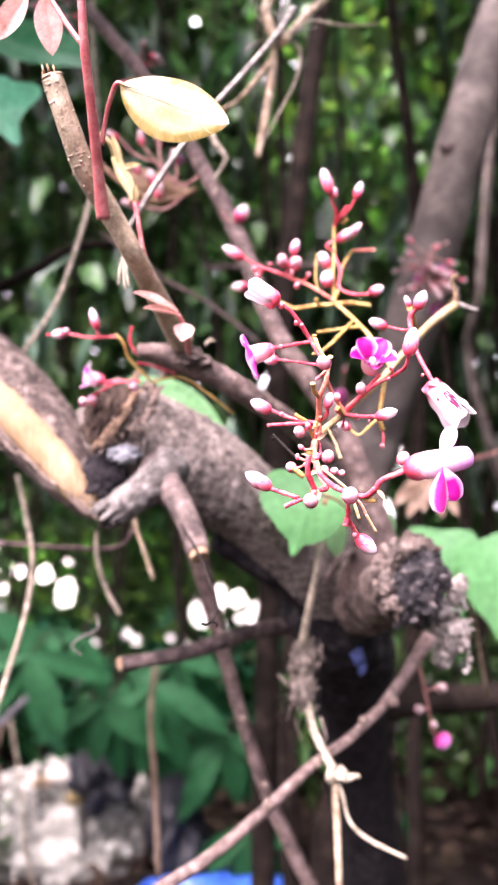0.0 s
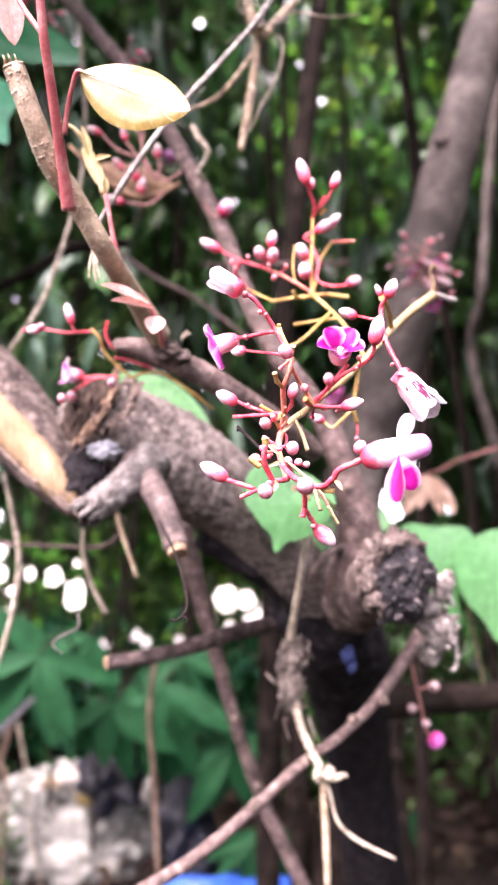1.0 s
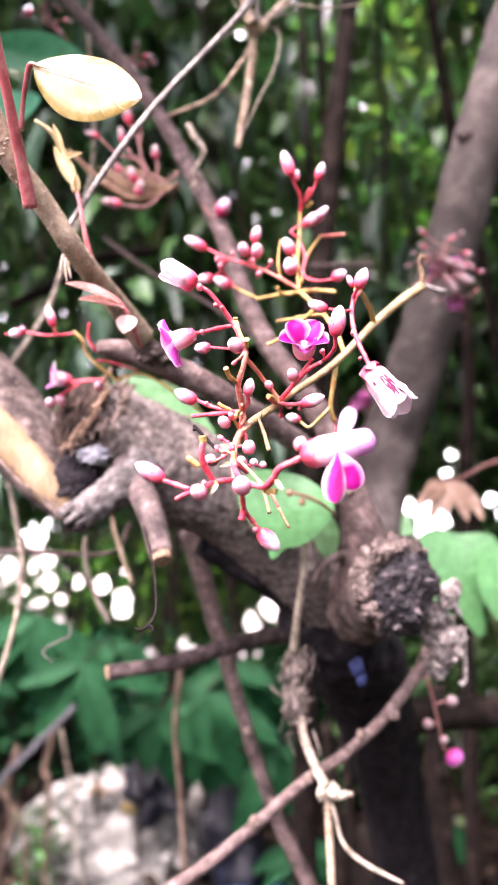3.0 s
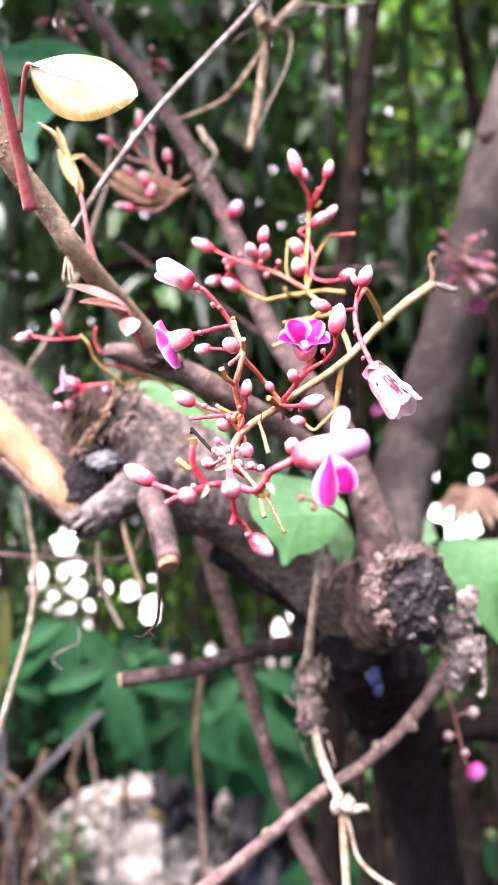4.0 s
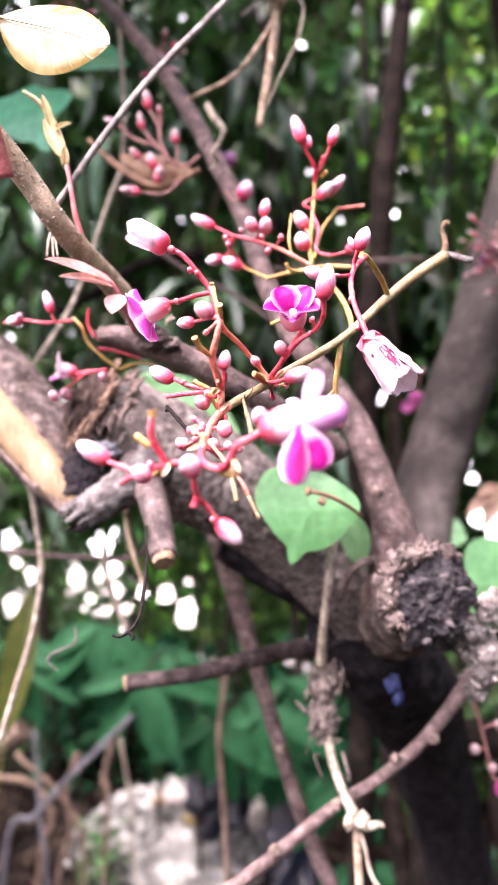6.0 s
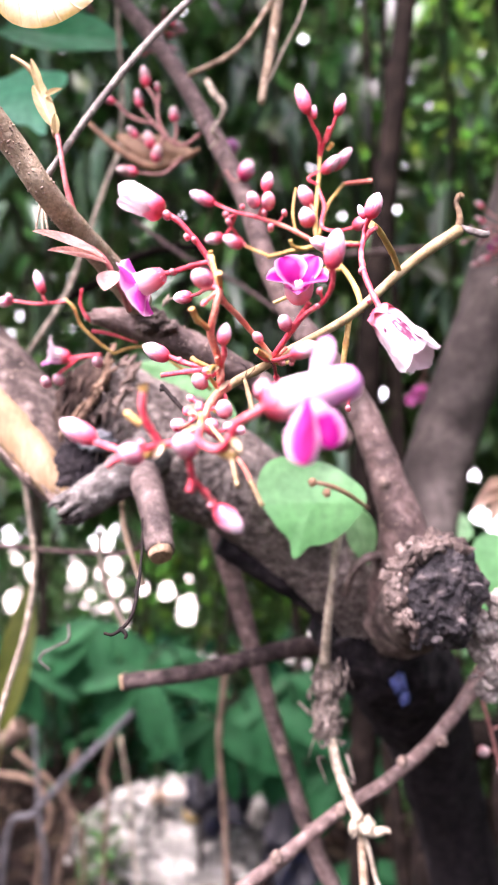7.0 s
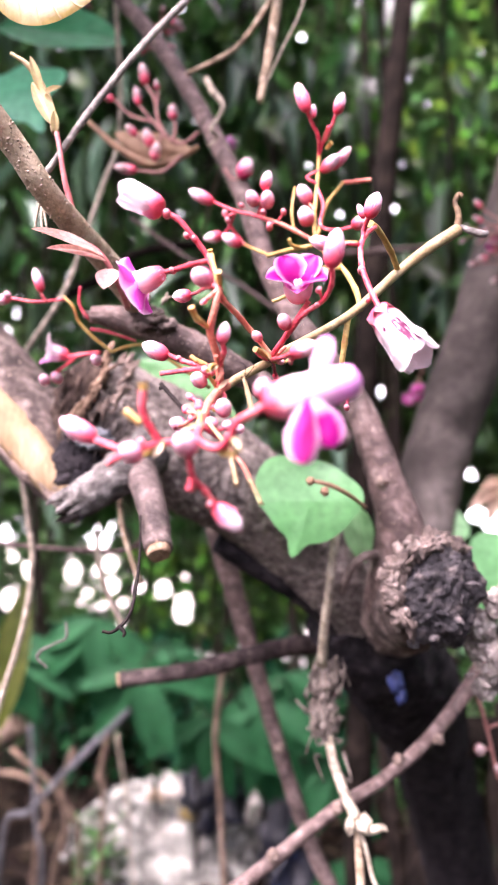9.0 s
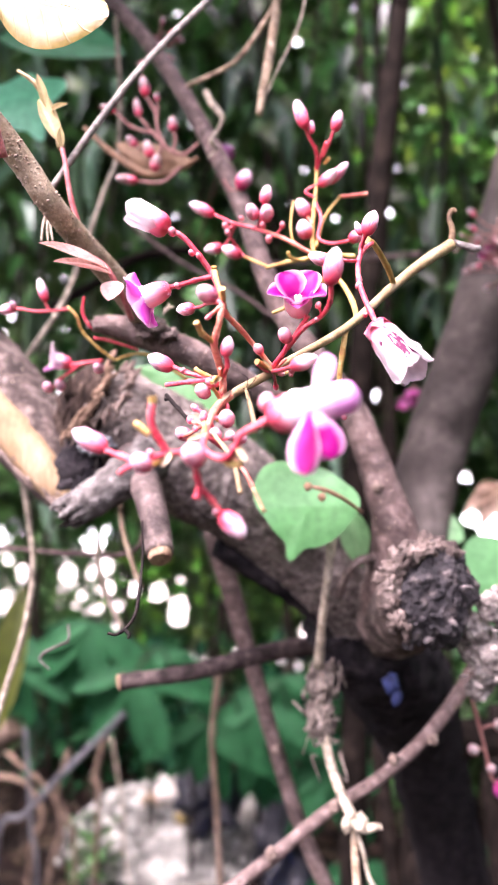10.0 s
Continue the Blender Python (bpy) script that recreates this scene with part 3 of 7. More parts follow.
def petal_mesh(length, width, tube_len, tube_r, flare, curl, material, nu=18, nv=6, notch=0.0, seed=0.0):
    """One petal: it runs up the throat of the flower, then bends outwards."""
    bm = bmesh.new()
    uv = bm.loops.layers.uv.verify()
    rows = []
    z, r, ang = 0.0, tube_r * 0.3, 0.35
    step = length / nu
    for i in range(nu + 1):
        u = i / nu
        s = u * length
        if s < tube_len:
            want = 0.10 if r > tube_r * 0.9 else 0.5
        else:
            want = flare + curl * (s - tube_len) / max(length - tube_len, 1e-6)
        ang += (want - ang) * 0.55
        if i:
            z += math.cos(ang) * step
            r += math.sin(ang) * step
        w = width * (0.45 + 0.55 * math.sin(math.pi * min(1, 0.12 + 0.62 * u))) * (1.0 if u < 0.72 else math.sqrt(max(0.01, 1 - ((u - 0.72) / 0.285) ** 2)))
        slim = min(w, tube_r * 2.1)
        w = slim + (w - slim) * min(1.0, max(0.0, (s - tube_len * 0.85) / (length * 0.22)))
        row = []
        for j in range(nv + 1):
            v = 2 * j / nv - 1
            cup = 0.20 * w * v * v
            jig = 0.05 * length * noise.noise(Vector((u * 4 + seed, v * 3, seed * 2)))
            nx, nz = math.cos(ang), -math.sin(ang)
            row.append(bm.verts.new((r - (cup - jig * u) * nx, v * w * 0.5, z - (cup - jig * u) * nz)))
        rows.append(row)
    for i in range(nu):
        for j in range(nv):
            f = bm.faces.new((rows[i][j], rows[i][j + 1], rows[i + 1][j + 1], rows[i + 1][j]))
            f.smooth = True
            for lp, (a, b) in zip(f.loops, ((i, j), (i, j + 1), (i + 1, j + 1), (i + 1, j))):
                lp[uv].uv = (b / nv, a / nu)
    me = bpy.data.meshes.new("petal")
    bm.to_mesh(me)
    bm.free()
    me.materials.append(material)
    return me


def flower(spray, base, direction, length, width, tube_len, tube_r, flare, curl, material, label, roll=0.0, calyx_len=0.4, stamens=True, skip=(), flares=None, cup=1.0, calyx_skin=None, skins=None, lengths=(1.0, 0.93, 1.0, 0.95, 0.98), widths=(1.0, 1.0, 1.0, 1.0, 1.0)):
    """An open blossom: pink calyx cup, five petals and a small crown of stamens."""
    base = Vector(base)
    bm = lathe([(a * tube_len * calyx_len / 0.4, b * tube_r * 2.15 * cup) for a, b in arc_profile([(-0.04, 0.06), (0.06, 0.32), (0.25, 0.46), (0.5, 0.50)])], 20, 0.03, 0.0, 0.09 * tube_len)
    me = shared("flower", bm, calyx_skin or CALYX)
    o = new("flower", me)
    o.parent = spray
    o.matrix_basis = aim(base - origin(spray), direction, roll)
    tagged(o, label)
    flares = flares or [flare] * 5
    skins = skins or [material] * 5
    me_p = [petal_mesh(length * f, width * w, tube_len, tube_r, fl, curl if fl > 0.5 else 0.0, sk, seed=s) for f, w, s, fl, sk in zip(lengths, widths, (1.3, 4.1, 2.2, 6.5, 8.1), flares, skins)]
    for k in range(5):
        if k in skip:
            continue
        p = new("petal", me_p[k])
        p.parent = o
        p.matrix_basis = pose(0, 0, 0, 0, 0, 72 * k + random.uniform(-8, 8))
    if stamens:
        bm = bmesh.new()
        for k in range(6):
            a = 2 * math.pi * k / 6
            x, y = math.cos(a), math.sin(a)
            r = tube_r * 0.35
            tube(bm, [(x * r * 0.4, y * r * 0.4, tube_len * 0.3), (x * r, y * r, tube_len * 1.02)], [tube_r * 0.09, tube_r * 0.12], seg=5, steps=2)
        me = bpy.data.meshes.new("stamens")
        bm.to_mesh(me)
        bm.free()
        me.materials.append(STAMEN)
        s = new("stamens", me)
        s.parent = o
    return o


# ---- ground and rubble ----
def ground_height(x, y):
    return 0.02 * noise.noise(Vector((x * 1.5, y * 1.5, 0))) + 0.006 * noise.noise(Vector((x * 9, y * 9, 2)))


bm = bmesh.new()
xs = [-400, -60, -12, -6, -3.5] + [-2.4 + 0.12 * i for i in range(41)] + [3.5, 6, 12, 60, 400]
ys = [-400, -60, -12, -5, -2] + [-1.0 + 0.12 * i for i in range(42)] + [5, 7, 12, 60, 400]
grid = [[bm.verts.new((x, y, ground_height(x, y) if abs(x) < 5 and abs(y) < 5 else 0.0)) for x in xs] for y in ys]
for i in range(len(ys) - 1):
    for j in range(len(xs) - 1):
        bm.faces.new((grid[i][j], grid[i][j + 1], grid[i + 1][j + 1], grid[i + 1][j])).smooth = True
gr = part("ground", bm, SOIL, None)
PALE = mat("dry_pale_ground", [(0.40, 0.36, 0.30), (0.55, 0.51, 0.44), (0.66, 0.62, 0.55)], 2, 0.95, 0.5, 30, bump_dist=0.01)
gr.data.materials.append(PALE)
for poly in gr.data.polygons:
    if poly.center.y > 3.9:
        poly.material_index = 1
tagged(gr, "dark soil with leaf litter, pale and dry beyond the thicket", "ground", kind="structure")

# bright haze far beyond the thicket
bm = bmesh.new()
arc = [(70 * math.sin(a), 70 * math.cos(a)) for a in [radians(-60 + 5 * i) for i in range(25)]]
low = [bm.verts.new((x, y, 0.0)) for x, y in arc]
high = [bm.verts.new((x, y, 62.0)) for x, y in arc]
for i in range(24):
    bm.faces.new((low[i], low[i + 1], high[i + 1], high[i]))
HAZE = bpy.data.materials.new("bright_haze")
HAZE.use_nodes = True
hb = HAZE.node_tree.nodes["Principled BSDF"]
hb.inputs["Base Color"].default_value = (0.8, 0.8, 0.8, 1)
hb.inputs["Emission Color"].default_value = (0.96, 1.0, 0.97, 1)
hb.inputs["Emission Strength"].default_value = 0.8
tagged(part("backdrop", bm, HAZE, None), "bright white hazy sky beyond the thicket", "sky", kind="structure")

heap_at = Vector((-0.400, 1.620, 0.022))
heap = thing("rubble_heap", (heap_at.x, heap_at.y, 0.0), "heap of pale grey ash and rubble on the soil", "rubble")
bm = bmesh.new()
blob(bm, (heap_at.x, heap_at.y, 0.0), (0.235, 0.20, 0.140), 6, 0.10, seed=2.0)
part("mound", bm, ASH, heap)
bm = bmesh.new()
for k in range(700):
    a, r = random.uniform(0, 6.28), random.random() ** 0.6
    if math.hypot(0.31 * r * math.cos(a) - 0.071, (0.22 * r * math.sin(a) + 0.16) * 0.6) < 0.085:
        continue
    blob(bm, (heap_at.x + 0.25 * r * math.cos(a), heap_at.y + 0.22 * r * math.sin(a), 0.140 * math.sqrt(1 - r * r) + random.uniform(-0.01, 0.012)),
         [random.uniform(0.005, 0.013) for _ in range(3)], 1, 0.5, seed=k * 1.7)
tagged(part("loose_rubble", bm, ASH, heap), kind="stuff")


def plastic_bag(name, at, size, material, label, seed):
    bm = bmesh.new()
    blob(bm, at, size, 4, 0.55, seed=seed)
    ob = part(name, bm, material, None)
    knot = bmesh.new()
    top = Vector(at) + Vector((0, 0, size[2] * 0.8))
    tube(knot, [top, top + Vector((.006, 0, .008)), top + Vector((.016, -.004, .012))], [.006, .003, .008], seg=10, steps=5, rough=0.4, freq=90, seed=seed)
    part("knot", knot, material, ob, "twisted neck of the bag")
    return tagged(ob, label, "plastic bag")


plastic_bag("plastic_bag", (-0.2922, 1.4700, 0.1778), (0.055, 0.040, 0.050), PLASTIC, "crumpled black plastic bag on the rubble", 5.0)
for at, size, tone, seed in (((-0.3790, 1.5000, 0.1774), (.030, .016, .018), PALE, 61.0), ((-0.3449, 1.4700, 0.1468), (.016, .012, .014), YELLOW, 63.0), ((-0.427, 1.520, 0.159), (.020, .016, .012), DRY, 65.0)):
    bm = bmesh.new()
    blob(bm, at, size, 3, 0.6, seed=seed)
    part("litter_scrap", bm, tone, heap, "curled dry yellowish leaf scrap")
plastic_bag("plastic_bag", (-0.343, 1.580, 0.162), (0.045, 0.035, 0.030), PLASTIC, "torn black plastic scrap beside the rubble", 9.0)
plastic_bag("plastic_bag", (-0.142, 1.460, 0.085), (0.052, 0.055, 0.105), PLASTIC, "dark plastic sack standing beside the rubble heap", 13.0)
bm = bmesh.new()
tarp_at = Vector((-0.042, 1.360, 0.004))
blob(bm, (tarp_at.x, tarp_at.y, 0.0), (0.17, 0.07, 0.045), 4, 0.3, seed=3.0)
tagged(part("tarp", bm, BLUE, None), "crumpled blue plastic tarp", "tarp")

# ---- the thicket behind ----
EYE_LINE = Vector((0.03, 0.016, 0.69))
FAR = 2.6
# small openings in the thicket, at the distance FAR: (x, z) and half-width
OPEN_LOW = [((-1.012, 0.657), 0.017), ((-0.994, 0.657), 0.017), ((-1.102, 0.563), 0.019), ((-1.101, 0.551), 0.019), ((-1.011, 0.558), 0.007), ((-0.951, 0.584), 0.022), ((-0.940, 0.509), 0.015), ((-0.940, 0.501), 0.015), ((-1.042, 0.474), 0.007), ((-0.896, 0.439), 0.013), ((-0.973, 0.432), 0.007), ((-0.843, 0.513), 0.015), ((-0.842, 0.499), 0.015), ((-0.905, 0.363), 0.011), ((-0.744, 0.493), 0.024), ((-0.668, 0.439), 0.028), ((-0.667, 0.408), 0.028), ((-0.659, 0.542), 0.007), ((-1.286, 0.571), 0.011), ((-1.285, 0.548), 0.011), ((-1.363, 0.460), 0.017), ((-1.362, 0.435), 0.017), ((-0.802, 0.267), 0.013), ((-0.846, 0.302), 0.007), ((-0.612, 0.260), 0.007), ((-0.615, 0.122), 0.007), ((-1.347, 0.606), 0.007), ((-1.386, 0.690), 0.007), ((-1.386, 0.686), 0.007), ((-1.281, 0.464), 0.011)]
OPEN_MID = [((-0.196, 0.370), 0.015), ((-0.196, 0.348), 0.015), ((-0.446, 0.285), 0.013), ((-0.229, 0.241), 0.007), ((-0.229, 0.235), 0.007), ((-0.173, 0.243), 0.007)]
OPEN_RIGHT = [((0.440, 0.761), 0.032), ((0.438, 0.723), 0.032), ((0.376, 0.767), 0.022), ((0.340, 0.965), 0.011), ((0.362, 0.905), 0.011), ((0.418, 0.681), 0.011), ((0.417, 0.675), 0.011), ((0.115, 1.028), 0.007), ((0.096, 0.973), 0.007), ((0.125, 0.916), 0.007), ((0.057, 1.201), 0.007)]
OPEN_NEAR = [((-0.034, 0.335), 0.015), ((0.487, 0.719), 0.026), ((0.536, 0.949), 0.011), ((0.575, 0.896), 0.011), ((0.513, 0.885), 0.009), ((0.666, 0.789), 0.015), ((0.700, 0.732), 0.011), ((-0.181, 0.336), 0.019), ((-0.181, 0.326), 0.019), ((-0.118, 0.411), 0.038), ((-0.108, 0.311), 0.015), ((-0.043, 0.403), 0.026), ((-0.002, 0.343), 0.022), ((0.029, 0.387), 0.011), ((-0.286, 0.267), 0.011), ((-0.408, 0.263), 0.011), ((-0.408, 0.253), 0.011), ((-0.565, 0.252), 0.011), ((-0.554, 0.252), 0.011), ((-0.632, 0.244), 0.007), ((-0.628, 0.244), 0.007)]
OPEN_TOP = [((-0.212, 2.649), 0.007), ((0.003, 2.753), 0.007), ((0.331, 2.682), 0.009), ((0.452, 2.489), 0.007), ((0.208, 2.451), 0.009), ((0.124, 1.911), 0.007), ((0.431, 2.684), 0.007), ((-0.308, 2.830), 0.007), ((-0.051, 2.946), 0.007), ((0.275, 2.919), 0.007), ((0.123, 2.869), 0.007)]
SPECKS = random.Random(31)
OPEN_SPECKS = [((SPECKS.uniform(-0.25, 0.9), SPECKS.uniform(1.85, 2.95)), SPECKS.choice((0.004, 0.005, 0.006))) for _ in range(12)]
OPENINGS = OPEN_SPECKS + OPEN_NEAR + OPEN_LOW + OPEN_MID + OPEN_RIGHT + OPEN_TOP
HOLE_XZ = np.array([c for c, r in OPENINGS])
HOLE_R = np.array([r for c, r in OPENINGS])


def clear_of_openings(p, size, margin=0.36):
    s = (FAR - EYE_LINE.y) / (p[:, 1] - EYE_LINE.y)
    x = EYE_LINE.x + (p[:, 0] - EYE_LINE.x) * s
    z = EYE_LINE.z + (p[:, 2] - EYE_LINE.z) * s
    d = np.hypot(x[:, None] - HOLE_XZ[None, :, 0], z[:, None] - HOLE_XZ[None, :, 1])
    return (d > HOLE_R[None, :] + (size * s * margin)[:, None]).all(axis=1)


def leaf_mass(name, n, low, high, size, slim, material, seed, droop=0.5, open_view=True, label="", category="foliage", keep=None, margin=0.36, ragged=0.0):
    """A mass of pointed, folded leaves scattered in a box."""
    rng = np.random.default_rng(seed)
    c = rng.uniform(low, high, (n, 3))
    length = rng.uniform(size[0], size[1], n)
    if open_view:
        ok = clear_of_openings(c, length, margin)
        c, length = c[ok], length[ok]
    if ragged:
        lift = (np.sin(3.1 * c[:, 0] + 1.7 * c[:, 1] + seed) + np.sin(5.3 * c[:, 1] - 2.3 * c[:, 0]) + np.sin(9.1 * c[:, 0] + 7.7 * c[:, 1] + 2)) / 6 + 0.5
        ok = c[:, 2] < high[2] * (1.0 - ragged + ragged * lift * 1.3)
        c, length = c[ok], length[ok]
        c[:, 0] += 0.16 * np.sin(4.0 * c[:, 2] + 3.0 * c[:, 1] + seed) + rng.normal(0, 0.07, len(c))
        c[:, 1] += 0.16 * np.sin(3.4 * c[:, 2] + 4.0 * c[:, 0] + 2 * seed) + rng.normal(0, 0.07, len(c))
    if keep is not None:
        ok = keep(c)
        c, length = c[ok], length[ok]
    n = len(c)
    a = rng.uniform(0, 2 * np.pi, n)
    d = np.stack([np.cos(a), np.sin(a), -droop * rng.uniform(0.3, 2.0, n)], 1)
    d /= np.linalg.norm(d, axis=1)[:, None]
    up = rng.normal(0, 0.45, (n, 3)) + np.array([0, -0.25, 1.0])
    s = np.cross(d, up)
    s /= np.linalg.norm(s, axis=1)[:, None]
    nrm = np.cross(s, d)
    shape = [(0, 0, 0), (0.3, 0.5, 0.10), (0.3, 0, 0), (0.3, -0.5, 0.10), (0.65, 0.36, 0.04), (0.65, 0, -0.05), (0.65, -0.36, 0.04), (1, 0, -0.16)]
    verts = np.empty((n, 8, 3))
    for k, (u, v, h) in enumerate(shape):
        verts[:, k] = c + d * ((u - 0.5) * length)[:, None] + s * (v * slim * length)[:, None] + nrm * (h * length)[:, None]
    quads = [(0, 2, 1), (0, 3, 2), (1, 2, 5, 4), (2, 3, 6, 5), (4, 5, 7), (5, 6, 7)]
    faces = [tuple(8 * i + q for q in f) for i in range(n) for f in quads]
    me = bpy.data.meshes.new(name)
    me.from_pydata(verts.reshape(-1, 3).tolist(), [], faces)
    me.polygons.foreach_set("use_smooth", [True] * len(me.polygons))
    me.materials.append(material)
    return tagged(new(name, me), label, category, kind="stuff")


def uneven_edge(c):
    """The thicket's far side, ends and top, wavy like growing bushes."""
    wave = (np.sin(3.3 * c[:, 0] + 2.0) + np.sin(7.1 * c[:, 0] + 1.3 * c[:, 2]) + np.sin(5.0 * c[:, 2] + 2.2 * c[:, 0])) / 6 + 0.5
    return (c[:, 1] < 2.85 + 0.65 * wave) & (c[:, 2] < 2.7 + 0.7 * wave) & (c[:, 0] > -2.4 + 0.5 * wave) & (c[:, 0] < 1.9 - 0.5 * wave)


leaf_mass("thicket", 60000, (-2.4, 2.2, 0.0), (1.9, 3.5, 3.4), (0.07, 0.14), 0.45, HEDGE, 1, label="dense dark green thicket of broad leaves", keep=uneven_edge)
# canopy added overhead to keep the sun off the thicket
leaf_mass("canopy", 6000, (-2.6, 1.0, 2.2), (2.4, 4.2, 2.9), (0.12, 0.22), 0.45, HEDGE, 2, ragged=0.2, label="leafy canopy overhead, added to shade the thicket", keep=lambda c: np.hypot(c[:, 0] - 0.02, c[:, 1] - 1.55) > 0.5)


def crown_slab(c):
    """The added crown, kept out of view to shape the sunlight: a sloping layer of leaves with an opening where the sun
    falls on the rubble, and one above the far leaves.
    """
    layer = np.abs(c[:, 2] - (0.98 + 0.95 * c[:, 1])) < 0.10
    lit = np.hypot(c[:, 0] + 1.0, c[:, 1] - 0.81) < 0.47
    gap = np.hypot(c[:, 0] - 0.09, c[:, 1] - 1.64) < 0.30
    over_trunk = np.hypot(c[:, 0] - 0.07, c[:, 1] - 0.29) < 0.17
    return layer & ~lit & ~gap & ~over_trunk


# leaf layers out of view, added to throw shade on the background
leaf_mass("shade_crown", 95000, (-1.8, 0.09, 0.9), (1.1, 2.4, 3.4), (0.07, 0.13), 0.45, HEDGE, 12, label="unseen leafy crown added overhead to shade what stands behind", keep=crown_slab)
leaf_mass("shade_crown", 9000, (-0.40, 0.09, 0.95), (0.05, 0.21, 1.30), (0.05, 0.09), 0.5, HEDGE, 13, label="unseen dense leafy crown added overhead to deepen the shade", keep=crown_slab)
leaf_mass("hanging_foliage", 420, (-1.0, 1.35, 0.75), (0.8, 2.1, 2.2), (0.10, 0.20), 0.22, BLADE, 3, droop=2.2, label="long drooping leaves hanging among the stems")
leaf_mass("hanging_foliage", 900, (-1.0, 1.5, 0.85), (0.9, 2.1, 2.3), (0.06, 0.11), 0.5, HEDGE, 31, droop=1.0, label="broad green leaves on hanging shoots")
leaf_mass("leafy_screen", 5000, (-1.1, 2.30, 0.75), (-0.15, 2.42, 1.7), (0.04, 0.07), 0.5, HEDGE, 41, label="screen of small leaves with gaps to the light", margin=0.22)
leaf_mass("leafy_screen", 5000, (-0.15, 2.30, 0.95), (0.75, 2.42, 1.5), (0.04, 0.07), 0.5, HEDGE, 42, label="screen of small leaves with gaps to the light", margin=0.22)
leaf_mass("leafy_screen", 3600, (-0.85, 2.30, 0.20), (-0.15, 2.42, 0.75), (0.03, 0.055), 0.6, HEDGE, 21, label="screen of small leaves with gaps to the light", margin=0.22)
leaf_mass("leafy_screen", 8500, (-0.15, 2.30, 0.25), (0.75, 2.42, 0.95), (0.03, 0.055), 0.6, HEDGE, 22, label="screen of small leaves with gaps to the light", margin=0.22)
leaf_mass("leafy_screen", 12000, (-0.5, 2.05, 1.3), (0.75, 2.18, 2.7), (0.04, 0.07), 0.5, HEDGE, 23, label="screen of small leaves with gaps to the light", margin=0.22)
leaf_mass("leafy_screen", 15000, (-1.25, 2.22, 0.10), (-0.45, 2.29, 0.68), (0.014, 0.026), 0.6, HEDGE, 61, label="fine screen of tiny leaves with gaps to the light", margin=0.34)
leaf_mass("leafy_screen", 12000, (-0.45, 2.22, 0.10), (0.20, 2.29, 0.68), (0.014, 0.026), 0.6, HEDGE, 62, label="fine screen of tiny leaves with gaps to the light", margin=0.34)
leaf_mass("leafy_screen", 13000, (0.05, 2.22, 0.55), (0.75, 2.29, 1.15), (0.014, 0.026), 0.6, HEDGE, 63, label="fine screen of tiny leaves with gaps to the light", margin=0.34)
# thickets out of view behind and beside, added to hold back skylight
leaf_mass("thicket", 3000, (-2.4, -2.2, 0.0), (2.4, -1.4, 1.0), (0.12, 0.22), 0.45, HEDGE, 24, open_view=False, label="unseen green thicket added behind to cut low skylight", ragged=0.45)
leaf_mass("thicket", 3500, (-2.6, -1.4, 0.0), (-1.9, 2.4, 2.3), (0.12, 0.22), 0.45, HEDGE, 25, open_view=False, label="unseen green thicket added at one side to cut low skylight", ragged=0.45)
leaf_mass("thicket", 3500, (1.7, -1.4, 0.0), (2.4, 2.4, 2.3), (0.12, 0.22), 0.45, HEDGE, 26, open_view=False, label="unseen green thicket added at one side to cut low skylight", ragged=0.45)
leaf_mass("thicket", 7000, (1.0, -0.6, 0.0), (1.5, 2.1, 2.0), (0.09, 0.16), 0.45, HEDGE, 51, open_view=False, label="unseen green thicket added at one side to cut low skylight", ragged=0.45)
# sunny patches of the thicket, made brighter by leaf colour
leaf_mass("lime_foliage", 520, (0.0, 1.7, 1.45), (0.85, 2.3, 2.4), (0.04, 0.08), 0.5, LIME, 4, label="thicket leaves with sunlight put into a bright lime colour")
leaf_mass("lime_foliage", 170, (-0.75, 2.0, 0.35), (-0.05, 2.28, 0.66), (0.03, 0.06), 0.5, LIME, 55, label="leaves beside the gaps, with sunlight put into a lime colour", margin=0.3)
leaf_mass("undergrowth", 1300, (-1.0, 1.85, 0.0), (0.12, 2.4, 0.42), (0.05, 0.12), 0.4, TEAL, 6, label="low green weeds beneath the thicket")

leaf_mass("undergrowth", 900, (0.05, 1.7, 0.0), (1.0, 2.4, 0.40), (0.05, 0.10), 0.4, HEDGE, 27, label="shaded low weeds beneath the thicket")
# denser unseen layer, added to darken the low right side
leaf_mass("shade_crown", 45000, (0.2, 0.25, 0.95), (1.6, 2.4, 3.5), (0.08, 0.14), 0.5, HEDGE, 28, label="unseen dense leafy crown added overhead to deepen the shade", keep=crown_slab)
leaf_mass("weeds", 90, (-0.543, 1.36, 0.0), (-0.466, 1.44, 0.168), (0.02, 0.045), 0.4, HEDGE, 71, label="small green weeds in front of the rubble heap", category="weeds")
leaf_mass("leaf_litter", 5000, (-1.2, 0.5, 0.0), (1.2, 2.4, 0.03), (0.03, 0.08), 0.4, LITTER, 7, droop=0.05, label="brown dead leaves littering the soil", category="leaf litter")

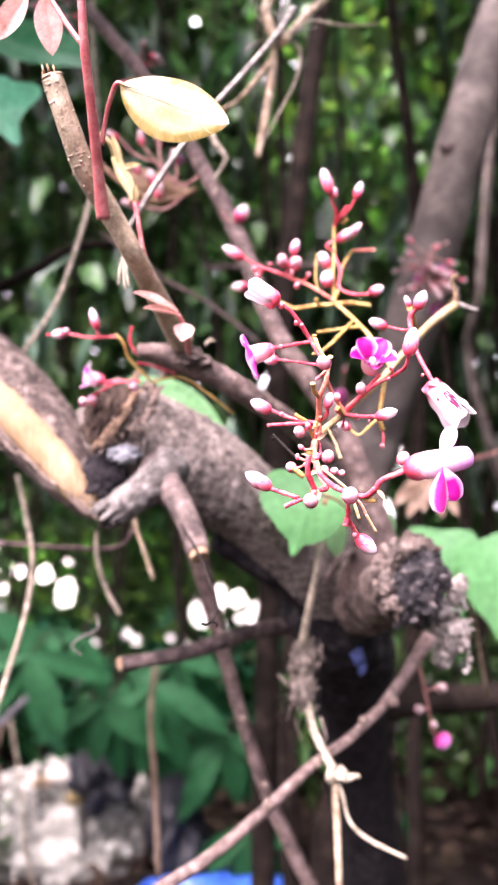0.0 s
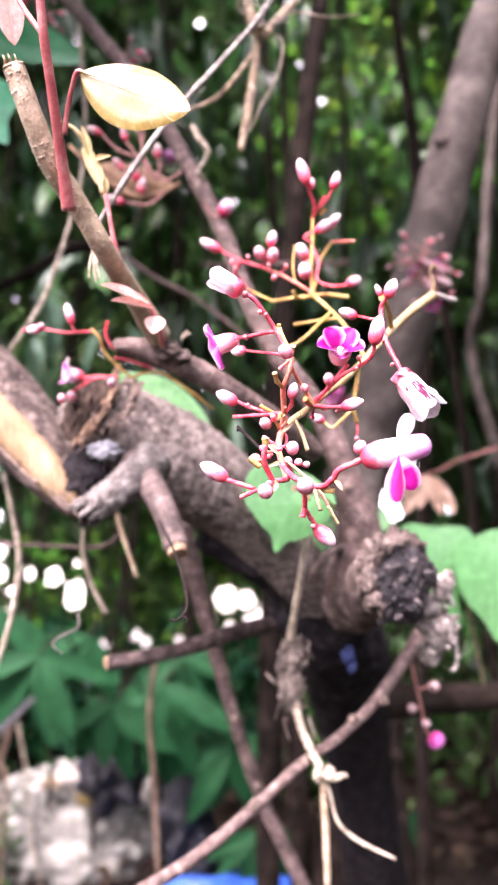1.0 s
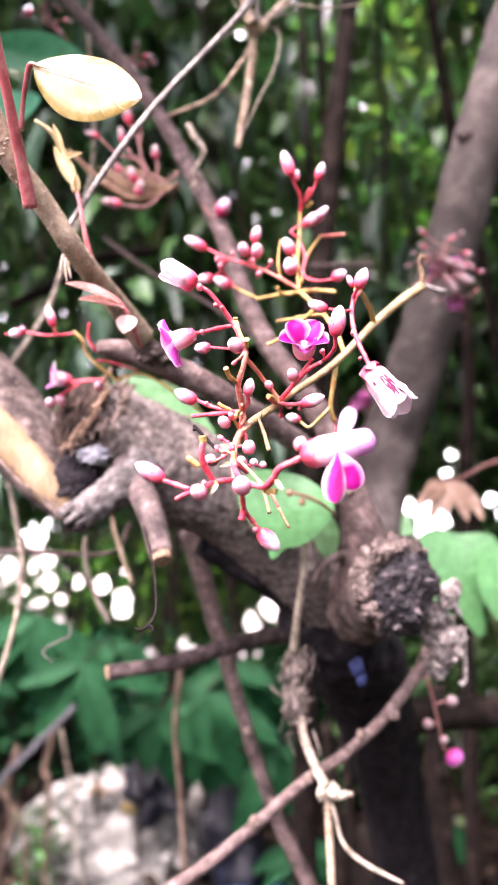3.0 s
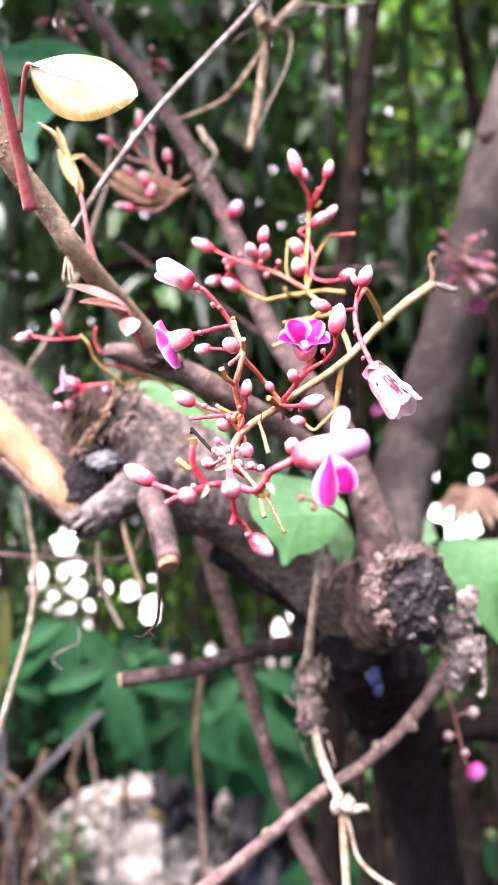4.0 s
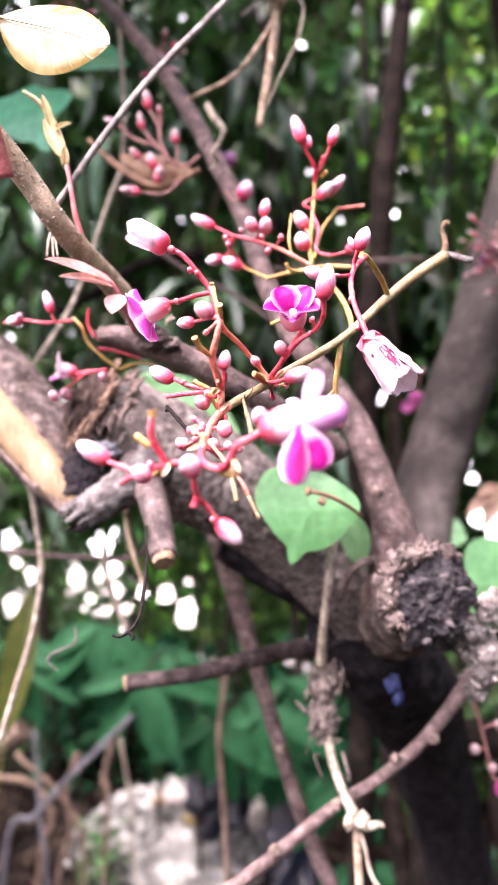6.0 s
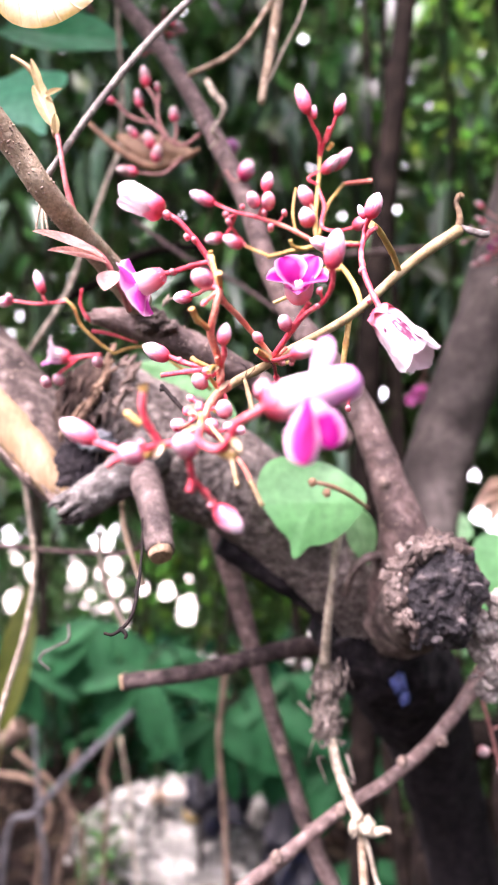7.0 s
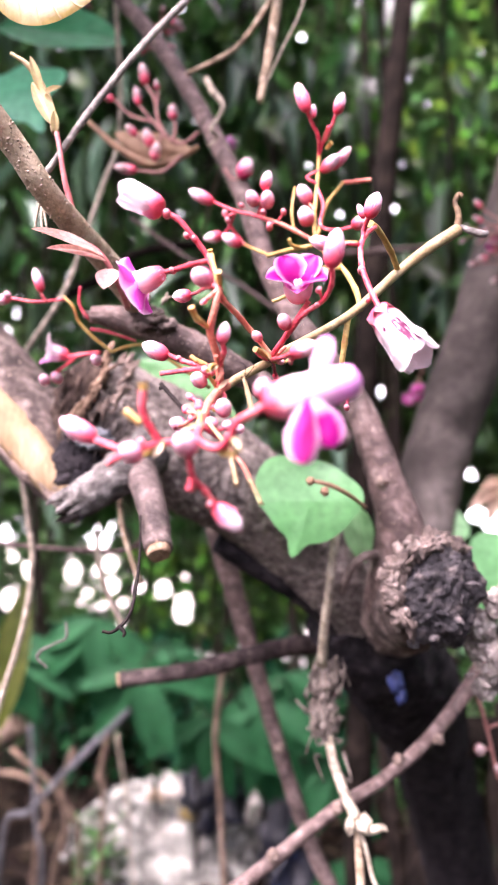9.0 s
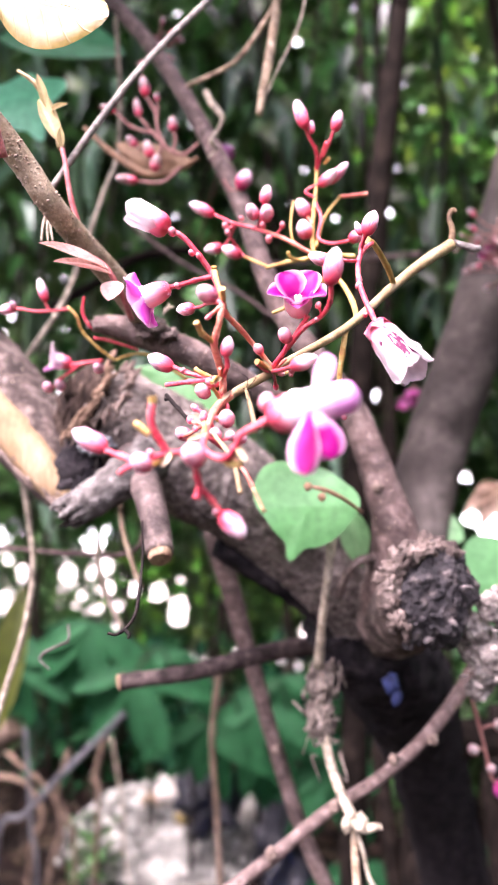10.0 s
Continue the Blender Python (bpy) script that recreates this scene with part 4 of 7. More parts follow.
# ---- stems of the thicket ----
for k in range(80):
    x, y = random.uniform(-0.85, 0.75), random.uniform(1.15, 2.1)
    r = random.choice([0.003, 0.004, 0.006, 0.010])
    lean = random.uniform(-0.18, 0.22)
    pts = [(x + lean * z + 0.03 * noise.noise(Vector((x * 9, z * 2, k))), y + 0.02 * z, z) for z in (0, 0.5, 1.0, 1.5, 2.0, 2.6)]
    if -0.7 < x < -0.1 and y < 1.8 or not clear_of_openings(spline(pts, 12), np.full(61, 0.006)).all():
        continue
    bm = bmesh.new()
    tube(bm, pts, [r, r * 0.7], seg=7, steps=4, rough=0.15, freq=30)
    tagged(part("liana", bm, STEM_SHADED, None), "thin brown liana stem rising through the thicket", "vine", "lianas in the thicket")
RUSSET = mat("rust_brown_fibre", [(0.07, 0.042, 0.026), (0.17, 0.108, 0.068), (0.30, 0.21, 0.145)], 500, 0.9, 0.8, 1500)
TORN = mat("torn_bark_fibre", [(0.06, 0.042, 0.033), (0.15, 0.11, 0.088), (0.27, 0.21, 0.17)], 500, 0.9, 0.8, 1500)

# ---- the tree with the cut branches ----
tree = thing("cut_tree", (0.12, 0.42, 0.0), "pruned fruit tree with rough brown bark and cut branch ends", "tree")
bm = bmesh.new()
tube(bm, [(-0.0386, 0.1960, 0.7257), (-0.0274, 0.1980, 0.7206), (-0.0143, 0.2030, 0.7134), (-0.0007, 0.2110, 0.7040), (0.0118, 0.2210, 0.6908), (0.0239, 0.2340, 0.6760), (0.0302, 0.2460, 0.6635)],
     [.0115, .0136, .0139, .0122, .0111, .0108, .0110], seg=110, steps=30, rough=0.048, freq=560, seed=3)
blob(bm, (-0.0344, 0.1940, 0.7252), (.0122, .011, .0125), 6, 0.20, seed=4.0)
part("trunk", bm, BARK_ROUGH, tree, "rough grey-brown bark with cracks")
# lower trunk and strip under the trunk: shade painted as near-black bark
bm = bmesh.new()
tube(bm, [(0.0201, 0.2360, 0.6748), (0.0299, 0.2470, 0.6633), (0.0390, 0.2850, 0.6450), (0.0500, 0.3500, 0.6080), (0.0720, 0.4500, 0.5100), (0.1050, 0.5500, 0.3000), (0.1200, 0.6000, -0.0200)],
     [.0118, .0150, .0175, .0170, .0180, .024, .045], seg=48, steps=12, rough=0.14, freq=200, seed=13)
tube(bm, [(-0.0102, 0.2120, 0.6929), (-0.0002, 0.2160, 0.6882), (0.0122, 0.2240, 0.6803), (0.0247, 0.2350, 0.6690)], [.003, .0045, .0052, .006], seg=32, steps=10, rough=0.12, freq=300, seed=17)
part("lower_trunk", bm, BARK_SHADE_BLACK, tree, "lower trunk, its shade put into a near-black bark colour")
stem("low_branch", STEM_SHADED, tree, [(0.0480, 0.3400, 0.6120), (0.0900, 0.3700, 0.6080), (0.1500, 0.4000, 0.6040), (0.2300, 0.4300, 0.6100)], [.009, .0075, .007, .006], "dark low branch in the shade", seg=24, steps=8, rough=0.10, freq=160, seed=19)
bm = bmesh.new()
rim = spline([(-0.0274, 0.1860, 0.7353), (-0.0245, 0.1828, 0.7305), (-0.0267, 0.1820, 0.7255), (-0.0328, 0.1820, 0.7215), (-0.0387, 0.1835, 0.7181)], 12)
for k in range(48):
    a = Vector(rim[random.randrange(len(rim))]) + Vector((random.gauss(0, .0006), random.gauss(0, .0003), random.gauss(0, .0006)))
    d = Vector((random.gauss(-.0010, .0008), random.uniform(-.0004, .0006), random.gauss(-.0008, .0010)))
    tube(bm, [a - d, a + Vector((0, -.0003, 0)), a + d], [.0002, random.uniform(.0003, .0007), .0001], seg=6, steps=3, rough=0.5, freq=900, seed=k)
tagged(part("torn_rim", bm, TORN, tree, "torn brown fibres along the cut edge"), kind="stuff")
bm = bmesh.new()
blob(bm, (-0.0321, 0.1815, 0.7159), (.0040, .0014, .0022), 4, 0.5, seed=12.0)
part("dead_patch", bm, ASHGREY, tree, "pale grey weathered patch")
bm = bmesh.new()
blob(bm, (-0.0368, 0.1842, 0.7267), (.0062, .0022, .0086), 6, 0.22, seed=8.0, turn=pose(0, 0, 0, 0, 28, 0).to_3x3())
for k in range(40):
    a = Vector((-0.0365, 0.1826, 0.7265)) + Vector((random.uniform(-.0045, .0042), random.uniform(-.0010, .0004), random.uniform(-.0055, .0055)))
    d = Vector((random.gauss(-.0008, .0004), 0, random.gauss(-.0018, .0006)))
    tube(bm, [a - d, a + Vector((random.gauss(0, .0002), -.0002, 0)), a + d], [.0001, random.uniform(.0002, .0005), .0001], seg=5, steps=3, rough=0.4, freq=900, seed=k)
part("cut_face", bm, ROT, tree, "dark rotted brown face of the cut end")
bm = bmesh.new()
ridge = spline([(-0.0293, 0.1835, 0.7379), (-0.0298, 0.1815, 0.7315), (-0.0329, 0.1800, 0.7250), (-0.0363, 0.1798, 0.7212), (-0.0389, 0.1802, 0.7172)], 14)
for k in range(60):
    c = Vector(ridge[random.randrange(len(ridge) - 3)])
    d = Vector((random.gauss(-.0008, .0003), random.gauss(0, .0003), random.gauss(-.0012, .0004)))
    c += Vector((random.gauss(0, .0006), random.uniform(-.0005, .0006), random.gauss(0, .0006)))
    tube(bm, [c - d, c + Vector((random.gauss(0, .0003), -.0003, random.gauss(0, .0003))), c + d], [.0002, random.uniform(.0003, .0006), .0001], seg=6, steps=4, rough=0.5, freq=800, seed=k)
tagged(part("bark_ridge", bm, RUSSET, tree, "torn rust-brown ridge of bark on the cut end"), kind="stuff")
# lump coloured near-black for the rot and the dark inside of a hollow
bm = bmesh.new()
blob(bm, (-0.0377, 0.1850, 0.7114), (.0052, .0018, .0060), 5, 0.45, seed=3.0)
part("scar", bm, BARK_SHADE_BLACK, tree, "near-black lump for the rot and dark hollow below the cut end")
scar_bits = bmesh.new()
for k in range(12):
    a = Vector((-0.0262, 0.1825, 0.7305)).lerp(Vector((-0.0309, 0.1825, 0.7083)), random.random()) + Vector((random.gauss(0, .0036), random.uniform(-.0006, .0012), random.gauss(0, .001)))
    d = Vector((random.gauss(.0018, .0012), random.uniform(-.0004, .0006), random.gauss(.0018, .0015)))
    tube(scar_bits, [a - d, a + Vector((random.gauss(0, .0004), -.0004, 0)), a + d], [.0001, random.uniform(.0003, .0008), .0001], seg=6, steps=3, rough=0.4, freq=900)
tagged(part("loose_bark", scar_bits, BARK_ROUGH, tree, "loose grey bark fibres round the cut end"), kind="stuff")

# broken stubs
bm = bmesh.new()
tube(bm, [(-0.0199, 0.1860, 0.7139), (-0.0250, 0.1800, 0.7080), (-0.0309, 0.1770, 0.7033), (-0.0353, 0.1750, 0.7003)], [.0055, .0046, .0042, .0034], seg=28, steps=12, rough=0.13, freq=600, seed=1)
for k in range(12):
    a = Vector((-0.0332, 0.1760, 0.7020)) + Vector((random.uniform(-.001, .002), random.uniform(-.002, .002), random.uniform(-.0025, .0025)))
    tube(bm, [a, a + Vector((-.0042, random.uniform(-.001, .001), -.0012 + random.uniform(-.0012, .0012)))], [.0010, .0002], seg=6, steps=3, rough=0.3, freq=900)
part("stub", bm, GREYWOOD, tree, "splintered grey broken stub")
bm = bmesh.new()
for k in range(9):
    a = Vector((-0.0342, 0.1745, 0.7006)) + Vector((random.uniform(-.001, .0016), random.uniform(-.0022, .001), random.uniform(-.0026, .0022)))
    tube(bm, [a + Vector((.0012, .0006, .0004)), a, a + Vector((-.0024, random.uniform(-.001, .001), -.0008 + random.uniform(-.0012, .0012)))], [.0005, .0007, .0001], seg=6, steps=3, rough=0.5, freq=900, seed=k)
tagged(part("splinters", bm, BLACK, tree, "dark rotten splinters at the broken end"), kind="stuff")
torn = random.Random(77)
outward = Vector((-0.0053, -0.0022, -0.0036)).normalized()
across = outward.cross(Vector((0, 1, 0))).normalized()
for k in range(9):
    a = 2 * math.pi * k / 9 + torn.uniform(-.25, .25)
    off = (across * math.cos(a) + outward.cross(across) * math.sin(a)) * .0027
    foot = Vector((-0.0338, 0.1755, 0.7012)) + off
    reach = torn.uniform(.0022, .0052)
    stem("splinter", GREYWOOD, tree, [foot - outward * .002, foot + off * .06, foot + outward * reach * .6 + off * .22, foot + outward * reach + off * torn.uniform(-.1, .5)], [.0011, .0012, .0008, .0002], seg=7, steps=4, rough=0.3, freq=900, seed=k)
bm = bmesh.new()
tube(bm, [(-0.0250, 0.1860, 0.7133), (-0.0194, 0.1790, 0.7065), (-0.0150, 0.1720, 0.6996), (-0.0116, 0.1660, 0.6916)], [.0046, .0036, .0031, .0028], seg=24, steps=8, rough=0.06, freq=420, seed=5)
stub = part("stub", bm, STUB_BARK, tree, "short cut twig stub")
bm = bmesh.new()
e0, e1 = Vector((-0.0118, 0.1662, 0.6920)), Vector((-0.0113, 0.1652, 0.6905))
tube(bm, [e0, e1], [.0026, .0021], seg=20, steps=3, rough=0.08, freq=900)
part("cut_face", bm, CUTWOOD, tree, "pale tan cut wood")
# second stem with the charred knob
bm = bmesh.new()
RISING = [(0.0357, 0.2220, 0.6738), (0.0359, 0.2170, 0.6797), (0.0366, 0.2110, 0.6867), (0.0360, 0.2070, 0.6965), (0.0332, 0.2045, 0.7065), (0.0304, 0.2035, 0.7155), (0.0268, 0.2030, 0.7250), (0.0192, 0.2030, 0.7370), (0.0100, 0.2030, 0.7503), (0.0033, 0.2050, 0.7658), (-0.0028, 0.2090, 0.7846), (-0.0122, 0.2140, 0.8055), (-0.0264, 0.2240, 0.8344), (-0.0430, 0.2360, 0.8628), (-0.0623, 0.2500, 0.8925), (-0.0930, 0.2700, 0.9382)]
RISING_R = [.0088, .0088, .0076, .0058, .0045, .0040, .0036, .0033, .0030, .0028, .0027, .0026, .0025, .0025, .0025, .0025]
tube(bm, RISING, RISING_R, seg=28, steps=10, rough=0.06, freq=380, seed=7)
part("branch", bm, BARK_SMOOTH, tree, "smooth mauve-brown rising branch")
lenticels(tree, RISING[3:11], RISING_R[3:11], 70, .00017)
bm = bmesh.new()
blob(bm, (0.0318, 0.1998, 0.7070), (.0013, .0010, .0012), 4, 0.4, seed=21.0)
part("bud_scar", bm, TORN, tree, "pale pinkish bud scar")
bm = bmesh.new()
tube(bm, [(0.0352, 0.2260, 0.6726), (0.0390, 0.2090, 0.6779), (0.0416, 0.1940, 0.6820), (0.0430, 0.1845, 0.6838)], [.0098, .0092, .0090, .0086], seg=40, steps=10, rough=0.13, freq=330, seed=11)
part("knob", bm, BARK, tree, "swollen knob where a branch was sawn")
bm = bmesh.new()
blob(bm, (0.0429, 0.1835, 0.6826), (.0090, .0046, .0104), 6, 0.24, seed=6.0, turn=pose(0, 0, 0, 10, 0, 25).to_3x3())
for k in range(60):
    c = Vector((0.0429, 0.1803, 0.6827)) + Vector((random.gauss(0, .0031), random.uniform(-.0003, .003), random.gauss(0, .0036)))
    blob(bm, c, [random.uniform(.0005, .0019) for _ in range(3)], 1, 0.7, seed=k * 1.3, smooth=False)
part("cut_face", bm, CHAR, tree, "charred black sawn end")
bm = bmesh.new()
for k in range(100):
    a = random.uniform(0.9, 4.1)
    q = 1 + random.gauss(-.02, .07) if k % 4 else random.uniform(.78, 1.0)
    a = a if k % 4 else random.uniform(1.5, 3.4)
    c = Vector((0.0423, 0.1830, 0.6834)) + Vector((math.cos(a) * .0094 * q, (random.uniform(-.0004, .0034) if q > .95 else -.0034) + .0035 * math.cos(a) * q, math.sin(a) * .0103 * q))
    d = Vector((-math.sin(a), random.gauss(0, .4), math.cos(a))) * random.uniform(.0006, .0018)
    if k % 3:
        blob(bm, c + Vector((0, .0008, 0)), (random.uniform(.0008, .0020), random.uniform(.0004, .0008), random.uniform(.0008, .0020)), 3, 0.7, seed=k * 1.9)
    else:
        tube(bm, [c - d, c + Vector((random.gauss(0, .0003), -.0003, random.gauss(0, .0003))), c + d], [.0002, random.uniform(.0004, .0008), .0002], seg=6, steps=3, rough=0.7, freq=800, seed=k)
tagged(part("bark_rim", bm, BARK, tree, "crumbling bark round the cut"), kind="stuff")
# dry fibrous lump under the knob
bm = bmesh.new()
for c, w, sd in (((0.0553, 0.1920, 0.6804), .0027, 31.0), ((0.0523, 0.1940, 0.6755), .0028, 33.0), ((0.0551, 0.1960, 0.6684), .0046, 37.0), ((0.0535, 0.2000, 0.6613), .0026, 39.0), ((0.0572, 0.1930, 0.6829), .0016, 40.0), ((0.0511, 0.1970, 0.6706), .0024, 42.0)):
    blob(bm, c, (w, w * .8, w * 1.1), 5, 0.35, seed=sd)
for k in range(46):
    c = Vector((0.0541, 0.1935, 0.6714)) + Vector((random.gauss(0, .0024), random.uniform(-.0005, .003), random.gauss(0, .0055)))
    d = Vector((random.gauss(0, .0008), random.gauss(0, .0006), random.gauss(0, .0008)))
    tube(bm, [c - d, c + Vector((random.gauss(0, .0006), -.0004, random.gauss(0, .0004))), c + d], [.0002, random.uniform(.0003, .0008), .0001], seg=6, steps=3, rough=0.5, freq=700, seed=k)
tube(bm, [(0.0604, 0.2000, 0.6716), (0.0604, 0.2000, 0.6649), (0.0603, 0.2000, 0.6589), (0.0591, 0.2000, 0.6572)], [.0006, .0007, .0006, .0009], seg=7, steps=5, rough=0.3, freq=700)
tagged(part("dry_growth", bm, CRUMB, tree, "crumbly pale dry growth below the knob"), kind="stuff")

# peeled branch
peeled = thing("peeled_branch", (-0.0498, 0.1900, 0.7136), "thick branch with torn bark showing pale wood", "branch")
bm = bmesh.new()
tube(bm, [(-0.1225, 0.2150, 0.7786), (-0.0971, 0.2080, 0.7576), (-0.0725, 0.2030, 0.7369), (-0.0580, 0.2000, 0.7225), (-0.0476, 0.1980, 0.7103), (-0.0412, 0.1970, 0.7012)], [.0128, .0128, .0124, .011, .0085, .004], seg=40, steps=12, rough=0.05, freq=350, seed=2)
part("bark", bm, BARK, peeled)
lenticels(peeled, [(-0.1225, 0.2150, 0.7786), (-0.0971, 0.2080, 0.7576), (-0.0725, 0.2030, 0.7369), (-0.0580, 0.2000, 0.7225)], [.0128, .0128, .0124, .011], 110, .00026, 7)
bm = bmesh.new()
tube(bm, [(-0.1171, 0.2060, 0.7700), (-0.0893, 0.1990, 0.7493), (-0.0693, 0.1945, 0.7318), (-0.0573, 0.1925, 0.7201), (-0.0475, 0.1915, 0.7092), (-0.0410, 0.1920, 0.7012)], [.0070, .0068, .0064, .0058, .0046, .0018], seg=32, steps=12, rough=0.04, freq=300, seed=9)
part("bare_wood", bm, PALEWOOD, peeled, "pale tan peeled wood")
stem("inner_bark", INNERBARK, peeled, [(-0.0764, 0.1935, 0.7431), (-0.0687, 0.1925, 0.7350), (-0.0602, 0.1912, 0.7254), (-0.0527, 0.1902, 0.7168), (-0.0464, 0.1898, 0.7091), (-0.0417, 0.1900, 0.7034)], [.0026, .0026, .0024, .0022, .0016, .0008], "pale pinkish inner bark beside the bare wood", seg=16, steps=10, rough=0.08, freq=300, seed=29)
bm = bmesh.new()
for k in range(30):
    a = Vector((-0.0694, 0.1870, 0.7256)).lerp(Vector((-0.0415, 0.1890, 0.7016)), random.random()) + Vector((random.gauss(0, .0006), 0, random.gauss(-.001, .0008)))
    d = Vector((.0022, 0, -.0022)) * random.uniform(.5, 1.6)
    tube(bm, [a - d, a + Vector((0, -.0004, 0)), a + d], [.0001, random.uniform(.0003, .0007), .0001], seg=5, steps=3, rough=0.3, freq=800, seed=k)
tagged(part("torn_bark", bm, TORN, peeled, "ragged torn edge of the bark"), kind="stuff")

# ---- horizontal branch and the speckled shoot on it ----
side_branch = thing("side_branch", (0.0150, 0.1900, 0.7218), "brown twig branch with a cracked dead end", "branch")
bm = bmesh.new()
SIDE_PATH = [(-0.0261, 0.1630, 0.7391), (-0.0187, 0.1660, 0.7380), (-0.0086, 0.1700, 0.7346), (0.0020, 0.1760, 0.7292), (0.0126, 0.1860, 0.7234), (0.0229, 0.1980, 0.7168)]
SIDE_R = [.0016, .0029, .0030, .0029, .0029, .003]
tube(bm, SIDE_PATH, SIDE_R, seg=26, steps=12, rough=0.10, freq=420, seed=4)
part("bark", bm, BARK_SMOOTH, side_branch)
lenticels(side_branch, SIDE_PATH[1:], SIDE_R[1:], 150, .00015, 5)
for k in range(5):
    a = Vector((-0.0248, 0.1630, 0.7388))
    stem("splinter", BARK, side_branch, [a, a + Vector((-.0018 - .0012 * random.random(), random.uniform(-.001, .001), random.uniform(-.001, .0012)))], [.0007, .00015], seg=5, steps=2)
shoot = thing("speckled_shoot", (-0.0154, 0.1640, 0.7399), "olive-brown speckled shoot with a cut top", "branch")
bm = bmesh.new()
SHOOT_PATH = [(-0.0158, 0.1625, 0.7409), (-0.0186, 0.1520, 0.7453), (-0.0207, 0.1415, 0.7481), (-0.0226, 0.1335, 0.7511), (-0.0252, 0.1305, 0.7555), (-0.0278, 0.1270, 0.7595), (-0.0300, 0.1230, 0.7630), (-0.0320, 0.1190, 0.7689), (-0.0344, 0.1160, 0.7763)]
SHOOT_R = [.0029, .0024, .0022, .0021, .0021, .0022, .0021, .0020, .0019]
tube(bm, SHOOT_PATH, SHOOT_R, seg=24, steps=10, rough=0.03, freq=500, seed=6)
part("bark", bm, SHOOT, shoot)
bm = bmesh.new()
e0 = Vector(SHOOT_PATH[-1])
d0 = (e0 - Vector(SHOOT_PATH[-2])).normalized()
tube(bm, [e0 - d0 * .0001, e0 + d0 * .0004], [.00205, .0016], seg=18, steps=2, rough=0.2, freq=1500)
for k in range(8):
    a = 6.28 * k / 8
    w = e0 + Vector((math.cos(a) * .0014, math.sin(a) * .0014, 0))
    tube(bm, [w, w + d0 * random.uniform(.0006, .0016)], [.0003, .0001], seg=5, steps=2)
part("cut_face", bm, CUTWOOD, shoot, "frayed pale cut top")
lenticels(shoot, SHOOT_PATH, SHOOT_R, 300, .00021, 3)
bm = bmesh.new()
blob(bm, (-0.0146, 0.1650, 0.7379), (.0034, .0030, .0026), 5, 0.4, seed=71.0)
blob(bm, (-0.0117, 0.1660, 0.7367), (.0026, .0024, .0020), 5, 0.4, seed=73.0)
part("node", bm, BARK, shoot, "swollen knobbly node")
bm = bmesh.new()
for k in range(9):
    a = Vector((-0.0101, 0.1600, 0.7395)) + Vector((random.uniform(-.0004, .001), 0, random.uniform(-.0006, .0006)))
    d = Vector((random.uniform(-.0004, .0018), random.uniform(-.0008, .0004), random.uniform(-.0006, .0016)))
    tube(bm, [a, a + d * .5 + Vector((0, 0, .0003)), a + d], [.00022, .0003, .0001], seg=5, steps=3, rough=0.3, freq=900)
tagged(part("dry_scales", bm, STRAW, shoot, "pale dry bud scales"), kind="stuff")

# red leafy shoot with the yellow leaf
red = thing("red_shoot", (-0.0266, 0.1250, 0.7548), "fresh red shoot growing from the speckled branch", "shoot")
stem("stalk", REDSHOOT, red, [(-0.0266, 0.1242, 0.7541), (-0.0267, 0.1205, 0.7596), (-0.0267, 0.1165, 0.7648), (-0.0268, 0.1125, 0.7706), (-0.0270, 0.1090, 0.7763), (-0.0271, 0.1065, 0.7824), (-0.0274, 0.1045, 0.7906)], [.0013, .00105, .00092, .00082, .0008, .0007, .0006], seg=14, steps=7, rough=0.03, freq=900)
stem("petiole", REDSHOOT, red, [(-0.0256, 0.1168, 0.7642), (-0.0246, 0.1150, 0.7681), (-0.0233, 0.1130, 0.7709), (-0.0222, 0.1117, 0.7722), (-0.0211, 0.1115, 0.7721)], [.00048, .0004, .00042, .00048, .0003], seg=10, steps=6)
stem("petiole", REDSHOOT, red, [(-0.0274, 0.1090, 0.7773), (-0.0302, 0.1100, 0.7815), (-0.0333, 0.1120, 0.7871), (-0.0360, 0.1130, 0.7921)], [.0005, .00035], seg=8, steps=5)
bm = bmesh.new()
leaf_into(bm, (-0.0215, 0.1112, 0.7719), (-0.0032, 0.1103, 0.7637), (0.12, -1, 0.0), 0.01162, fold=-0.2, droop=-0.05, curl=-0.12, wave=0.03, nu=26, nv=14, belly=0.46, seed=1.0, point=0.95)
leaf = part("leaf", bm, YELLOW, red, "pale yellow oval leaf with a shiny bleached half")
bm = bmesh.new()
L0, L1 = Vector((-0.0214, 0.1110, 0.7718)), Vector((-0.0036, 0.1100, 0.7639))
tube(bm, [L0 + Vector((0, -.00005, 0)), L0.lerp(L1, .35) + Vector((0, -.0002, .0002)), L0.lerp(L1, .7) + Vector((0, -.0004, .0002)), L1], [.00016, .00012, .00008, .00004], seg=6, steps=6)
part("midrib", bm, YELLOW, leaf)
for b0, b1, w in (((-0.0352, 0.1135, 0.7899), (-0.0346, 0.1165, 0.7807), 60), ((-0.0387, 0.1150, 0.7913), (-0.0447, 0.1170, 0.7840), 52)):
    bm = bmesh.new()
    leaf_into(bm, b0, b1, (0.2, -1, -0.2), w * .1 / 1252, fold=0.5, droop=0.05, nu=14, nv=8, belly=0.5, seed=2.0, wave=0.03)
    part("leaf", bm, PINKLEAF, red, "small folded salmon-pink leaf")

# young side shoot with folded leaves
young = thing("young_shoot", (-0.0207, 0.1410, 0.7497), "thin pink shoot with folded young olive leaves", "shoot")
stem("stalk", REDSHOOT, young, [(-0.0206, 0.1420, 0.7494), (-0.0220, 0.1405, 0.7557), (-0.0232, 0.1400, 0.7627), (-0.0248, 0.1405, 0.7678)], [.00065, .0005, .00045, .00055], seg=9, steps=6)
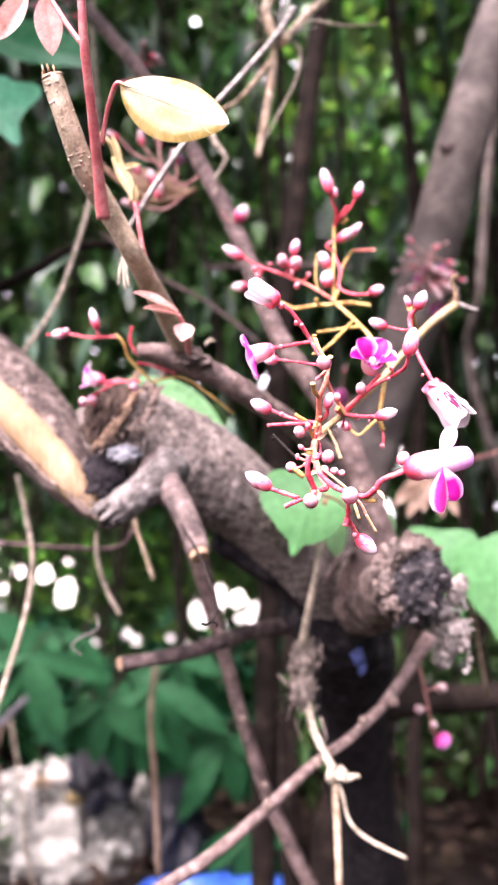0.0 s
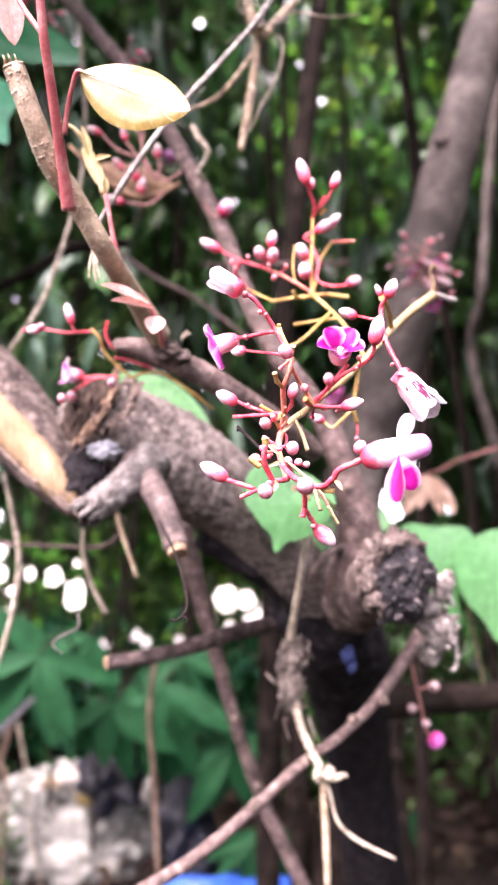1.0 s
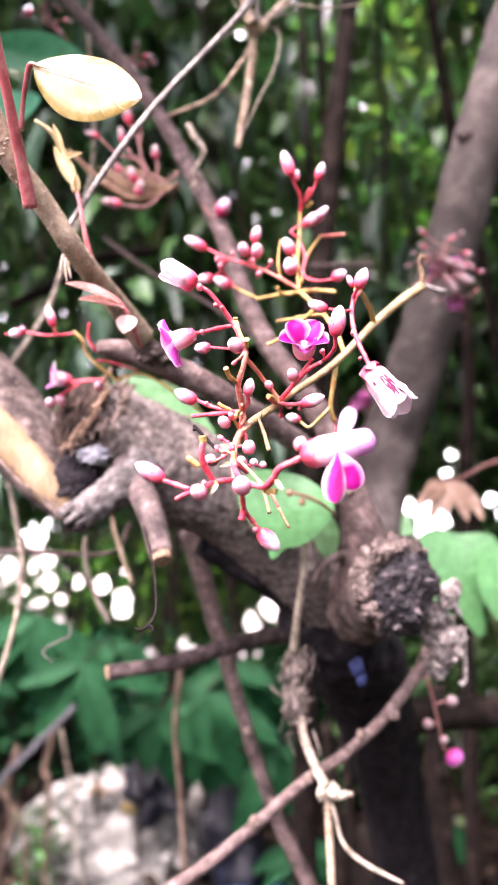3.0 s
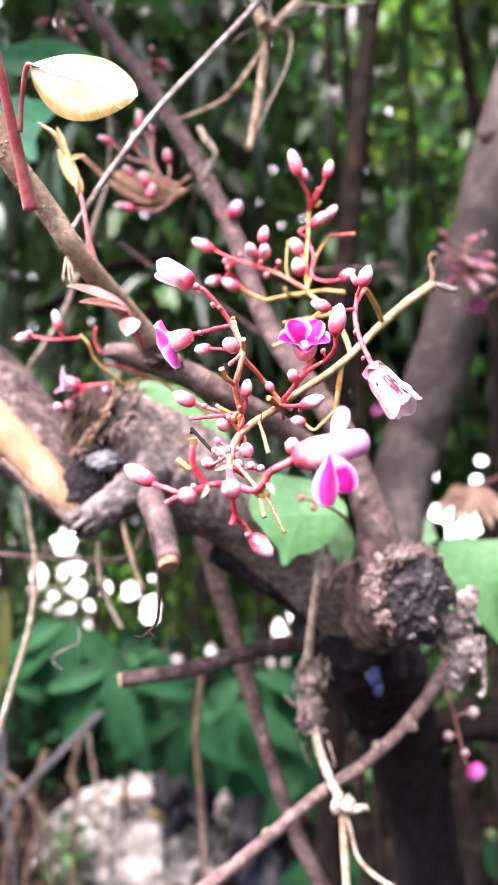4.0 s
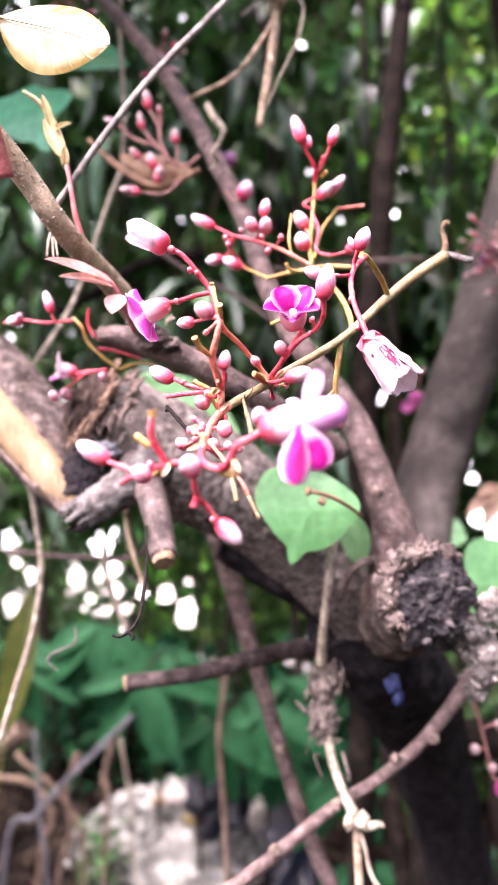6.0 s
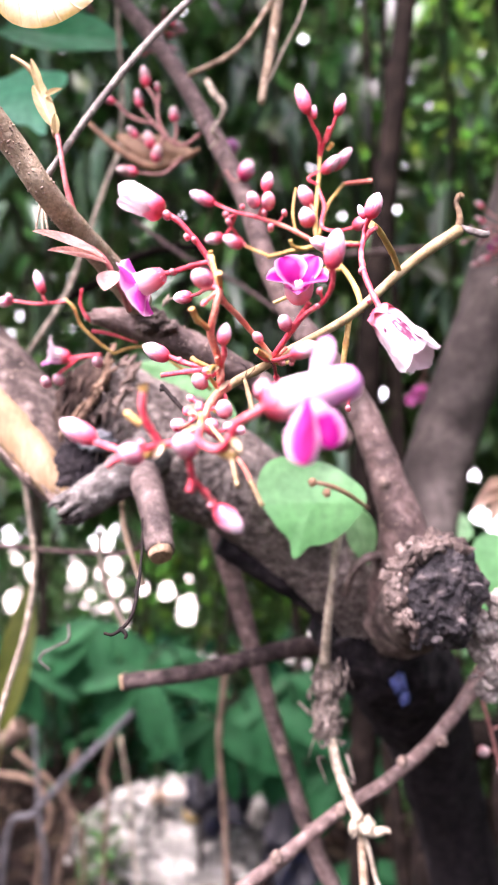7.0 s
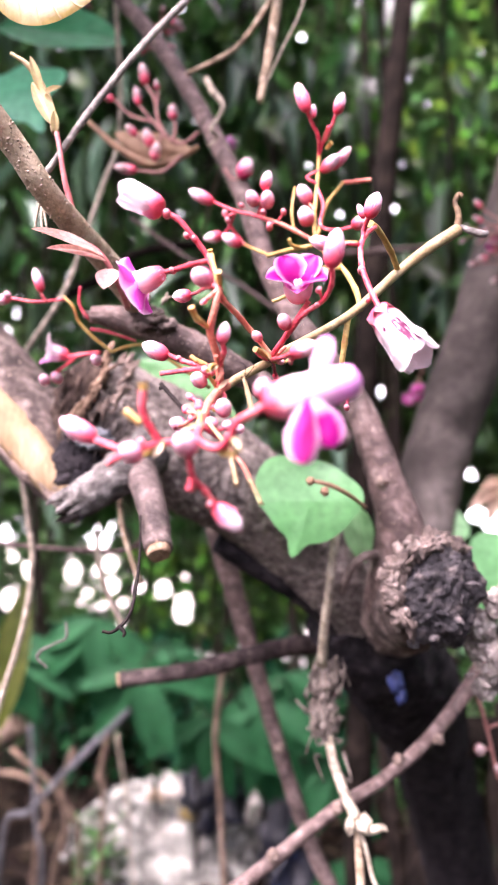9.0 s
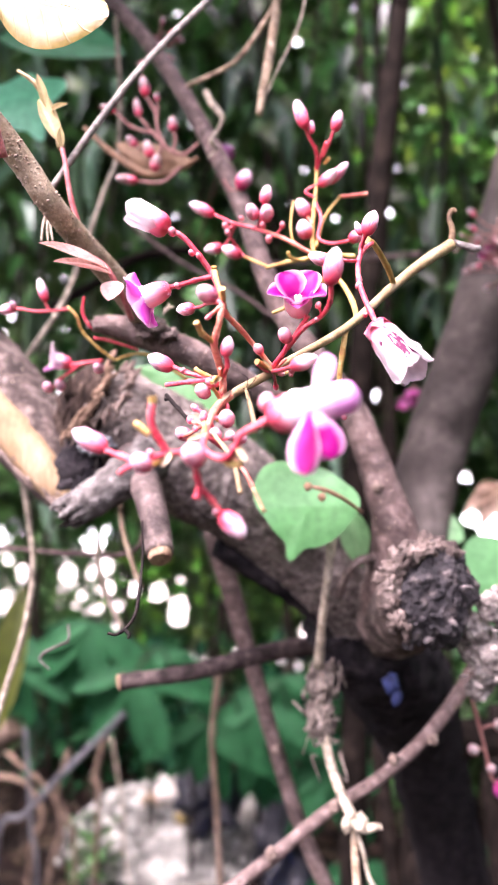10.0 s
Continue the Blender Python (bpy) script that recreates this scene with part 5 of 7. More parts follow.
stem("stalk", YOUNG, young, [(-0.0239, 0.1402, 0.7646), (-0.0255, 0.1405, 0.7703), (-0.0276, 0.1405, 0.7749), (-0.0292, 0.1390, 0.7774), (-0.0320, 0.1380, 0.7793)], [.00075, .0008, .0007, .0005, .0003], seg=9, steps=6)
for b0, b1, w in (((-0.0243, 0.1398, 0.7657), (-0.0285, 0.1395, 0.7744), 30), ((-0.0234, 0.1390, 0.7641), (-0.0233, 0.1380, 0.7675), 14), ((-0.0261, 0.1395, 0.7716), (-0.0220, 0.1380, 0.7718), 13), ((-0.0267, 0.1395, 0.7722), (-0.0283, 0.1380, 0.7784), 16)):
    bm = bmesh.new()
    leaf_into(bm, b0, b1, (0.4, -1, 0.1), w * .125 / 1252, fold=0.9, droop=0.0, nu=10, nv=6, belly=0.4, seed=3.0)
    part("leaf", bm, YOUNG, young, "folded young leaf")
pink = thing("pink_leaflets", (-0.0105, 0.1390, 0.7329), "tiny shoot with salmon-pink unfolding leaflets", "shoot")
stem("stalk", REDSHOOT, pink, [(-0.0129, 0.1490, 0.7349), (-0.0131, 0.1440, 0.7380), (-0.0145, 0.1415, 0.7412), (-0.0166, 0.1410, 0.7434), (-0.0189, 0.1410, 0.7446)], [.0006, .00055, .0005, .0004, .0003], seg=8, steps=6)
for b0, b1, w, fold in (((-0.0146, 0.1410, 0.7416), (-0.0217, 0.1290, 0.7422), 30, 0.7), ((-0.0139, 0.1405, 0.7405), (-0.0201, 0.1310, 0.7397), 24, 0.8), ((-0.0128, 0.1405, 0.7391), (-0.0135, 0.1385, 0.7350), 36, 0.3)):
    bm = bmesh.new()
    leaf_into(bm, b0, b1, (0.1, -0.75, 0.6), w * .145 / 1252, fold=fold, droop=0.03, nu=12, nv=8, belly=0.45, seed=4.0, wave=0.02)
    part("leaf", bm, PINKLEAF, pink)
for b0, b1 in (((-0.0257, 0.1395, 0.7530), (-0.0264, 0.1390, 0.7465)), ((-0.0254, 0.1395, 0.7529), (-0.0250, 0.1390, 0.7457)), ((-0.0250, 0.1395, 0.7523), (-0.0242, 0.1390, 0.7464))):
    stem("dry_fibre", STRAW, pink, [b0, Vector(b0).lerp(Vector(b1), .5) + Vector((-.0003, 0, 0)), b1], [.0003, .0002], seg=6, steps=4)

# ---- straw and hanging dry stems ----
straw = thing("straw_stalk", (-0.0260, 0.1410, 0.7577), "long dry straw-coloured stalk", "stalk")
stem("stalk", GREYSTRAW, straw, [(-0.0262, 0.1410, 0.7571), (-0.0198, 0.1450, 0.7713), (-0.0109, 0.1500, 0.7880), (-0.0013, 0.1560, 0.8036), (0.0065, 0.1620, 0.8172), (0.0114, 0.1700, 0.8303)], [.00055, .00066, .00066, .00066, .0007, .001], seg=12, steps=8, rough=0.12, freq=700)
dry = thing("dry_vine", (0.0077, 0.2000, 0.8467), "tangle of dry brown and straw-coloured vine stems", "vine")
stem("stalk", DRY, dry, [(0.0102, 0.1950, 0.8393), (0.0154, 0.2000, 0.8493), (0.0239, 0.2100, 0.8644), (0.0405, 0.2300, 0.8939)], [.0012, .0011], seg=9, steps=6, rough=0.15, freq=400)
stem("stalk", DRY, dry, [(0.0082, 0.2000, 0.8430), (0.0068, 0.2010, 0.8311), (0.0043, 0.2010, 0.8159), (0.0026, 0.2015, 0.8069)], [.0011, .0013, .0012, .0009], seg=10, steps=6, rough=0.15, freq=500)
stem("stalk", DRY, dry, [(0.0099, 0.2000, 0.8426), (0.0034, 0.2030, 0.8343), (-0.0054, 0.2060, 0.8263), (-0.0197, 0.2100, 0.8235)], [.0008, .0006], seg=8, steps=6, rough=0.15, freq=500)
stem("tendril", STRAW, dry, [(0.0116, 0.2000, 0.8439), (0.0153, 0.1990, 0.8395), (0.0138, 0.1980, 0.8290), (0.0087, 0.1990, 0.8191), (0.0050, 0.2000, 0.8118)], [.0005, .0004, .0004, .0004, .0002], seg=7, steps=7)
stem("tendril", STRAW, dry, [(0.0103, 0.2000, 0.8448), (0.0188, 0.2000, 0.8497), (0.0289, 0.2000, 0.8481), (0.0394, 0.2020, 0.8502)], [.0004, .00025], seg=7, steps=7)
stem("stalk", DRY, dry, [(0.0077, 0.1960, 0.8410), (0.0052, 0.2000, 0.8522), (0.0070, 0.2050, 0.8655), (0.0035, 0.2100, 0.8833)], [.0016, .0019], seg=10, steps=6, rough=0.25, freq=300)
rng = random.Random(91)
for k in range(14):
    a = Vector((0.0090, 0.1985, 0.8425)) + Vector((rng.gauss(0, .0012), rng.gauss(0, .001), rng.gauss(0, .0016)))
    d = Vector((rng.gauss(0, .005), rng.gauss(0, .001), rng.gauss(.002, .006)))
    stem("fibre", GREYSTRAW if k % 2 else STRAW, dry, [a, a + d * .5 + Vector((rng.gauss(0, .0012), -.0005, rng.gauss(0, .0012))), a + d], [.00035, .00012], seg=6, steps=5)
curl = thing("dry_curl", (-0.0100, 0.2000, 0.8138), "curled dry tendril hanging from the branch", "tendril")
stem("tendril", STRAW, curl, [(-0.0117, 0.2000, 0.8144), (-0.0097, 0.2000, 0.8103), (-0.0070, 0.2000, 0.8062), (-0.0084, 0.2000, 0.8024), (-0.0099, 0.1990, 0.7993), (-0.0088, 0.2010, 0.7980), (-0.0108, 0.2000, 0.7951)], [.0009, .001, .0008, .0006, .0006, .0005, .0003], seg=8, steps=6, rough=0.2, freq=900)

# ---- vine hanging below ----
vine = thing("hanging_vine", (0.0189, 0.2190, 0.6913), "pale dry vine with a fibrous wad and forked tail", "vine")
stem("stalk", STRAW, vine, [(0.0208, 0.2035, 0.6955), (0.0189, 0.2065, 0.6820), (0.0174, 0.2110, 0.6728), (0.0161, 0.2170, 0.6622)], [.0011, .0010, .0011, .0014], seg=10, steps=6, rough=0.1, freq=400)
bm = bmesh.new()
blob(bm, (0.0168, 0.2205, 0.6578), (.0034, .0030, .0056), 5, 0.5, seed=41.0)
blob(bm, (0.0161, 0.2205, 0.6487), (.0031, .0028, .0054), 5, 0.5, seed=43.0)
for k in range(70):
    c = Vector((0.0176, 0.2190, 0.6626)).lerp(Vector((0.0159, 0.2190, 0.6431)), random.random()) + Vector((random.gauss(0, .0021), random.gauss(0, .0014), 0))
    d = Vector((random.gauss(0, .0008), random.gauss(0, .0006), random.gauss(0, .0015)))
    tube(bm, [c - d, c + Vector((random.gauss(0, .0005), -.0016, 0)), c + d], [.0002, random.uniform(.0002, .0006), .0001], seg=6, steps=4, rough=0.5, freq=700, seed=k)
for k in range(6):
    a = Vector((0.0169, 0.2190, 0.6521)) + Vector((random.gauss(0, .003), random.gauss(0, .002), random.gauss(0, .007)))
    tube(bm, [a, a + Vector((random.gauss(0, .002), -.001, random.gauss(0, .004))), a + Vector((random.gauss(0, .004), 0, random.gauss(-.004, .004)))], [.0004, .0002], seg=5, steps=3)
tagged(part("wad", bm, WAD, vine, "grey-brown wad of dry fibre"), kind="stuff")
stem("stalk", STRAW, vine, [(0.0170, 0.2200, 0.6458), (0.0190, 0.2170, 0.6379), (0.0218, 0.2140, 0.6317), (0.0244, 0.2120, 0.6276)], [.0013, .0012, .0012, .0014], seg=10, steps=6, rough=0.15, freq=500)
bm = bmesh.new()
for k in range(7):
    blob(bm, Vector((0.0244, 0.2110, 0.6272)) + Vector((random.gauss(0, .0012), random.gauss(0, .001), random.gauss(0, .0014))), [random.uniform(.001, .002) for _ in range(3)], 2, 0.5, seed=k + .5)
part("knot", bm, STRAW, vine)
stem("tail", STRAW, vine, [(0.0247, 0.2105, 0.6267), (0.0273, 0.2100, 0.6260), (0.0304, 0.2095, 0.6269), (0.0315, 0.2090, 0.6264)], [.0016, .0012, .0008, .0002], seg=8, steps=6)
stem("tail", STRAW, vine, [(0.0251, 0.2110, 0.6259), (0.0268, 0.2105, 0.6206), (0.0286, 0.2100, 0.6142), (0.0338, 0.2090, 0.6098), (0.0438, 0.2070, 0.6058)], [.0006, .0005, .0005, .0006, .0004], seg=8, steps=7)
stem("tail", DRY, vine, [(0.0246, 0.2120, 0.6255), (0.0250, 0.2120, 0.6172), (0.0253, 0.2120, 0.6077), (0.0257, 0.2120, 0.5918)], [.0008, .0010, .0010, .0009], seg=9, steps=6, rough=0.15, freq=400)

# ---- lower twigs ----
twig = thing("arching_twig", (0.0580, 0.2400, 0.6580), "brown twig arching out below the knob", "twig")
bm = bmesh.new()
tube(bm, [(0.0591, 0.2350, 0.6620), (0.0522, 0.2350, 0.6516), (0.0418, 0.2290, 0.6411), (0.0305, 0.2220, 0.6335), (0.0183, 0.2155, 0.6275), (0.0042, 0.2070, 0.6183), (-0.0116, 0.1990, 0.6091), (-0.0272, 0.1900, 0.6039)], [.0028, .0021, .0018, .0016, .0016, .0017, .0017, .0016], seg=16, steps=9, rough=0.07, freq=420, seed=8)
for c in ((0.0348, 0.2235, 0.6382), (0.0452, 0.2275, 0.6426), (0.0197, 0.2135, 0.6292), (0.0052, 0.2055, 0.6206)):
    node = bmesh.new()
    blob(node, c, (.0013, .0013, .0015), 3, 0.4, seed=c[0] * 900)
    part("bud_scar", node, TORN, twig, "knobbly bud scar")
part("bark", bm, BARK_SMOOTH, twig)
thin = thing("thin_twig", (-0.0197, 0.2700, 0.6884), "thin mauve-brown twig sloping down", "twig")
stem("bark", BARK_SMOOTH, thin, [(-0.0217, 0.2620, 0.6975), (-0.0177, 0.2650, 0.6817), (-0.0117, 0.2700, 0.6578), (-0.0036, 0.2740, 0.6283), (0.0056, 0.2760, 0.5998), (0.0157, 0.2780, 0.5775), (0.0283, 0.2800, 0.5521)], [.0042, .0036, .0030, .0026, .0026, .0028, .0028], seg=12, steps=7, rough=0.10, freq=300)
for c in ((-0.0102, 0.2665, 0.6564), (0.0058, 0.2735, 0.6008), (-0.0020, 0.2715, 0.6253)):
    node = bmesh.new()
    blob(node, c, (.0016, .0014, .0018), 3, 0.4, seed=c[2] * 300)
    part("bud_scar", node, TORN, thin, "knobbly bud scar")
cross = thing("cut_twig", (0.0027, 0.2500, 0.6591), "horizontal brown twig with a pinkish cut end", "twig")
stem("bark", TWIG_DARK, cross, [(-0.0391, 0.2220, 0.6553), (-0.0294, 0.2250, 0.6563), (-0.0187, 0.2300, 0.6575), (-0.0049, 0.2400, 0.6603), (0.0080, 0.2520, 0.6616), (0.0242, 0.2600, 0.6614)], [.0024, .0022, .0024, .0026, .003, .003], seg=14, steps=7, rough=0.15, freq=320)
stem("cut_face", CUTWOOD, cross, [(-0.0380, 0.2225, 0.6554), (-0.0397, 0.2215, 0.6551)], [.0024, .0019], seg=12, steps=2, rough=0.1)
wisp = thing("black_wisp", (-0.0190, 0.1780, 0.6913), "thin blackened twig hanging from the stub", "twig")
stem("bark", BLACK, wisp, [(-0.0162, 0.1680, 0.6983), (-0.0107, 0.1520, 0.6921), (-0.0072, 0.1400, 0.6860), (-0.0061, 0.1340, 0.6826), (-0.0074, 0.1310, 0.6807), (-0.0086, 0.1300, 0.6809)], [.0002, .00025, .0003, .00027, .00027, .0002], seg=6, steps=6, rough=0.3, freq=900)
stem("bark", BLACK, wisp, [(-0.0069, 0.1320, 0.6814), (-0.0058, 0.1315, 0.6806), (-0.0060, 0.1315, 0.6800)], [.00035, .0002], seg=5, steps=4)
wisp2 = thing("grey_wisp", (-0.0401, 0.1840, 0.6704), "crooked grey dry wisp of vine", "twig")
stem("bark", GREYWOOD, wisp2, [(-0.0393, 0.1860, 0.6749), (-0.0387, 0.1850, 0.6716), (-0.0408, 0.1840, 0.6704), (-0.0440, 0.1840, 0.6688), (-0.0449, 0.1840, 0.6671), (-0.0425, 0.1840, 0.6651)], [.0003, .00035, .0003, .00035, .0003, .0002], seg=6, steps=6, rough=0.3, freq=900)
for pts, r, lab in (([(-0.0806, 0.2250, 0.6305), (-0.0749, 0.2250, 0.6506), (-0.0701, 0.2260, 0.6693), (-0.0683, 0.2260, 0.6850), (-0.0704, 0.2270, 0.6974), (-0.0755, 0.2300, 0.7138)], .0009, "thin tan vine arching across"),
                    ([(-0.0480, 0.2250, 0.6957), (-0.0478, 0.2250, 0.6877), (-0.0455, 0.2260, 0.6789), (-0.0405, 0.2260, 0.6693)], .0008, "thin tan stem hanging from the stub"),
                    ([(-0.0378, 0.2400, 0.6994), (-0.0430, 0.2400, 0.6904), (-0.0606, 0.2400, 0.6897), (-0.0935, 0.2500, 0.6916)], .0008, "thin brown vine loop under the trunk"),
                    ([(-0.0532, 0.4200, 0.6226), (-0.0565, 0.4200, 0.5860), (-0.0535, 0.4200, 0.5505), (-0.0506, 0.4200, 0.4986)], .0017, "slender tan vine stem"),
                    ([(-0.0344, 0.2050, 0.7098), (-0.0321, 0.2000, 0.6989), (-0.0291, 0.1980, 0.6908), (-0.0266, 0.2000, 0.6826)], .0007, "thin rust-brown hanging wisp"),
                    ([(-0.0870, 0.2360, 0.7409), (-0.0773, 0.2370, 0.7557), (-0.0675, 0.2380, 0.7719), (-0.0623, 0.2390, 0.7873), (-0.0577, 0.2450, 0.8127), (-0.0600, 0.2620, 0.8354), (-0.0594, 0.2620, 0.8586), (-0.0622, 0.2620, 0.8923), (-0.0614, 0.2620, 0.9167)], .0009, "pale straw vine climbing behind"),
                    ([(-0.0170, 0.2700, 0.7840), (0.0041, 0.2700, 0.7676), (-0.0357, 0.2750, 0.7959), (-0.0605, 0.2800, 0.8160)][::-1], .0008, "thin grey twig behind the flowers"),
                    ([(-0.1740, 0.4500, 0.8454), (-0.1413, 0.4500, 0.8606), (-0.1183, 0.4600, 0.8799), (-0.0838, 0.4800, 0.8918)], .0035, "dark grey branch behind the shoot"),
                    ([(0.0603, 0.4000, 0.8456), (0.0167, 0.4000, 0.8453), (-0.0265, 0.4100, 0.8487)], .0016, "thin grey horizontal twig"),
                    ([(-0.273, 0.900, 0.479), (-0.302, 0.900, 0.451), (-0.355, 0.900, 0.400), (-0.399, 0.900, 0.353), (-0.435, 0.900, 0.312), (-0.455, 0.930, 0.0)], 0.0038, "grey leaning stick near the ground"),
                    ([(-0.428, 0.950, 0.441), (-0.420, 0.950, 0.377), (-0.413, 0.950, 0.314), (-0.403, 0.950, 0.253), (-0.423, 0.980, 0.0)], 0.0030, "grey upright dead stem near the ground"),
                    ([(-0.358, 0.930, 0.421), (-0.370, 0.930, 0.372), (-0.363, 0.930, 0.325), (-0.379, 0.930, 0.258), (-0.399, 0.960, 0.0)], 0.0036, "brown dead stem near the ground"),
                    ([(-0.481, 1.000, 0.395), (-0.407, 1.000, 0.339), (-0.372, 1.000, 0.262), (-0.392, 1.030, 0.0)], 0.003, "brown dead stem near the ground"),
                    ([(-0.324, 0.970, 0.433), (-0.337, 0.970, 0.375), (-0.330, 0.970, 0.340), (-0.350, 1.000, 0.0)], 0.0034, "brown dead stem near the ground"),
                    ([(-0.583, 0.900, 0.0), (-0.463, 0.850, 0.419), (-0.428, 0.850, 0.445), (-0.394, 0.850, 0.469)], 0.0125, "thick tan dead log end near the ground"),
                    ([(-0.538, 1.050, 0.346), (-0.475, 1.050, 0.338), (-0.446, 1.050, 0.297), (-0.461, 1.050, 0.234), (-0.481, 1.080, 0.0)], 0.004, "brown dead stem near the ground"),
                    ([(-0.326, 1.000, 0.424), (-0.308, 1.000, 0.336), (-0.295, 1.000, 0.236), (-0.22, 1.0, 0.0)], .0017, "dead stem among the weeds")):
    if len(pts) == 4 and lab.startswith("thin grey twig"):
        pts = [pts[0], pts[1], pts[3], pts[2]]
    bm = bmesh.new()
    tube(bm, pts, [r, r], seg=8, steps=7, rough=0.15, freq=300)
    tagged(part("vine_stem", bm, STEM_SHADED if "dark" in lab else DEADSTEM if "slender" in lab else GREYSTICK if "grey" in lab and "ground" in lab else DEADSTEM if "ground" in lab else BARK_SMOOTH if "grey" in lab or "loop" in lab else DRY if "brown" in lab else STRAW, None), lab, "vine")

# ---- trunk further back ----
bm = bmesh.new()
blob(bm, (0.0348, 0.2315, 0.6557), (.0019, .0013, .0026), 3, 0.6, seed=51.0)
blob(bm, (0.0361, 0.2320, 0.6520), (.0014, .0012, .0020), 3, 0.6, seed=53.0)
tagged(part("plastic_scrap", bm, BLUE_DARK, None), "small crumpled scrap of dark blue plastic on the lower trunk", "scrap")
back_trunk = thing("back_trunk", (0.0496, 0.3700, 0.6859), "grey-brown tree trunk leaning behind the flowers", "tree")
bm = bmesh.new()
tube(bm, [(0.1795, 0.3750, 1.0778), (0.1509, 0.3670, 1.0068), (0.1314, 0.3600, 0.9556), (0.1124, 0.3520, 0.8975), (0.0949, 0.3480, 0.8394), (0.0776, 0.3450, 0.7845), (0.0618, 0.3450, 0.7428), (0.0507, 0.3400, 0.7067), (0.0457, 0.3100, 0.6698), (0.0384, 0.2750, 0.6536)], [.0115, .0118, .0122, .0130, .0132, .0135, .0138, .0135, .0120, .011], seg=36, steps=9, rough=0.08, freq=90, seed=5)
part("bark", bm, GREYBARK, back_trunk)
for c in ((0.1043, 0.3405, 0.8853),):
    bm = bmesh.new()
    blob(bm, c, (.0075, .0022, .0030), 4, 0.6, seed=c[2] * 70)
    part("branch_scar", bm, TWIG_DARK, back_trunk, "dark ridged branch scar")


# ---- leaves near by ----
def single_leaf(base, tip, facing, width, material, label, fold=0.2, droop=0.1, wave=0.04, seed=0.0, belly=0.42, stalk=None):
    ob = thing("leaf", base, label, "leaf")
    bm = bmesh.new()
    leaf_into(bm, base, tip, facing, width, fold, droop, 0.0, wave, 18, 10, belly, seed)
    part("blade", bm, material, ob)
    if stalk:
        stem("leafstalk", material, ob, [base, Vector(base).lerp(Vector(stalk), 0.5) + Vector((0, 0, .001)), stalk], [.0006, .0005], seg=7, steps=5)
    return ob


lobed = thing("lobed_leaf", (0.0281, 0.2070, 0.7021), "light green lobed vine leaf beside the branch", "leaf")
bm = bmesh.new()
lobed_blade(bm, (0.0158, 0.1925, 0.7022), (0.995, 0.10, 0), (0.0, 0.12, 0.99), (0, -1, 0), [(0.10, 0.0121, 0.42), (2.42, 0.0142, 0.50), (3.02, 0.0116, 0.35), (-1.90, 0.0135, 0.15)], 0.0097, rings=9, spokes=90)
bmesh.ops.remove_doubles(bm, verts=bm.verts, dist=1e-7)
part("blade", bm, GREEN_SMOOTH, lobed)
stem("leafstalk", TANLEAF, lobed, [(0.0161, 0.1840, 0.7064), (0.0202, 0.1840, 0.7054), (0.0240, 0.1870, 0.7037), (0.0281, 0.1940, 0.7009)], [.00035, .0005, .0005, .0004], seg=7, steps=6)
for c in ((0.0166, 0.1835, 0.7061), (0.0196, 0.1835, 0.7039)):
    bm = bmesh.new()
    blob(bm, c, (.0009, .0007, .0009), 3, 0.5, seed=c[0] * 900)
    part("dry_bud", bm, TANLEAF, lobed, "withered bud on the leaf stalk")
single_leaf((0.0241, 0.2140, 0.7021), (0.0280, 0.2170, 0.6873), (0.3, -1, 0.2), 0.00824, GREEN, "small green leaf hanging behind the branch", seed=2.0)
for centre, lobes, waist, lab in (((0.0780, 0.2900, 0.6791), [(2.3, 0.0205, 0.5), (0.75, 0.0205, 0.45), (-1.25, 0.0250, 0.20), (-2.6, 0.018, 0.5)], 0.0150, "broad light green vine leaf behind the knob"),
                                 ((0.1010, 0.2840, 0.6746), [(2.6, 0.0190, 0.6), (1.2, 0.0200, 0.6), (-1.5, 0.0260, 0.35), (-0.3, 0.0190, 0.5)], 0.0165, "rounded light green vine leaf beside the knob")):
    heart = thing("lobed_leaf", centre, lab, "leaf")
    bm = bmesh.new()
    lobed_blade(bm, centre, (0.99, 0.10, 0), (0.0, 0.12, 0.99), (0, -1, 0), lobes, waist, rings=9, spokes=90)
    bmesh.ops.remove_doubles(bm, verts=bm.verts, dist=1e-7)
    part("blade", bm, GREEN_SMOOTH, heart)
    c = Vector(centre)
    stem("leafstalk", DRY, heart, [c + Vector((0, .001, 0)), c + Vector((.012, .006, -.012)), c + Vector((.03, .04, -.06))], [.0008, .0007], seg=7, steps=6)
single_leaf((0.0507, 0.3350, 0.7016), (0.0679, 0.3300, 0.6953), (0, -1, 0.4), 0.01552, GREEN, "small rounded green leaf behind the knob", seed=4.0, belly=0.5)
single_leaf((-0.0399, 0.2250, 0.7444), (-0.0061, 0.2200, 0.7218), (0, -1.0, 0.1), 0.01788, GREEN, "green leaf behind the rough trunk", seed=5.0, belly=0.5)
single_leaf((-0.1156, 0.2700, 0.8963), (-0.0622, 0.2700, 0.8880), (0, -1, 0.4), 0.02632, BLUEGREEN, "large blue-green leaf behind the shoot", seed=6.0, belly=0.5)
pale_leaf = thing("lobed_leaf", (-0.1050, 0.2620, 0.8560), "pale blue-green lobed leaf behind the cut shoot", "leaf")
bm = bmesh.new()
lobed_blade(bm, (-0.0995, 0.2620, 0.8609), (0.99, 0.10, 0), (0.0, 0.12, 0.99), (0, -1, 0), [(0.42, 0.0190, 0.42), (-1.05, 0.0190, 0.22), (1.6, 0.0150, 0.5), (3.1, 0.02, 0.6)], 0.0115, rings=9, spokes=90)
bmesh.ops.remove_doubles(bm, verts=bm.verts, dist=1e-7)
part("blade", bm, MINT, pale_leaf)
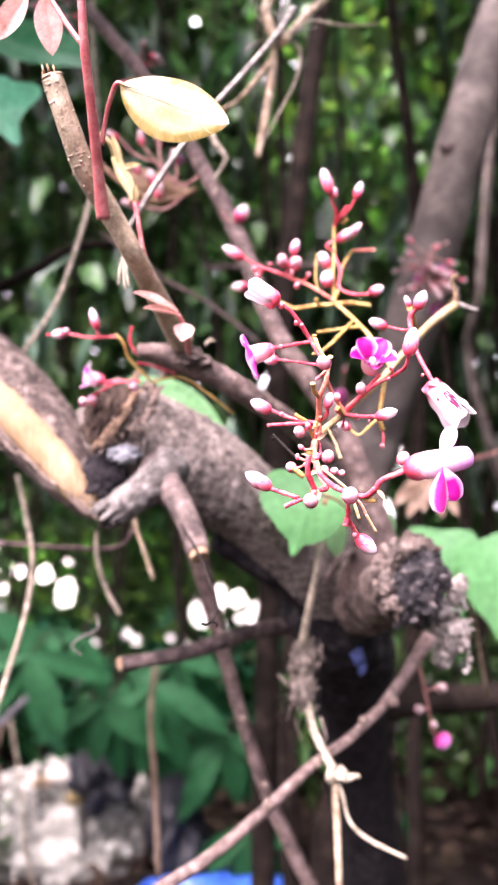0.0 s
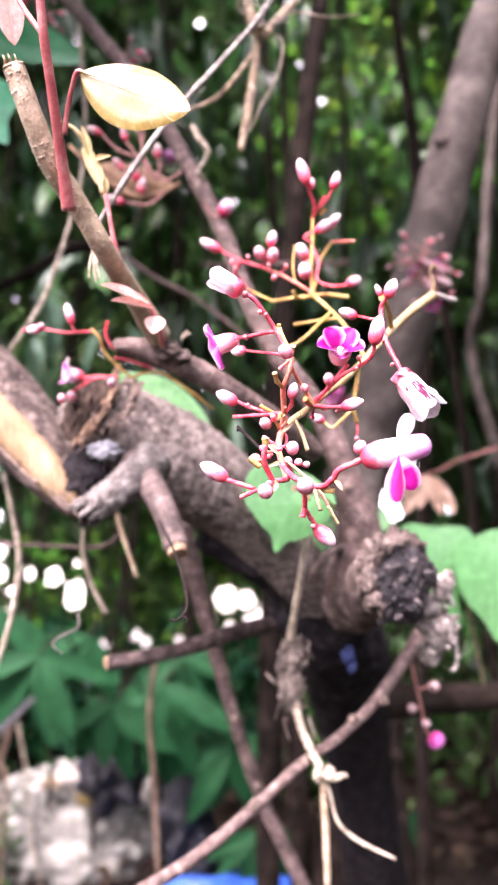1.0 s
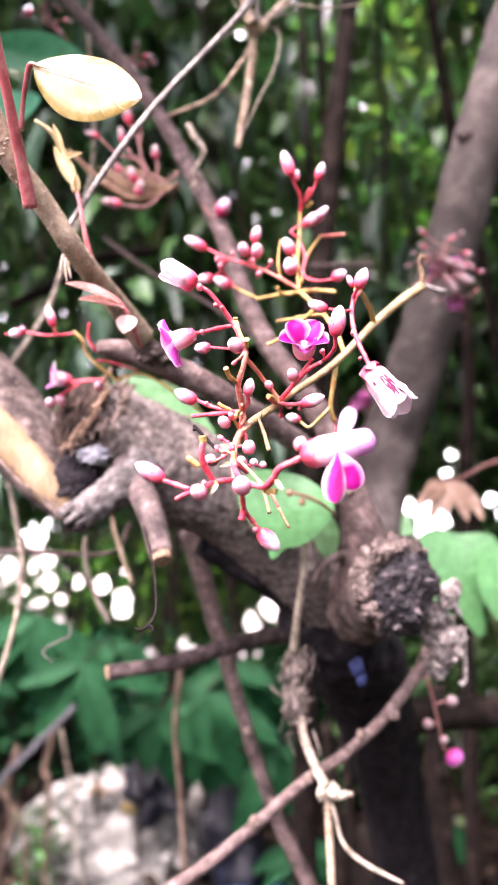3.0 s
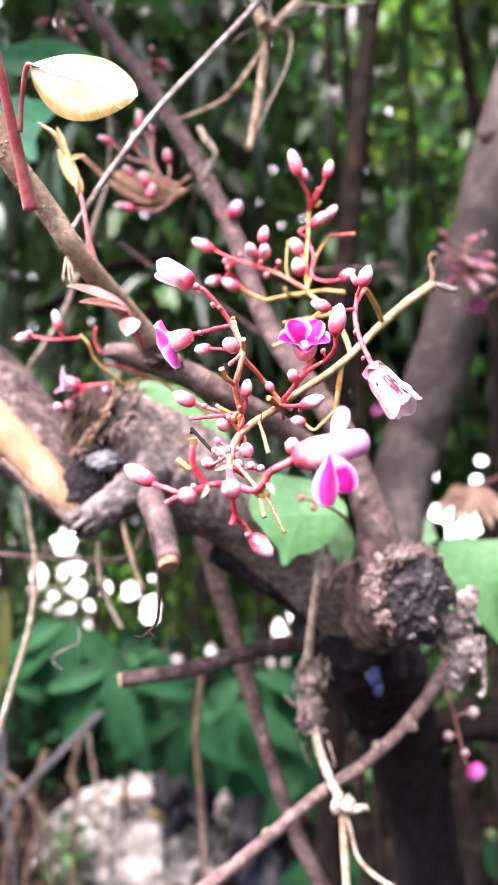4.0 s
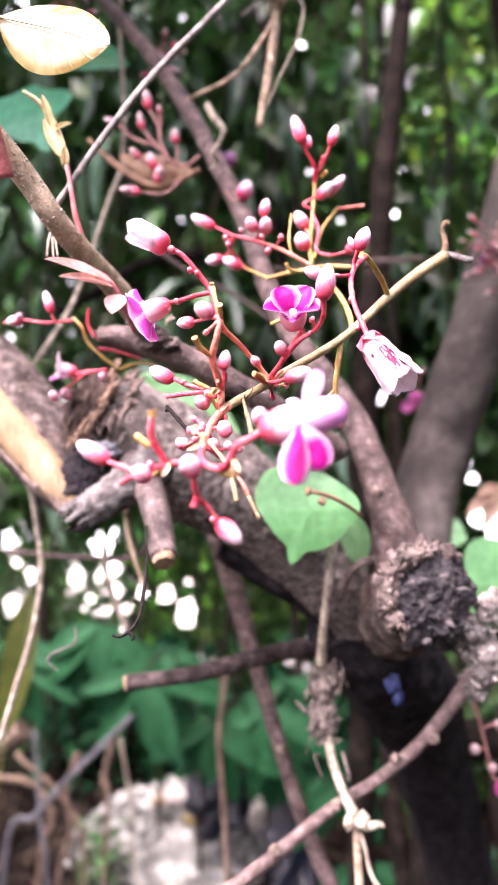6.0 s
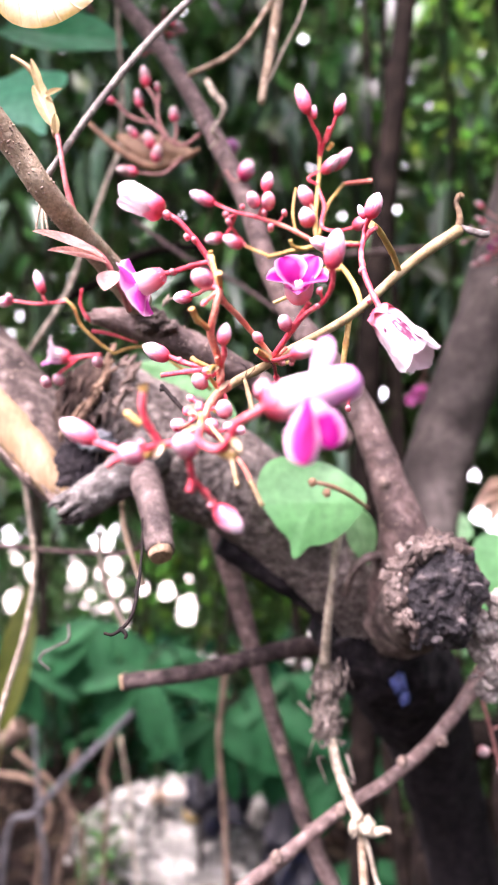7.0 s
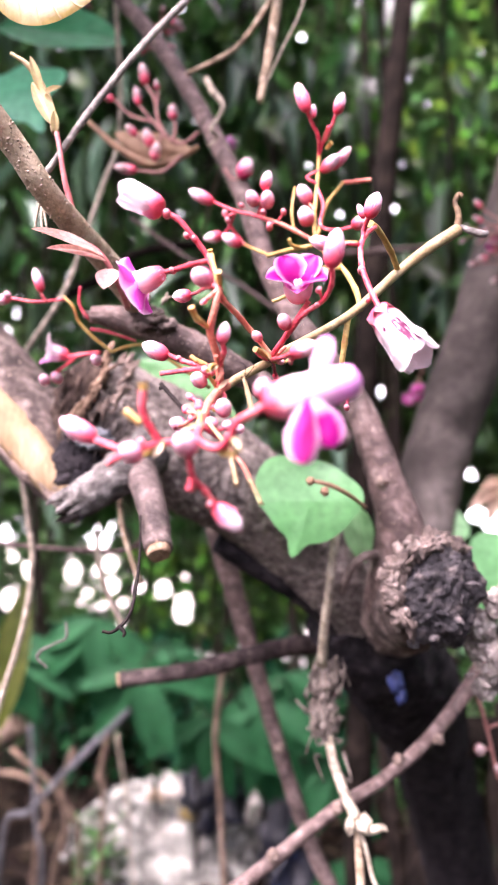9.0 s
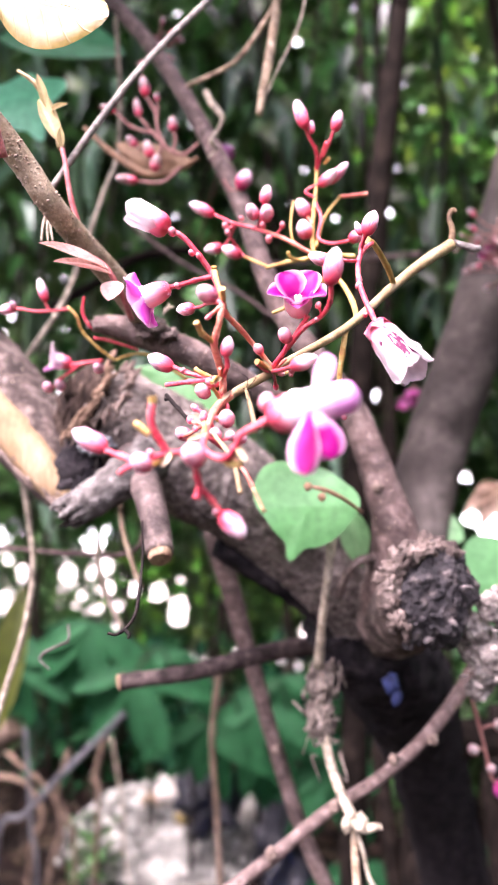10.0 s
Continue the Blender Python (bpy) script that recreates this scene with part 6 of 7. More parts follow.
stem("leafstalk", DRY, pale_leaf, [(-0.1027, 0.2635, 0.8619), (-0.13, 0.27, 0.84), (-0.16, 0.29, 0.80)], [.0008, .0007], seg=7, steps=6)

single_leaf((-0.226, 0.500, 0.560), (-0.213, 0.500, 0.661), (0.3, -1, 0.3), 0.02317, YELLOWGREEN, "yellow-green leaf blade hanging at the side", seed=29.0, belly=0.5, stalk=(-0.35, 0.6, 0.0))

# withered shoot behind the knob
withered = thing("withered_shoot", (0.1026, 0.3600, 0.7270), "withered shoot with drooping pinkish brown leaflets", "shoot")
stem("stalk", DUSKY, withered, [(0.1322, 0.3700, 0.7344), (0.1078, 0.3600, 0.7270), (0.0945, 0.3480, 0.7209), (0.0836, 0.3450, 0.7180)], [.0009, .0008, .0007, .0005], seg=7, steps=6)
for k, (b0, b1, w) in enumerate((((0.0857, 0.3450, 0.7188), (0.0689, 0.3380, 0.7060), 26), ((0.0867, 0.3450, 0.7190), (0.0756, 0.3380, 0.7002), 28), ((0.0874, 0.3450, 0.7190), (0.0832, 0.3380, 0.7026), 22), ((0.0887, 0.3450, 0.7187), (0.0929, 0.3380, 0.7000), 24), ((0.0902, 0.3450, 0.7182), (0.1003, 0.3380, 0.7006), 24), ((0.0836, 0.3450, 0.7180), (0.0742, 0.3380, 0.7147), 20))):
    bm = bmesh.new()
    leaf_into(bm, b0, b1, (0.2 * (k % 3 - 1), -1, 0.5), w * .34 / 1252, 0.5, 0.1, 0.0, 0.06, 10, 6, 0.45, 20.0 + k)
    part("leaflet", bm, WITHER, withered)
spur = thing("bark_spur", (0.0278, 0.2030, 0.6901), "thin curved reddish-brown twig beside the knob", "twig")
stem("bark", BARK, spur, [(0.0318, 0.2080, 0.6899), (0.0275, 0.2030, 0.6897), (0.0241, 0.2030, 0.6863), (0.0218, 0.2080, 0.6807)], [.0014, .0011, .0010, .0012], seg=9, steps=7, rough=0.15, freq=500)
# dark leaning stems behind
for pts, r0, m_, lab in (([(0.075, 0.600, 1.220), (0.064, 0.600, 1.151), (0.051, 0.600, 1.048), (0.038, 0.600, 0.939), (0.026, 0.600, 0.834)], 0.00932, STEM_SHADED, "dark leaning stem in the shade behind the flowers"),
                     ([(0.214, 1.000, 1.576), (0.221, 1.000, 1.427), (0.239, 1.000, 1.256), (0.244, 1.000, 1.108), (0.247, 1.000, 0.923)], .009, STEM_SHADED, "slim dark stem rising through the leaves"),
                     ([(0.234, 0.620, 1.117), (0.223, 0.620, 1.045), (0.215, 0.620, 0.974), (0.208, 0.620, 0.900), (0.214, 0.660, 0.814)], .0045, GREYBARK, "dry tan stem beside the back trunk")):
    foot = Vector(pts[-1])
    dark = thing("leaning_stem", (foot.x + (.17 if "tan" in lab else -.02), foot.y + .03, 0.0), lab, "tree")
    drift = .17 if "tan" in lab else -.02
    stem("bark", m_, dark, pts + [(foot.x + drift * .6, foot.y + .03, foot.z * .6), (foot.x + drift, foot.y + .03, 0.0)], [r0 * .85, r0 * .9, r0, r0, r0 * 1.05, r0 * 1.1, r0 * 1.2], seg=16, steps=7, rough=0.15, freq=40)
    for c in (pts[1], pts[3]):
        node = bmesh.new()
        blob(node, Vector(c) + Vector((0, -r0 * .8, 0)), (r0 * .5, r0 * .4, r0 * .6), 3, 0.5, seed=r0 * 900)
        part("knot", node, m_, dark, "dark knot on the stem")
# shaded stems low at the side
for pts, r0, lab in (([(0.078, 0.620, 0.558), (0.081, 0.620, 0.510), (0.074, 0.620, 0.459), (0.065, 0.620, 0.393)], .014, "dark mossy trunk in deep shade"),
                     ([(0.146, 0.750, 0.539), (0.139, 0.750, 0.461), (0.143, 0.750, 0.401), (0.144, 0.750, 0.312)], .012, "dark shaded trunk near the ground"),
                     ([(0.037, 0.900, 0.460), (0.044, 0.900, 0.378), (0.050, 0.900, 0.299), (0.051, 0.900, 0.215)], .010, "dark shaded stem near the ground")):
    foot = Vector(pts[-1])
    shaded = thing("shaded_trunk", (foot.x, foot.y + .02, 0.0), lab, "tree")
    stem("bark", STEM_SHADED, shaded, pts + [(foot.x - .01, foot.y + .02, 0.0)], [r0 * .7, r0 * .9, r0, r0 * 1.2, r0 * 1.8], seg=20, steps=7, rough=0.2, freq=60)
    for c in (pts[1], pts[2]):
        node = bmesh.new()
        blob(node, Vector(c) + Vector((r0 * .3, -r0 * .8, 0)), (r0 * .5, r0 * .4, r0 * .6), 3, 0.5, seed=r0 * 900)
        part("knot", node, STEM_SHADED, shaded, "dark knot on the trunk")


def fingered_leaf(centre, span, seed, label):
    """A big palmate leaf with drooping fingers."""
    rng = random.Random(seed)
    ob = thing("palmate_leaf", centre, label, "leaf", "palmate leaves below")
    c = Vector(centre)
    n = 7
    for k in range(n):
        a = math.pi * (1.12 + 0.76 * k / (n - 1)) + rng.uniform(-.28, .28)
        d = Vector((math.cos(a), rng.uniform(-.45, .1), math.sin(a) * 0.9 - 0.1))
        reach = span * rng.uniform(.6, 1.1)
        row = np.array([c + d * reach * u for u in (0.25, 0.5, 0.75, 1.0)])
        if not clear_of_openings(row, np.full(4, span * 0.12)).all():
            continue
        bm = bmesh.new()
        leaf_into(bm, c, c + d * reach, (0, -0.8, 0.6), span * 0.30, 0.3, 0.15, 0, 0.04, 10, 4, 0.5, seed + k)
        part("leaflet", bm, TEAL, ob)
    stem("leafstalk", STEM_SHADED, ob, [c, c + Vector((.03, .08, .02)), (c.x + .06, c.y + .18, c.z * .5), (c.x + .05, c.y + .2, 0)], [.002, .004], seg=6, steps=4)


for k, (c, s) in enumerate((((-0.481, 1.300, 0.540), .17), ((-0.324, 1.400, 0.475), .16), ((-0.377, 1.250, 0.465), .14), ((-0.181, 1.400, 0.383), .17), ((-0.257, 1.300, 0.374), .14), ((-0.044, 1.400, 0.284), .15), ((-0.647, 1.300, 0.498), .16), ((-0.155, 1.550, 0.407), .16))):
    fingered_leaf(c, s, 30 + k, "dark green palmate leaf with drooping fingers")
fingered_leaf((0.224, 1.400, 0.157), .12, 60, "shaded green palmate leaf near the ground")
fingered_leaf((0.003, 1.400, 0.119), .11, 61, "shaded green palmate leaf near the ground")

# ---- the flowering spray in front ----
DRIED = mat("dried_hook", [(0.04, 0.024, 0.012), (0.085, 0.055, 0.028), (0.16, 0.11, 0.06)], 500, 0.7, 0.6, 2000, spec=0.2)
spray = thing("flower_spray", (0.0396, 0.1480, 0.7420), "star-fruit flower spray with pink buds and magenta blossoms on red stalks", "flowers", "flower sprays")
stem("main_stalk", TAN, spray, [(0.0448, 0.1495, 0.7457), (0.0398, 0.1470, 0.7418), (0.0346, 0.1435, 0.7367), (0.0279, 0.1380, 0.7290), (0.0233, 0.1320, 0.7242), (0.0191, 0.1270, 0.7205), (0.0159, 0.1235, 0.7174), (0.0130, 0.1205, 0.7150), (0.0114, 0.1180, 0.7132)], [.00105, .00096, .00082, .00072, .00064, .0006, .0006, .00062, .0005], seg=12, steps=6, rough=0.06, freq=900, label="tan yellowish main stalk")
stem("main_stalk", ORANGE, spray, [(0.0118, 0.1185, 0.7136), (0.0109, 0.1165, 0.7122), (0.0104, 0.1130, 0.7098), (0.0107, 0.1090, 0.7071), (0.0114, 0.1040, 0.7042)], [.0006, .00056, .0005, .00046, .00044], seg=12, steps=7, rough=0.16, freq=1200, nodes=0.2, label="reddish lower end of the stalk")
stem("dried_tip", DRIED, spray, [(0.0444, 0.1495, 0.7448), (0.0451, 0.1500, 0.7483), (0.0447, 0.1510, 0.7513), (0.0454, 0.1515, 0.7529), (0.0460, 0.1515, 0.7524)], [.0007, .00055, .00045, .0005, .0004], seg=7, steps=5, rough=0.25, freq=1500, label="dry brown hooked tip")
stem("dried_tip", GREYWOOD, spray, [(0.0450, 0.1495, 0.7464), (0.0467, 0.1492, 0.7453), (0.0490, 0.1490, 0.7444), (0.0494, 0.1490, 0.7450)], [.0003, .0006, .0006, .0002], seg=7, steps=4)


def stalk(material, pts, r0, r1, sp=None, label="", **kw):
    return stem("side_stalk", material, sp or spray, pts, [r0 * 0.78, r1 * 0.78], label, seg=10, steps=7, rough=0.16, freq=1500, nodes=0.22, **kw)


stalk(RED, [(0.0166, 0.1238, 0.7183), (0.0192, 0.1210, 0.7206), (0.0211, 0.1195, 0.7228), (0.0223, 0.1185, 0.7241)], .0005, .00042)
stalk(RED, [(0.0193, 0.1210, 0.7206), (0.0217, 0.1185, 0.7225), (0.0242, 0.1170, 0.7236), (0.0255, 0.1135, 0.7243), (0.0257, 0.1115, 0.7260)], .00042, .0004)
stalk(ORANGE, [(0.0169, 0.1238, 0.7184), (0.0151, 0.1220, 0.7206), (0.0134, 0.1180, 0.7224), (0.0123, 0.1130, 0.7231), (0.0124, 0.1105, 0.7236)], .00045, .0005)
stalk(ORANGE, [(0.0111, 0.1173, 0.7128), (0.0114, 0.1155, 0.7156), (0.0113, 0.1130, 0.7173), (0.0112, 0.1113, 0.7188), (0.0121, 0.1100, 0.7212), (0.0125, 0.1100, 0.7234)], .00065, .0005)
stalk(RED, [(0.0125, 0.1100, 0.7234), (0.0112, 0.1130, 0.7268), (0.0103, 0.1145, 0.7288), (0.0086, 0.1135, 0.7313), (0.0067, 0.1125, 0.7335), (0.0049, 0.1120, 0.7345)], .0005, .00042)
stalk(RED, [(0.0103, 0.1145, 0.7288), (0.0078, 0.1145, 0.7284), (0.0052, 0.1150, 0.7280), (0.0037, 0.1152, 0.7279)], .00042, .0004)
stalk(RED, [(0.0124, 0.1100, 0.7236), (0.0102, 0.1130, 0.7247), (0.0073, 0.1200, 0.7267), (0.0050, 0.1250, 0.7282)], .0003, .0003)
stalk(RED, [(0.0125, 0.1120, 0.7177), (0.0125, 0.1130, 0.7164), (0.0115, 0.1155, 0.7155)], .0004, .0004)
stalk(RED, [(0.0035, 0.1190, 0.7182), (0.0060, 0.1180, 0.7169), (0.0089, 0.1170, 0.7159), (0.0112, 0.1157, 0.7155)], .0004, .00045)
stalk(RED, [(0.0031, 0.1180, 0.7153), (0.0066, 0.1170, 0.7154), (0.0111, 0.1157, 0.7155)], .00042, .0004)
stalk(RED, [(0.0113, 0.1157, 0.7155), (0.0104, 0.1165, 0.7147), (0.0091, 0.1170, 0.7144)], .0003, .0003)
stalk(RED, [(0.0208, 0.1135, 0.7162), (0.0189, 0.1180, 0.7168), (0.0168, 0.1235, 0.7180)], .0004, .0004)
stalk(OLIVE, [(0.0267, 0.1365, 0.7274), (0.0261, 0.1365, 0.7234), (0.0256, 0.1370, 0.7196), (0.0263, 0.1380, 0.7170)], .0006, .0005)
stalk(OLIVE, [(0.0257, 0.1370, 0.7196), (0.0233, 0.1375, 0.7173), (0.0215, 0.1380, 0.7160), (0.0198, 0.1385, 0.7173)], .0004, .0003)
stalk(OLIVE, [(0.0346, 0.1435, 0.7367), (0.0333, 0.1390, 0.7384), (0.0314, 0.1330, 0.7394), (0.0303, 0.1300, 0.7391)], .0006, .0006)
stalk(RED, [(0.0309, 0.1310, 0.7390), (0.0296, 0.1270, 0.7362), (0.0289, 0.1230, 0.7327), (0.0290, 0.1215, 0.7299), (0.0295, 0.1200, 0.7273), (0.0304, 0.1185, 0.7244), (0.0312, 0.1180, 0.7225)], .0005, .00045)
stalk(RED, [(0.0301, 0.1232, 0.7372), (0.0294, 0.1250, 0.7361), (0.0292, 0.1250, 0.7347)], .0004, .0004)
stalk(RED, [(0.0289, 0.1235, 0.7333), (0.0270, 0.1210, 0.7325), (0.0253, 0.1260, 0.7345)], .00035, .0003)
stalk(RED, [(0.0107, 0.1080, 0.7066), (0.0124, 0.1015, 0.7042), (0.0154, 0.0970, 0.7028), (0.0169, 0.0955, 0.7036), (0.0178, 0.0945, 0.7049), (0.0200, 0.0935, 0.7058), (0.0212, 0.0930, 0.7066)], .0005, .0005)
stalk(RED, [(0.0113, 0.1040, 0.7042), (0.0107, 0.1000, 0.7039), (0.0093, 0.0985, 0.7036), (0.0086, 0.0960, 0.7029), (0.0081, 0.0940, 0.7022)], .0005, .0004)
stalk(RED, [(0.0093, 0.0985, 0.7036), (0.0084, 0.0975, 0.7052), (0.0080, 0.0965, 0.7067), (0.0082, 0.0960, 0.7084)], .0005, .0005)
stalk(RED, [(0.0028, 0.0970, 0.7039), (0.0048, 0.0965, 0.7032), (0.0067, 0.0955, 0.7025)], .0004, .0004)
stalk(RED, [(0.0049, 0.0960, 0.7014), (0.0060, 0.0955, 0.7019), (0.0071, 0.0950, 0.7023)], .00045, .0003)
stalk(RED, [(0.0132, 0.0945, 0.7020), (0.0133, 0.0950, 0.7008), (0.0134, 0.0960, 0.6998), (0.0142, 0.0975, 0.6986), (0.0152, 0.0985, 0.6971)], .0004, .0004)
stalk(RED, [(0.0134, 0.0957, 0.7003), (0.0130, 0.0960, 0.6988)], .0004, .0005)
stalk(OLIVE, [(0.0083, 0.0960, 0.7085), (0.0082, 0.0958, 0.7092)], .0006, .0006, label="pale yellow stalk end")
stalk(OLIVE, [(0.0075, 0.0975, 0.7055), (0.0064, 0.0972, 0.7064), (0.0060, 0.0972, 0.7067)], .0005, .0005)
stalk(OLIVE, [(0.0095, 0.0985, 0.7035), (0.0089, 0.0980, 0.7029), (0.0079, 0.0975, 0.7025)], .0006, .0005)
stalk(OLIVE, [(0.0171, 0.0955, 0.7037), (0.0159, 0.0970, 0.7025), (0.0173, 0.0965, 0.7022)], .0006, .0005)
stalk(TAN, [(0.0108, 0.1105, 0.7080), (0.0146, 0.1050, 0.7040), (0.0156, 0.1040, 0.7014), (0.0160, 0.1035, 0.6997)], .0003, .00035)
stalk(ORANGE, [(0.0146, 0.1050, 0.7042), (0.0164, 0.1045, 0.7020), (0.0172, 0.1045, 0.7004)], .0002, .0003)
stalk(TAN, [(0.0172, 0.1045, 0.7004), (0.0186, 0.1040, 0.6977)], .0003, .00028)
stalk(OLIVE, [(0.0126, 0.1100, 0.7236), (0.0108, 0.1130, 0.7287), (0.0107, 0.1128, 0.7295)], .0004, .00045)
stalk(OLIVE, [(0.0126, 0.1100, 0.7240), (0.0127, 0.1085, 0.7249)], .0004, .00045)
stalk(OLIVE, [(0.0111, 0.1112, 0.7190), (0.0102, 0.1090, 0.7195), (0.0098, 0.1075, 0.7205)], .00045, .0005)
stalk(OLIVE, [(0.0096, 0.1165, 0.7158), (0.0083, 0.1160, 0.7164), (0.0076, 0.1160, 0.7169)], .0004, .00045)
stalk(OLIVE, [(0.0168, 0.1235, 0.7180), (0.0156, 0.1210, 0.7185), (0.0152, 0.1200, 0.7186)], .0004, .0005)
stalk(ORANGE, [(0.0104, 0.1125, 0.7095), (0.0091, 0.1120, 0.7089), (0.0080, 0.1130, 0.7094)], .00028, .0003)
stalk(ORANGE, [(0.0095, 0.1120, 0.7086), (0.0080, 0.1125, 0.7078), (0.0068, 0.1130, 0.7075)], .00028, .0003)
stalk(TAN, [(0.0136, 0.1203, 0.7149), (0.0145, 0.1185, 0.7124), (0.0153, 0.1175, 0.7095)], .0003, .0005)
stalk(BLACK, [(0.0077, 0.1135, 0.7094), (0.0058, 0.1145, 0.7114), (0.0039, 0.1155, 0.7134)], .00034, .00036, label="blackened dead stalk")
stalk(BLACK, [(0.0045, 0.1152, 0.7128), (0.0038, 0.1153, 0.7128)], .0003, .0003)
for a, b in (((0.0140, 0.1190, 0.7149), (0.0137, 0.1170, 0.7162)), ((0.0166, 0.1220, 0.7176), (0.0171, 0.1210, 0.7151)), ((0.0141, 0.1190, 0.7147), (0.0155, 0.1170, 0.7158)), ((0.0135, 0.1190, 0.7147), (0.0148, 0.1180, 0.7131))):
    stalk(BLACK, [a, Vector(a).lerp(Vector(b), .5) + Vector((.0004, 0, .0003)), b], .00006, .00004)

rng = random.Random(77)
for k in range(22):
    hub = Vector(rng.choice([(0.0114, 0.1155, 0.7155), (0.0112, 0.1175, 0.7128), (0.0104, 0.1125, 0.7095), (0.0106, 0.1085, 0.7069), (0.0168, 0.1235, 0.7180), (0.0125, 0.1100, 0.7234)]))
    d = Vector((rng.gauss(0, 1), rng.gauss(-.3, .6), rng.gauss(.1, .8))).normalized() * rng.uniform(.0014, .0034)
    stalk(rng.choice([RED, RED, ORANGE, OLIVE]), [hub, hub + d * .5 + Vector((rng.gauss(0, .0002), 0, rng.gauss(0, .0002))), hub + d], .0004, .0003)
    if k % 3 == 0:
        round_bud(spray, hub + d * 1.15, rng.uniform(.0007, .0012), d, mesh=BUD_TINY_MESH)

# buds of the front spray
bud(spray, (0.0300, 0.1232, 0.7369), (0.0314, 0.1225, 0.7401), 0.00255)
bud(spray, (0.0294, 0.1260, 0.7382), (0.0286, 0.1260, 0.7403), 0.00122)
bud(spray, (0.0256, 0.1115, 0.7257), (0.0265, 0.1108, 0.7302), 0.00279, label="large pink bud about to open")
bud(spray, (0.0250, 0.1260, 0.7344), (0.0218, 0.1255, 0.7355), 0.00227)
round_bud(spray, (0.0114, 0.1060, 0.7234), 0.00243, (-.5, -1, .15))
bud(spray, (0.0052, 0.1250, 0.7282), (0.0025, 0.1245, 0.7279), 0.00217)
bud(spray, (0.0124, 0.1120, 0.7173), (0.0131, 0.1115, 0.7198), 0.00191)
round_bud(spray, (0.0191, 0.1190, 0.7218), 0.00205, (-.2, -1, .5))
round_bud(spray, (0.0152, 0.1210, 0.7206), 0.00159, (-.3, -1, .3))
bud(spray, (0.0205, 0.1135, 0.7160), (0.0239, 0.1125, 0.7170), 0.00223)
bud(spray, (0.0200, 0.1385, 0.7174), (0.0174, 0.1380, 0.7181), 0.00204)
bud(spray, (0.0037, 0.1190, 0.7178), (0.0003, 0.1185, 0.7196), 0.00262)
round_bud(spray, (0.0084, 0.1170, 0.7141), 0.00217, (-.3, -1, .3))
round_bud(spray, (0.0126, 0.1125, 0.7096), 0.00230, (.1, -1, .4))
round_bud(spray, (0.0117, 0.1100, 0.7073), 0.00164, (-.2, -1, .2))
round_bud(spray, (0.0134, 0.1110, 0.7072), 0.00136, (.4, -1, .1))
round_bud(spray, (0.0068, 0.1135, 0.7079), 0.00201, (-.5, -1, .2))
round_bud(spray, (0.0147, 0.1120, 0.7069), 0.00122, (.4, -1, .2))
round_bud(spray, (0.0204, 0.0932, 0.7077), 0.00184, (.2, -1, .5))
round_bud(spray, (0.0133, 0.0932, 0.7028), 0.00257, (-.1, -1, .25))
round_bud(spray, (0.0081, 0.0932, 0.7021), 0.00220, (-.25, -1, .2))
bud(spray, (0.0030, 0.0972, 0.7039), (-0.0005, 0.0965, 0.7060), 0.00244, label="plump bud, deep pink below and white at the tip")
bud(spray, (0.0149, 0.0985, 0.6974), (0.0175, 0.0985, 0.6950), 0.00249)
for c, w in (((0.0053, 0.1120, 0.7342), 17), ((0.0077, 0.1128, 0.7315), 11), ((0.0086, 0.1128, 0.7311), 9), ((0.0053, 0.1150, 0.7280), 12), ((0.0055, 0.1180, 0.7172), 11), ((0.0290, 0.1210, 0.7288), 14), ((0.0238, 0.1160, 0.7247), 11), ((0.0235, 0.1170, 0.7231), 9), ((0.0203, 0.1160, 0.7162), 11), ((0.0086, 0.0945, 0.7032), 13), ((0.0146, 0.0980, 0.6975), 14), ((0.0201, 0.1170, 0.7159), 8), ((0.0298, 0.1195, 0.7242), 8), ((0.0262, 0.1380, 0.7138), 10)):
    round_bud(spray, c, w * (c[1] - .0165) / 1252, (random.uniform(-.5, .5), -1, random.uniform(0, .6)), mesh=BUD_TINY_MESH)

for c, w in (((0.0078, 0.1130, 0.7096), 12), ((0.0066, 0.1130, 0.7077), 11), ((0.0089, 0.1115, 0.7082), 9)):
    round_bud(spray, c, w * (c[1] - .0165) / 1252, (-.3, .3, .9), mesh=BUD_TINY_MESH)

# thin stalks of the smallest buds
for pts in ([(0.0109, 0.1092, 0.7069), (0.0122, 0.1103, 0.7066), (0.0134, 0.1112, 0.7068), (0.0147, 0.1122, 0.7066)],
            [(0.0242, 0.1170, 0.7236), (0.0240, 0.1163, 0.7242), (0.0238, 0.1160, 0.7247)],
            [(0.0263, 0.1380, 0.7172), (0.0264, 0.1381, 0.7155), (0.0262, 0.1380, 0.7140)]):
    stalk(RED, pts, .00026, .00024)

# dry bracts where the stalks meet
for k, (c, dx, dz) in enumerate((((0.0105, 0.1120, 0.7096), -.0022, .0004), ((0.0107, 0.1085, 0.7070), -.0020, -.0006), ((0.0112, 0.1160, 0.7126), .0016, .0012), ((0.0169, 0.1225, 0.7178), -.0012, .0016), ((0.0103, 0.1105, 0.7084), -.0016, .0014), ((0.0116, 0.1145, 0.7153), -.0014, -.0010), ((0.0098, 0.0975, 0.7034), -.0008, -.0014), ((0.0172, 0.0950, 0.7036), .0010, -.0014))):
    bm = bmesh.new()
    leaf_into(bm, c, Vector(c) + Vector((dx, -.0006, dz)), (0.2, -1, 0.4), .0007, 0.5, 0.1, 0.0, 0.08, 8, 4, 0.4, 5.0 + k)
    part("bract", bm, TAN if k % 2 else DRY, spray, "dry curled bract")

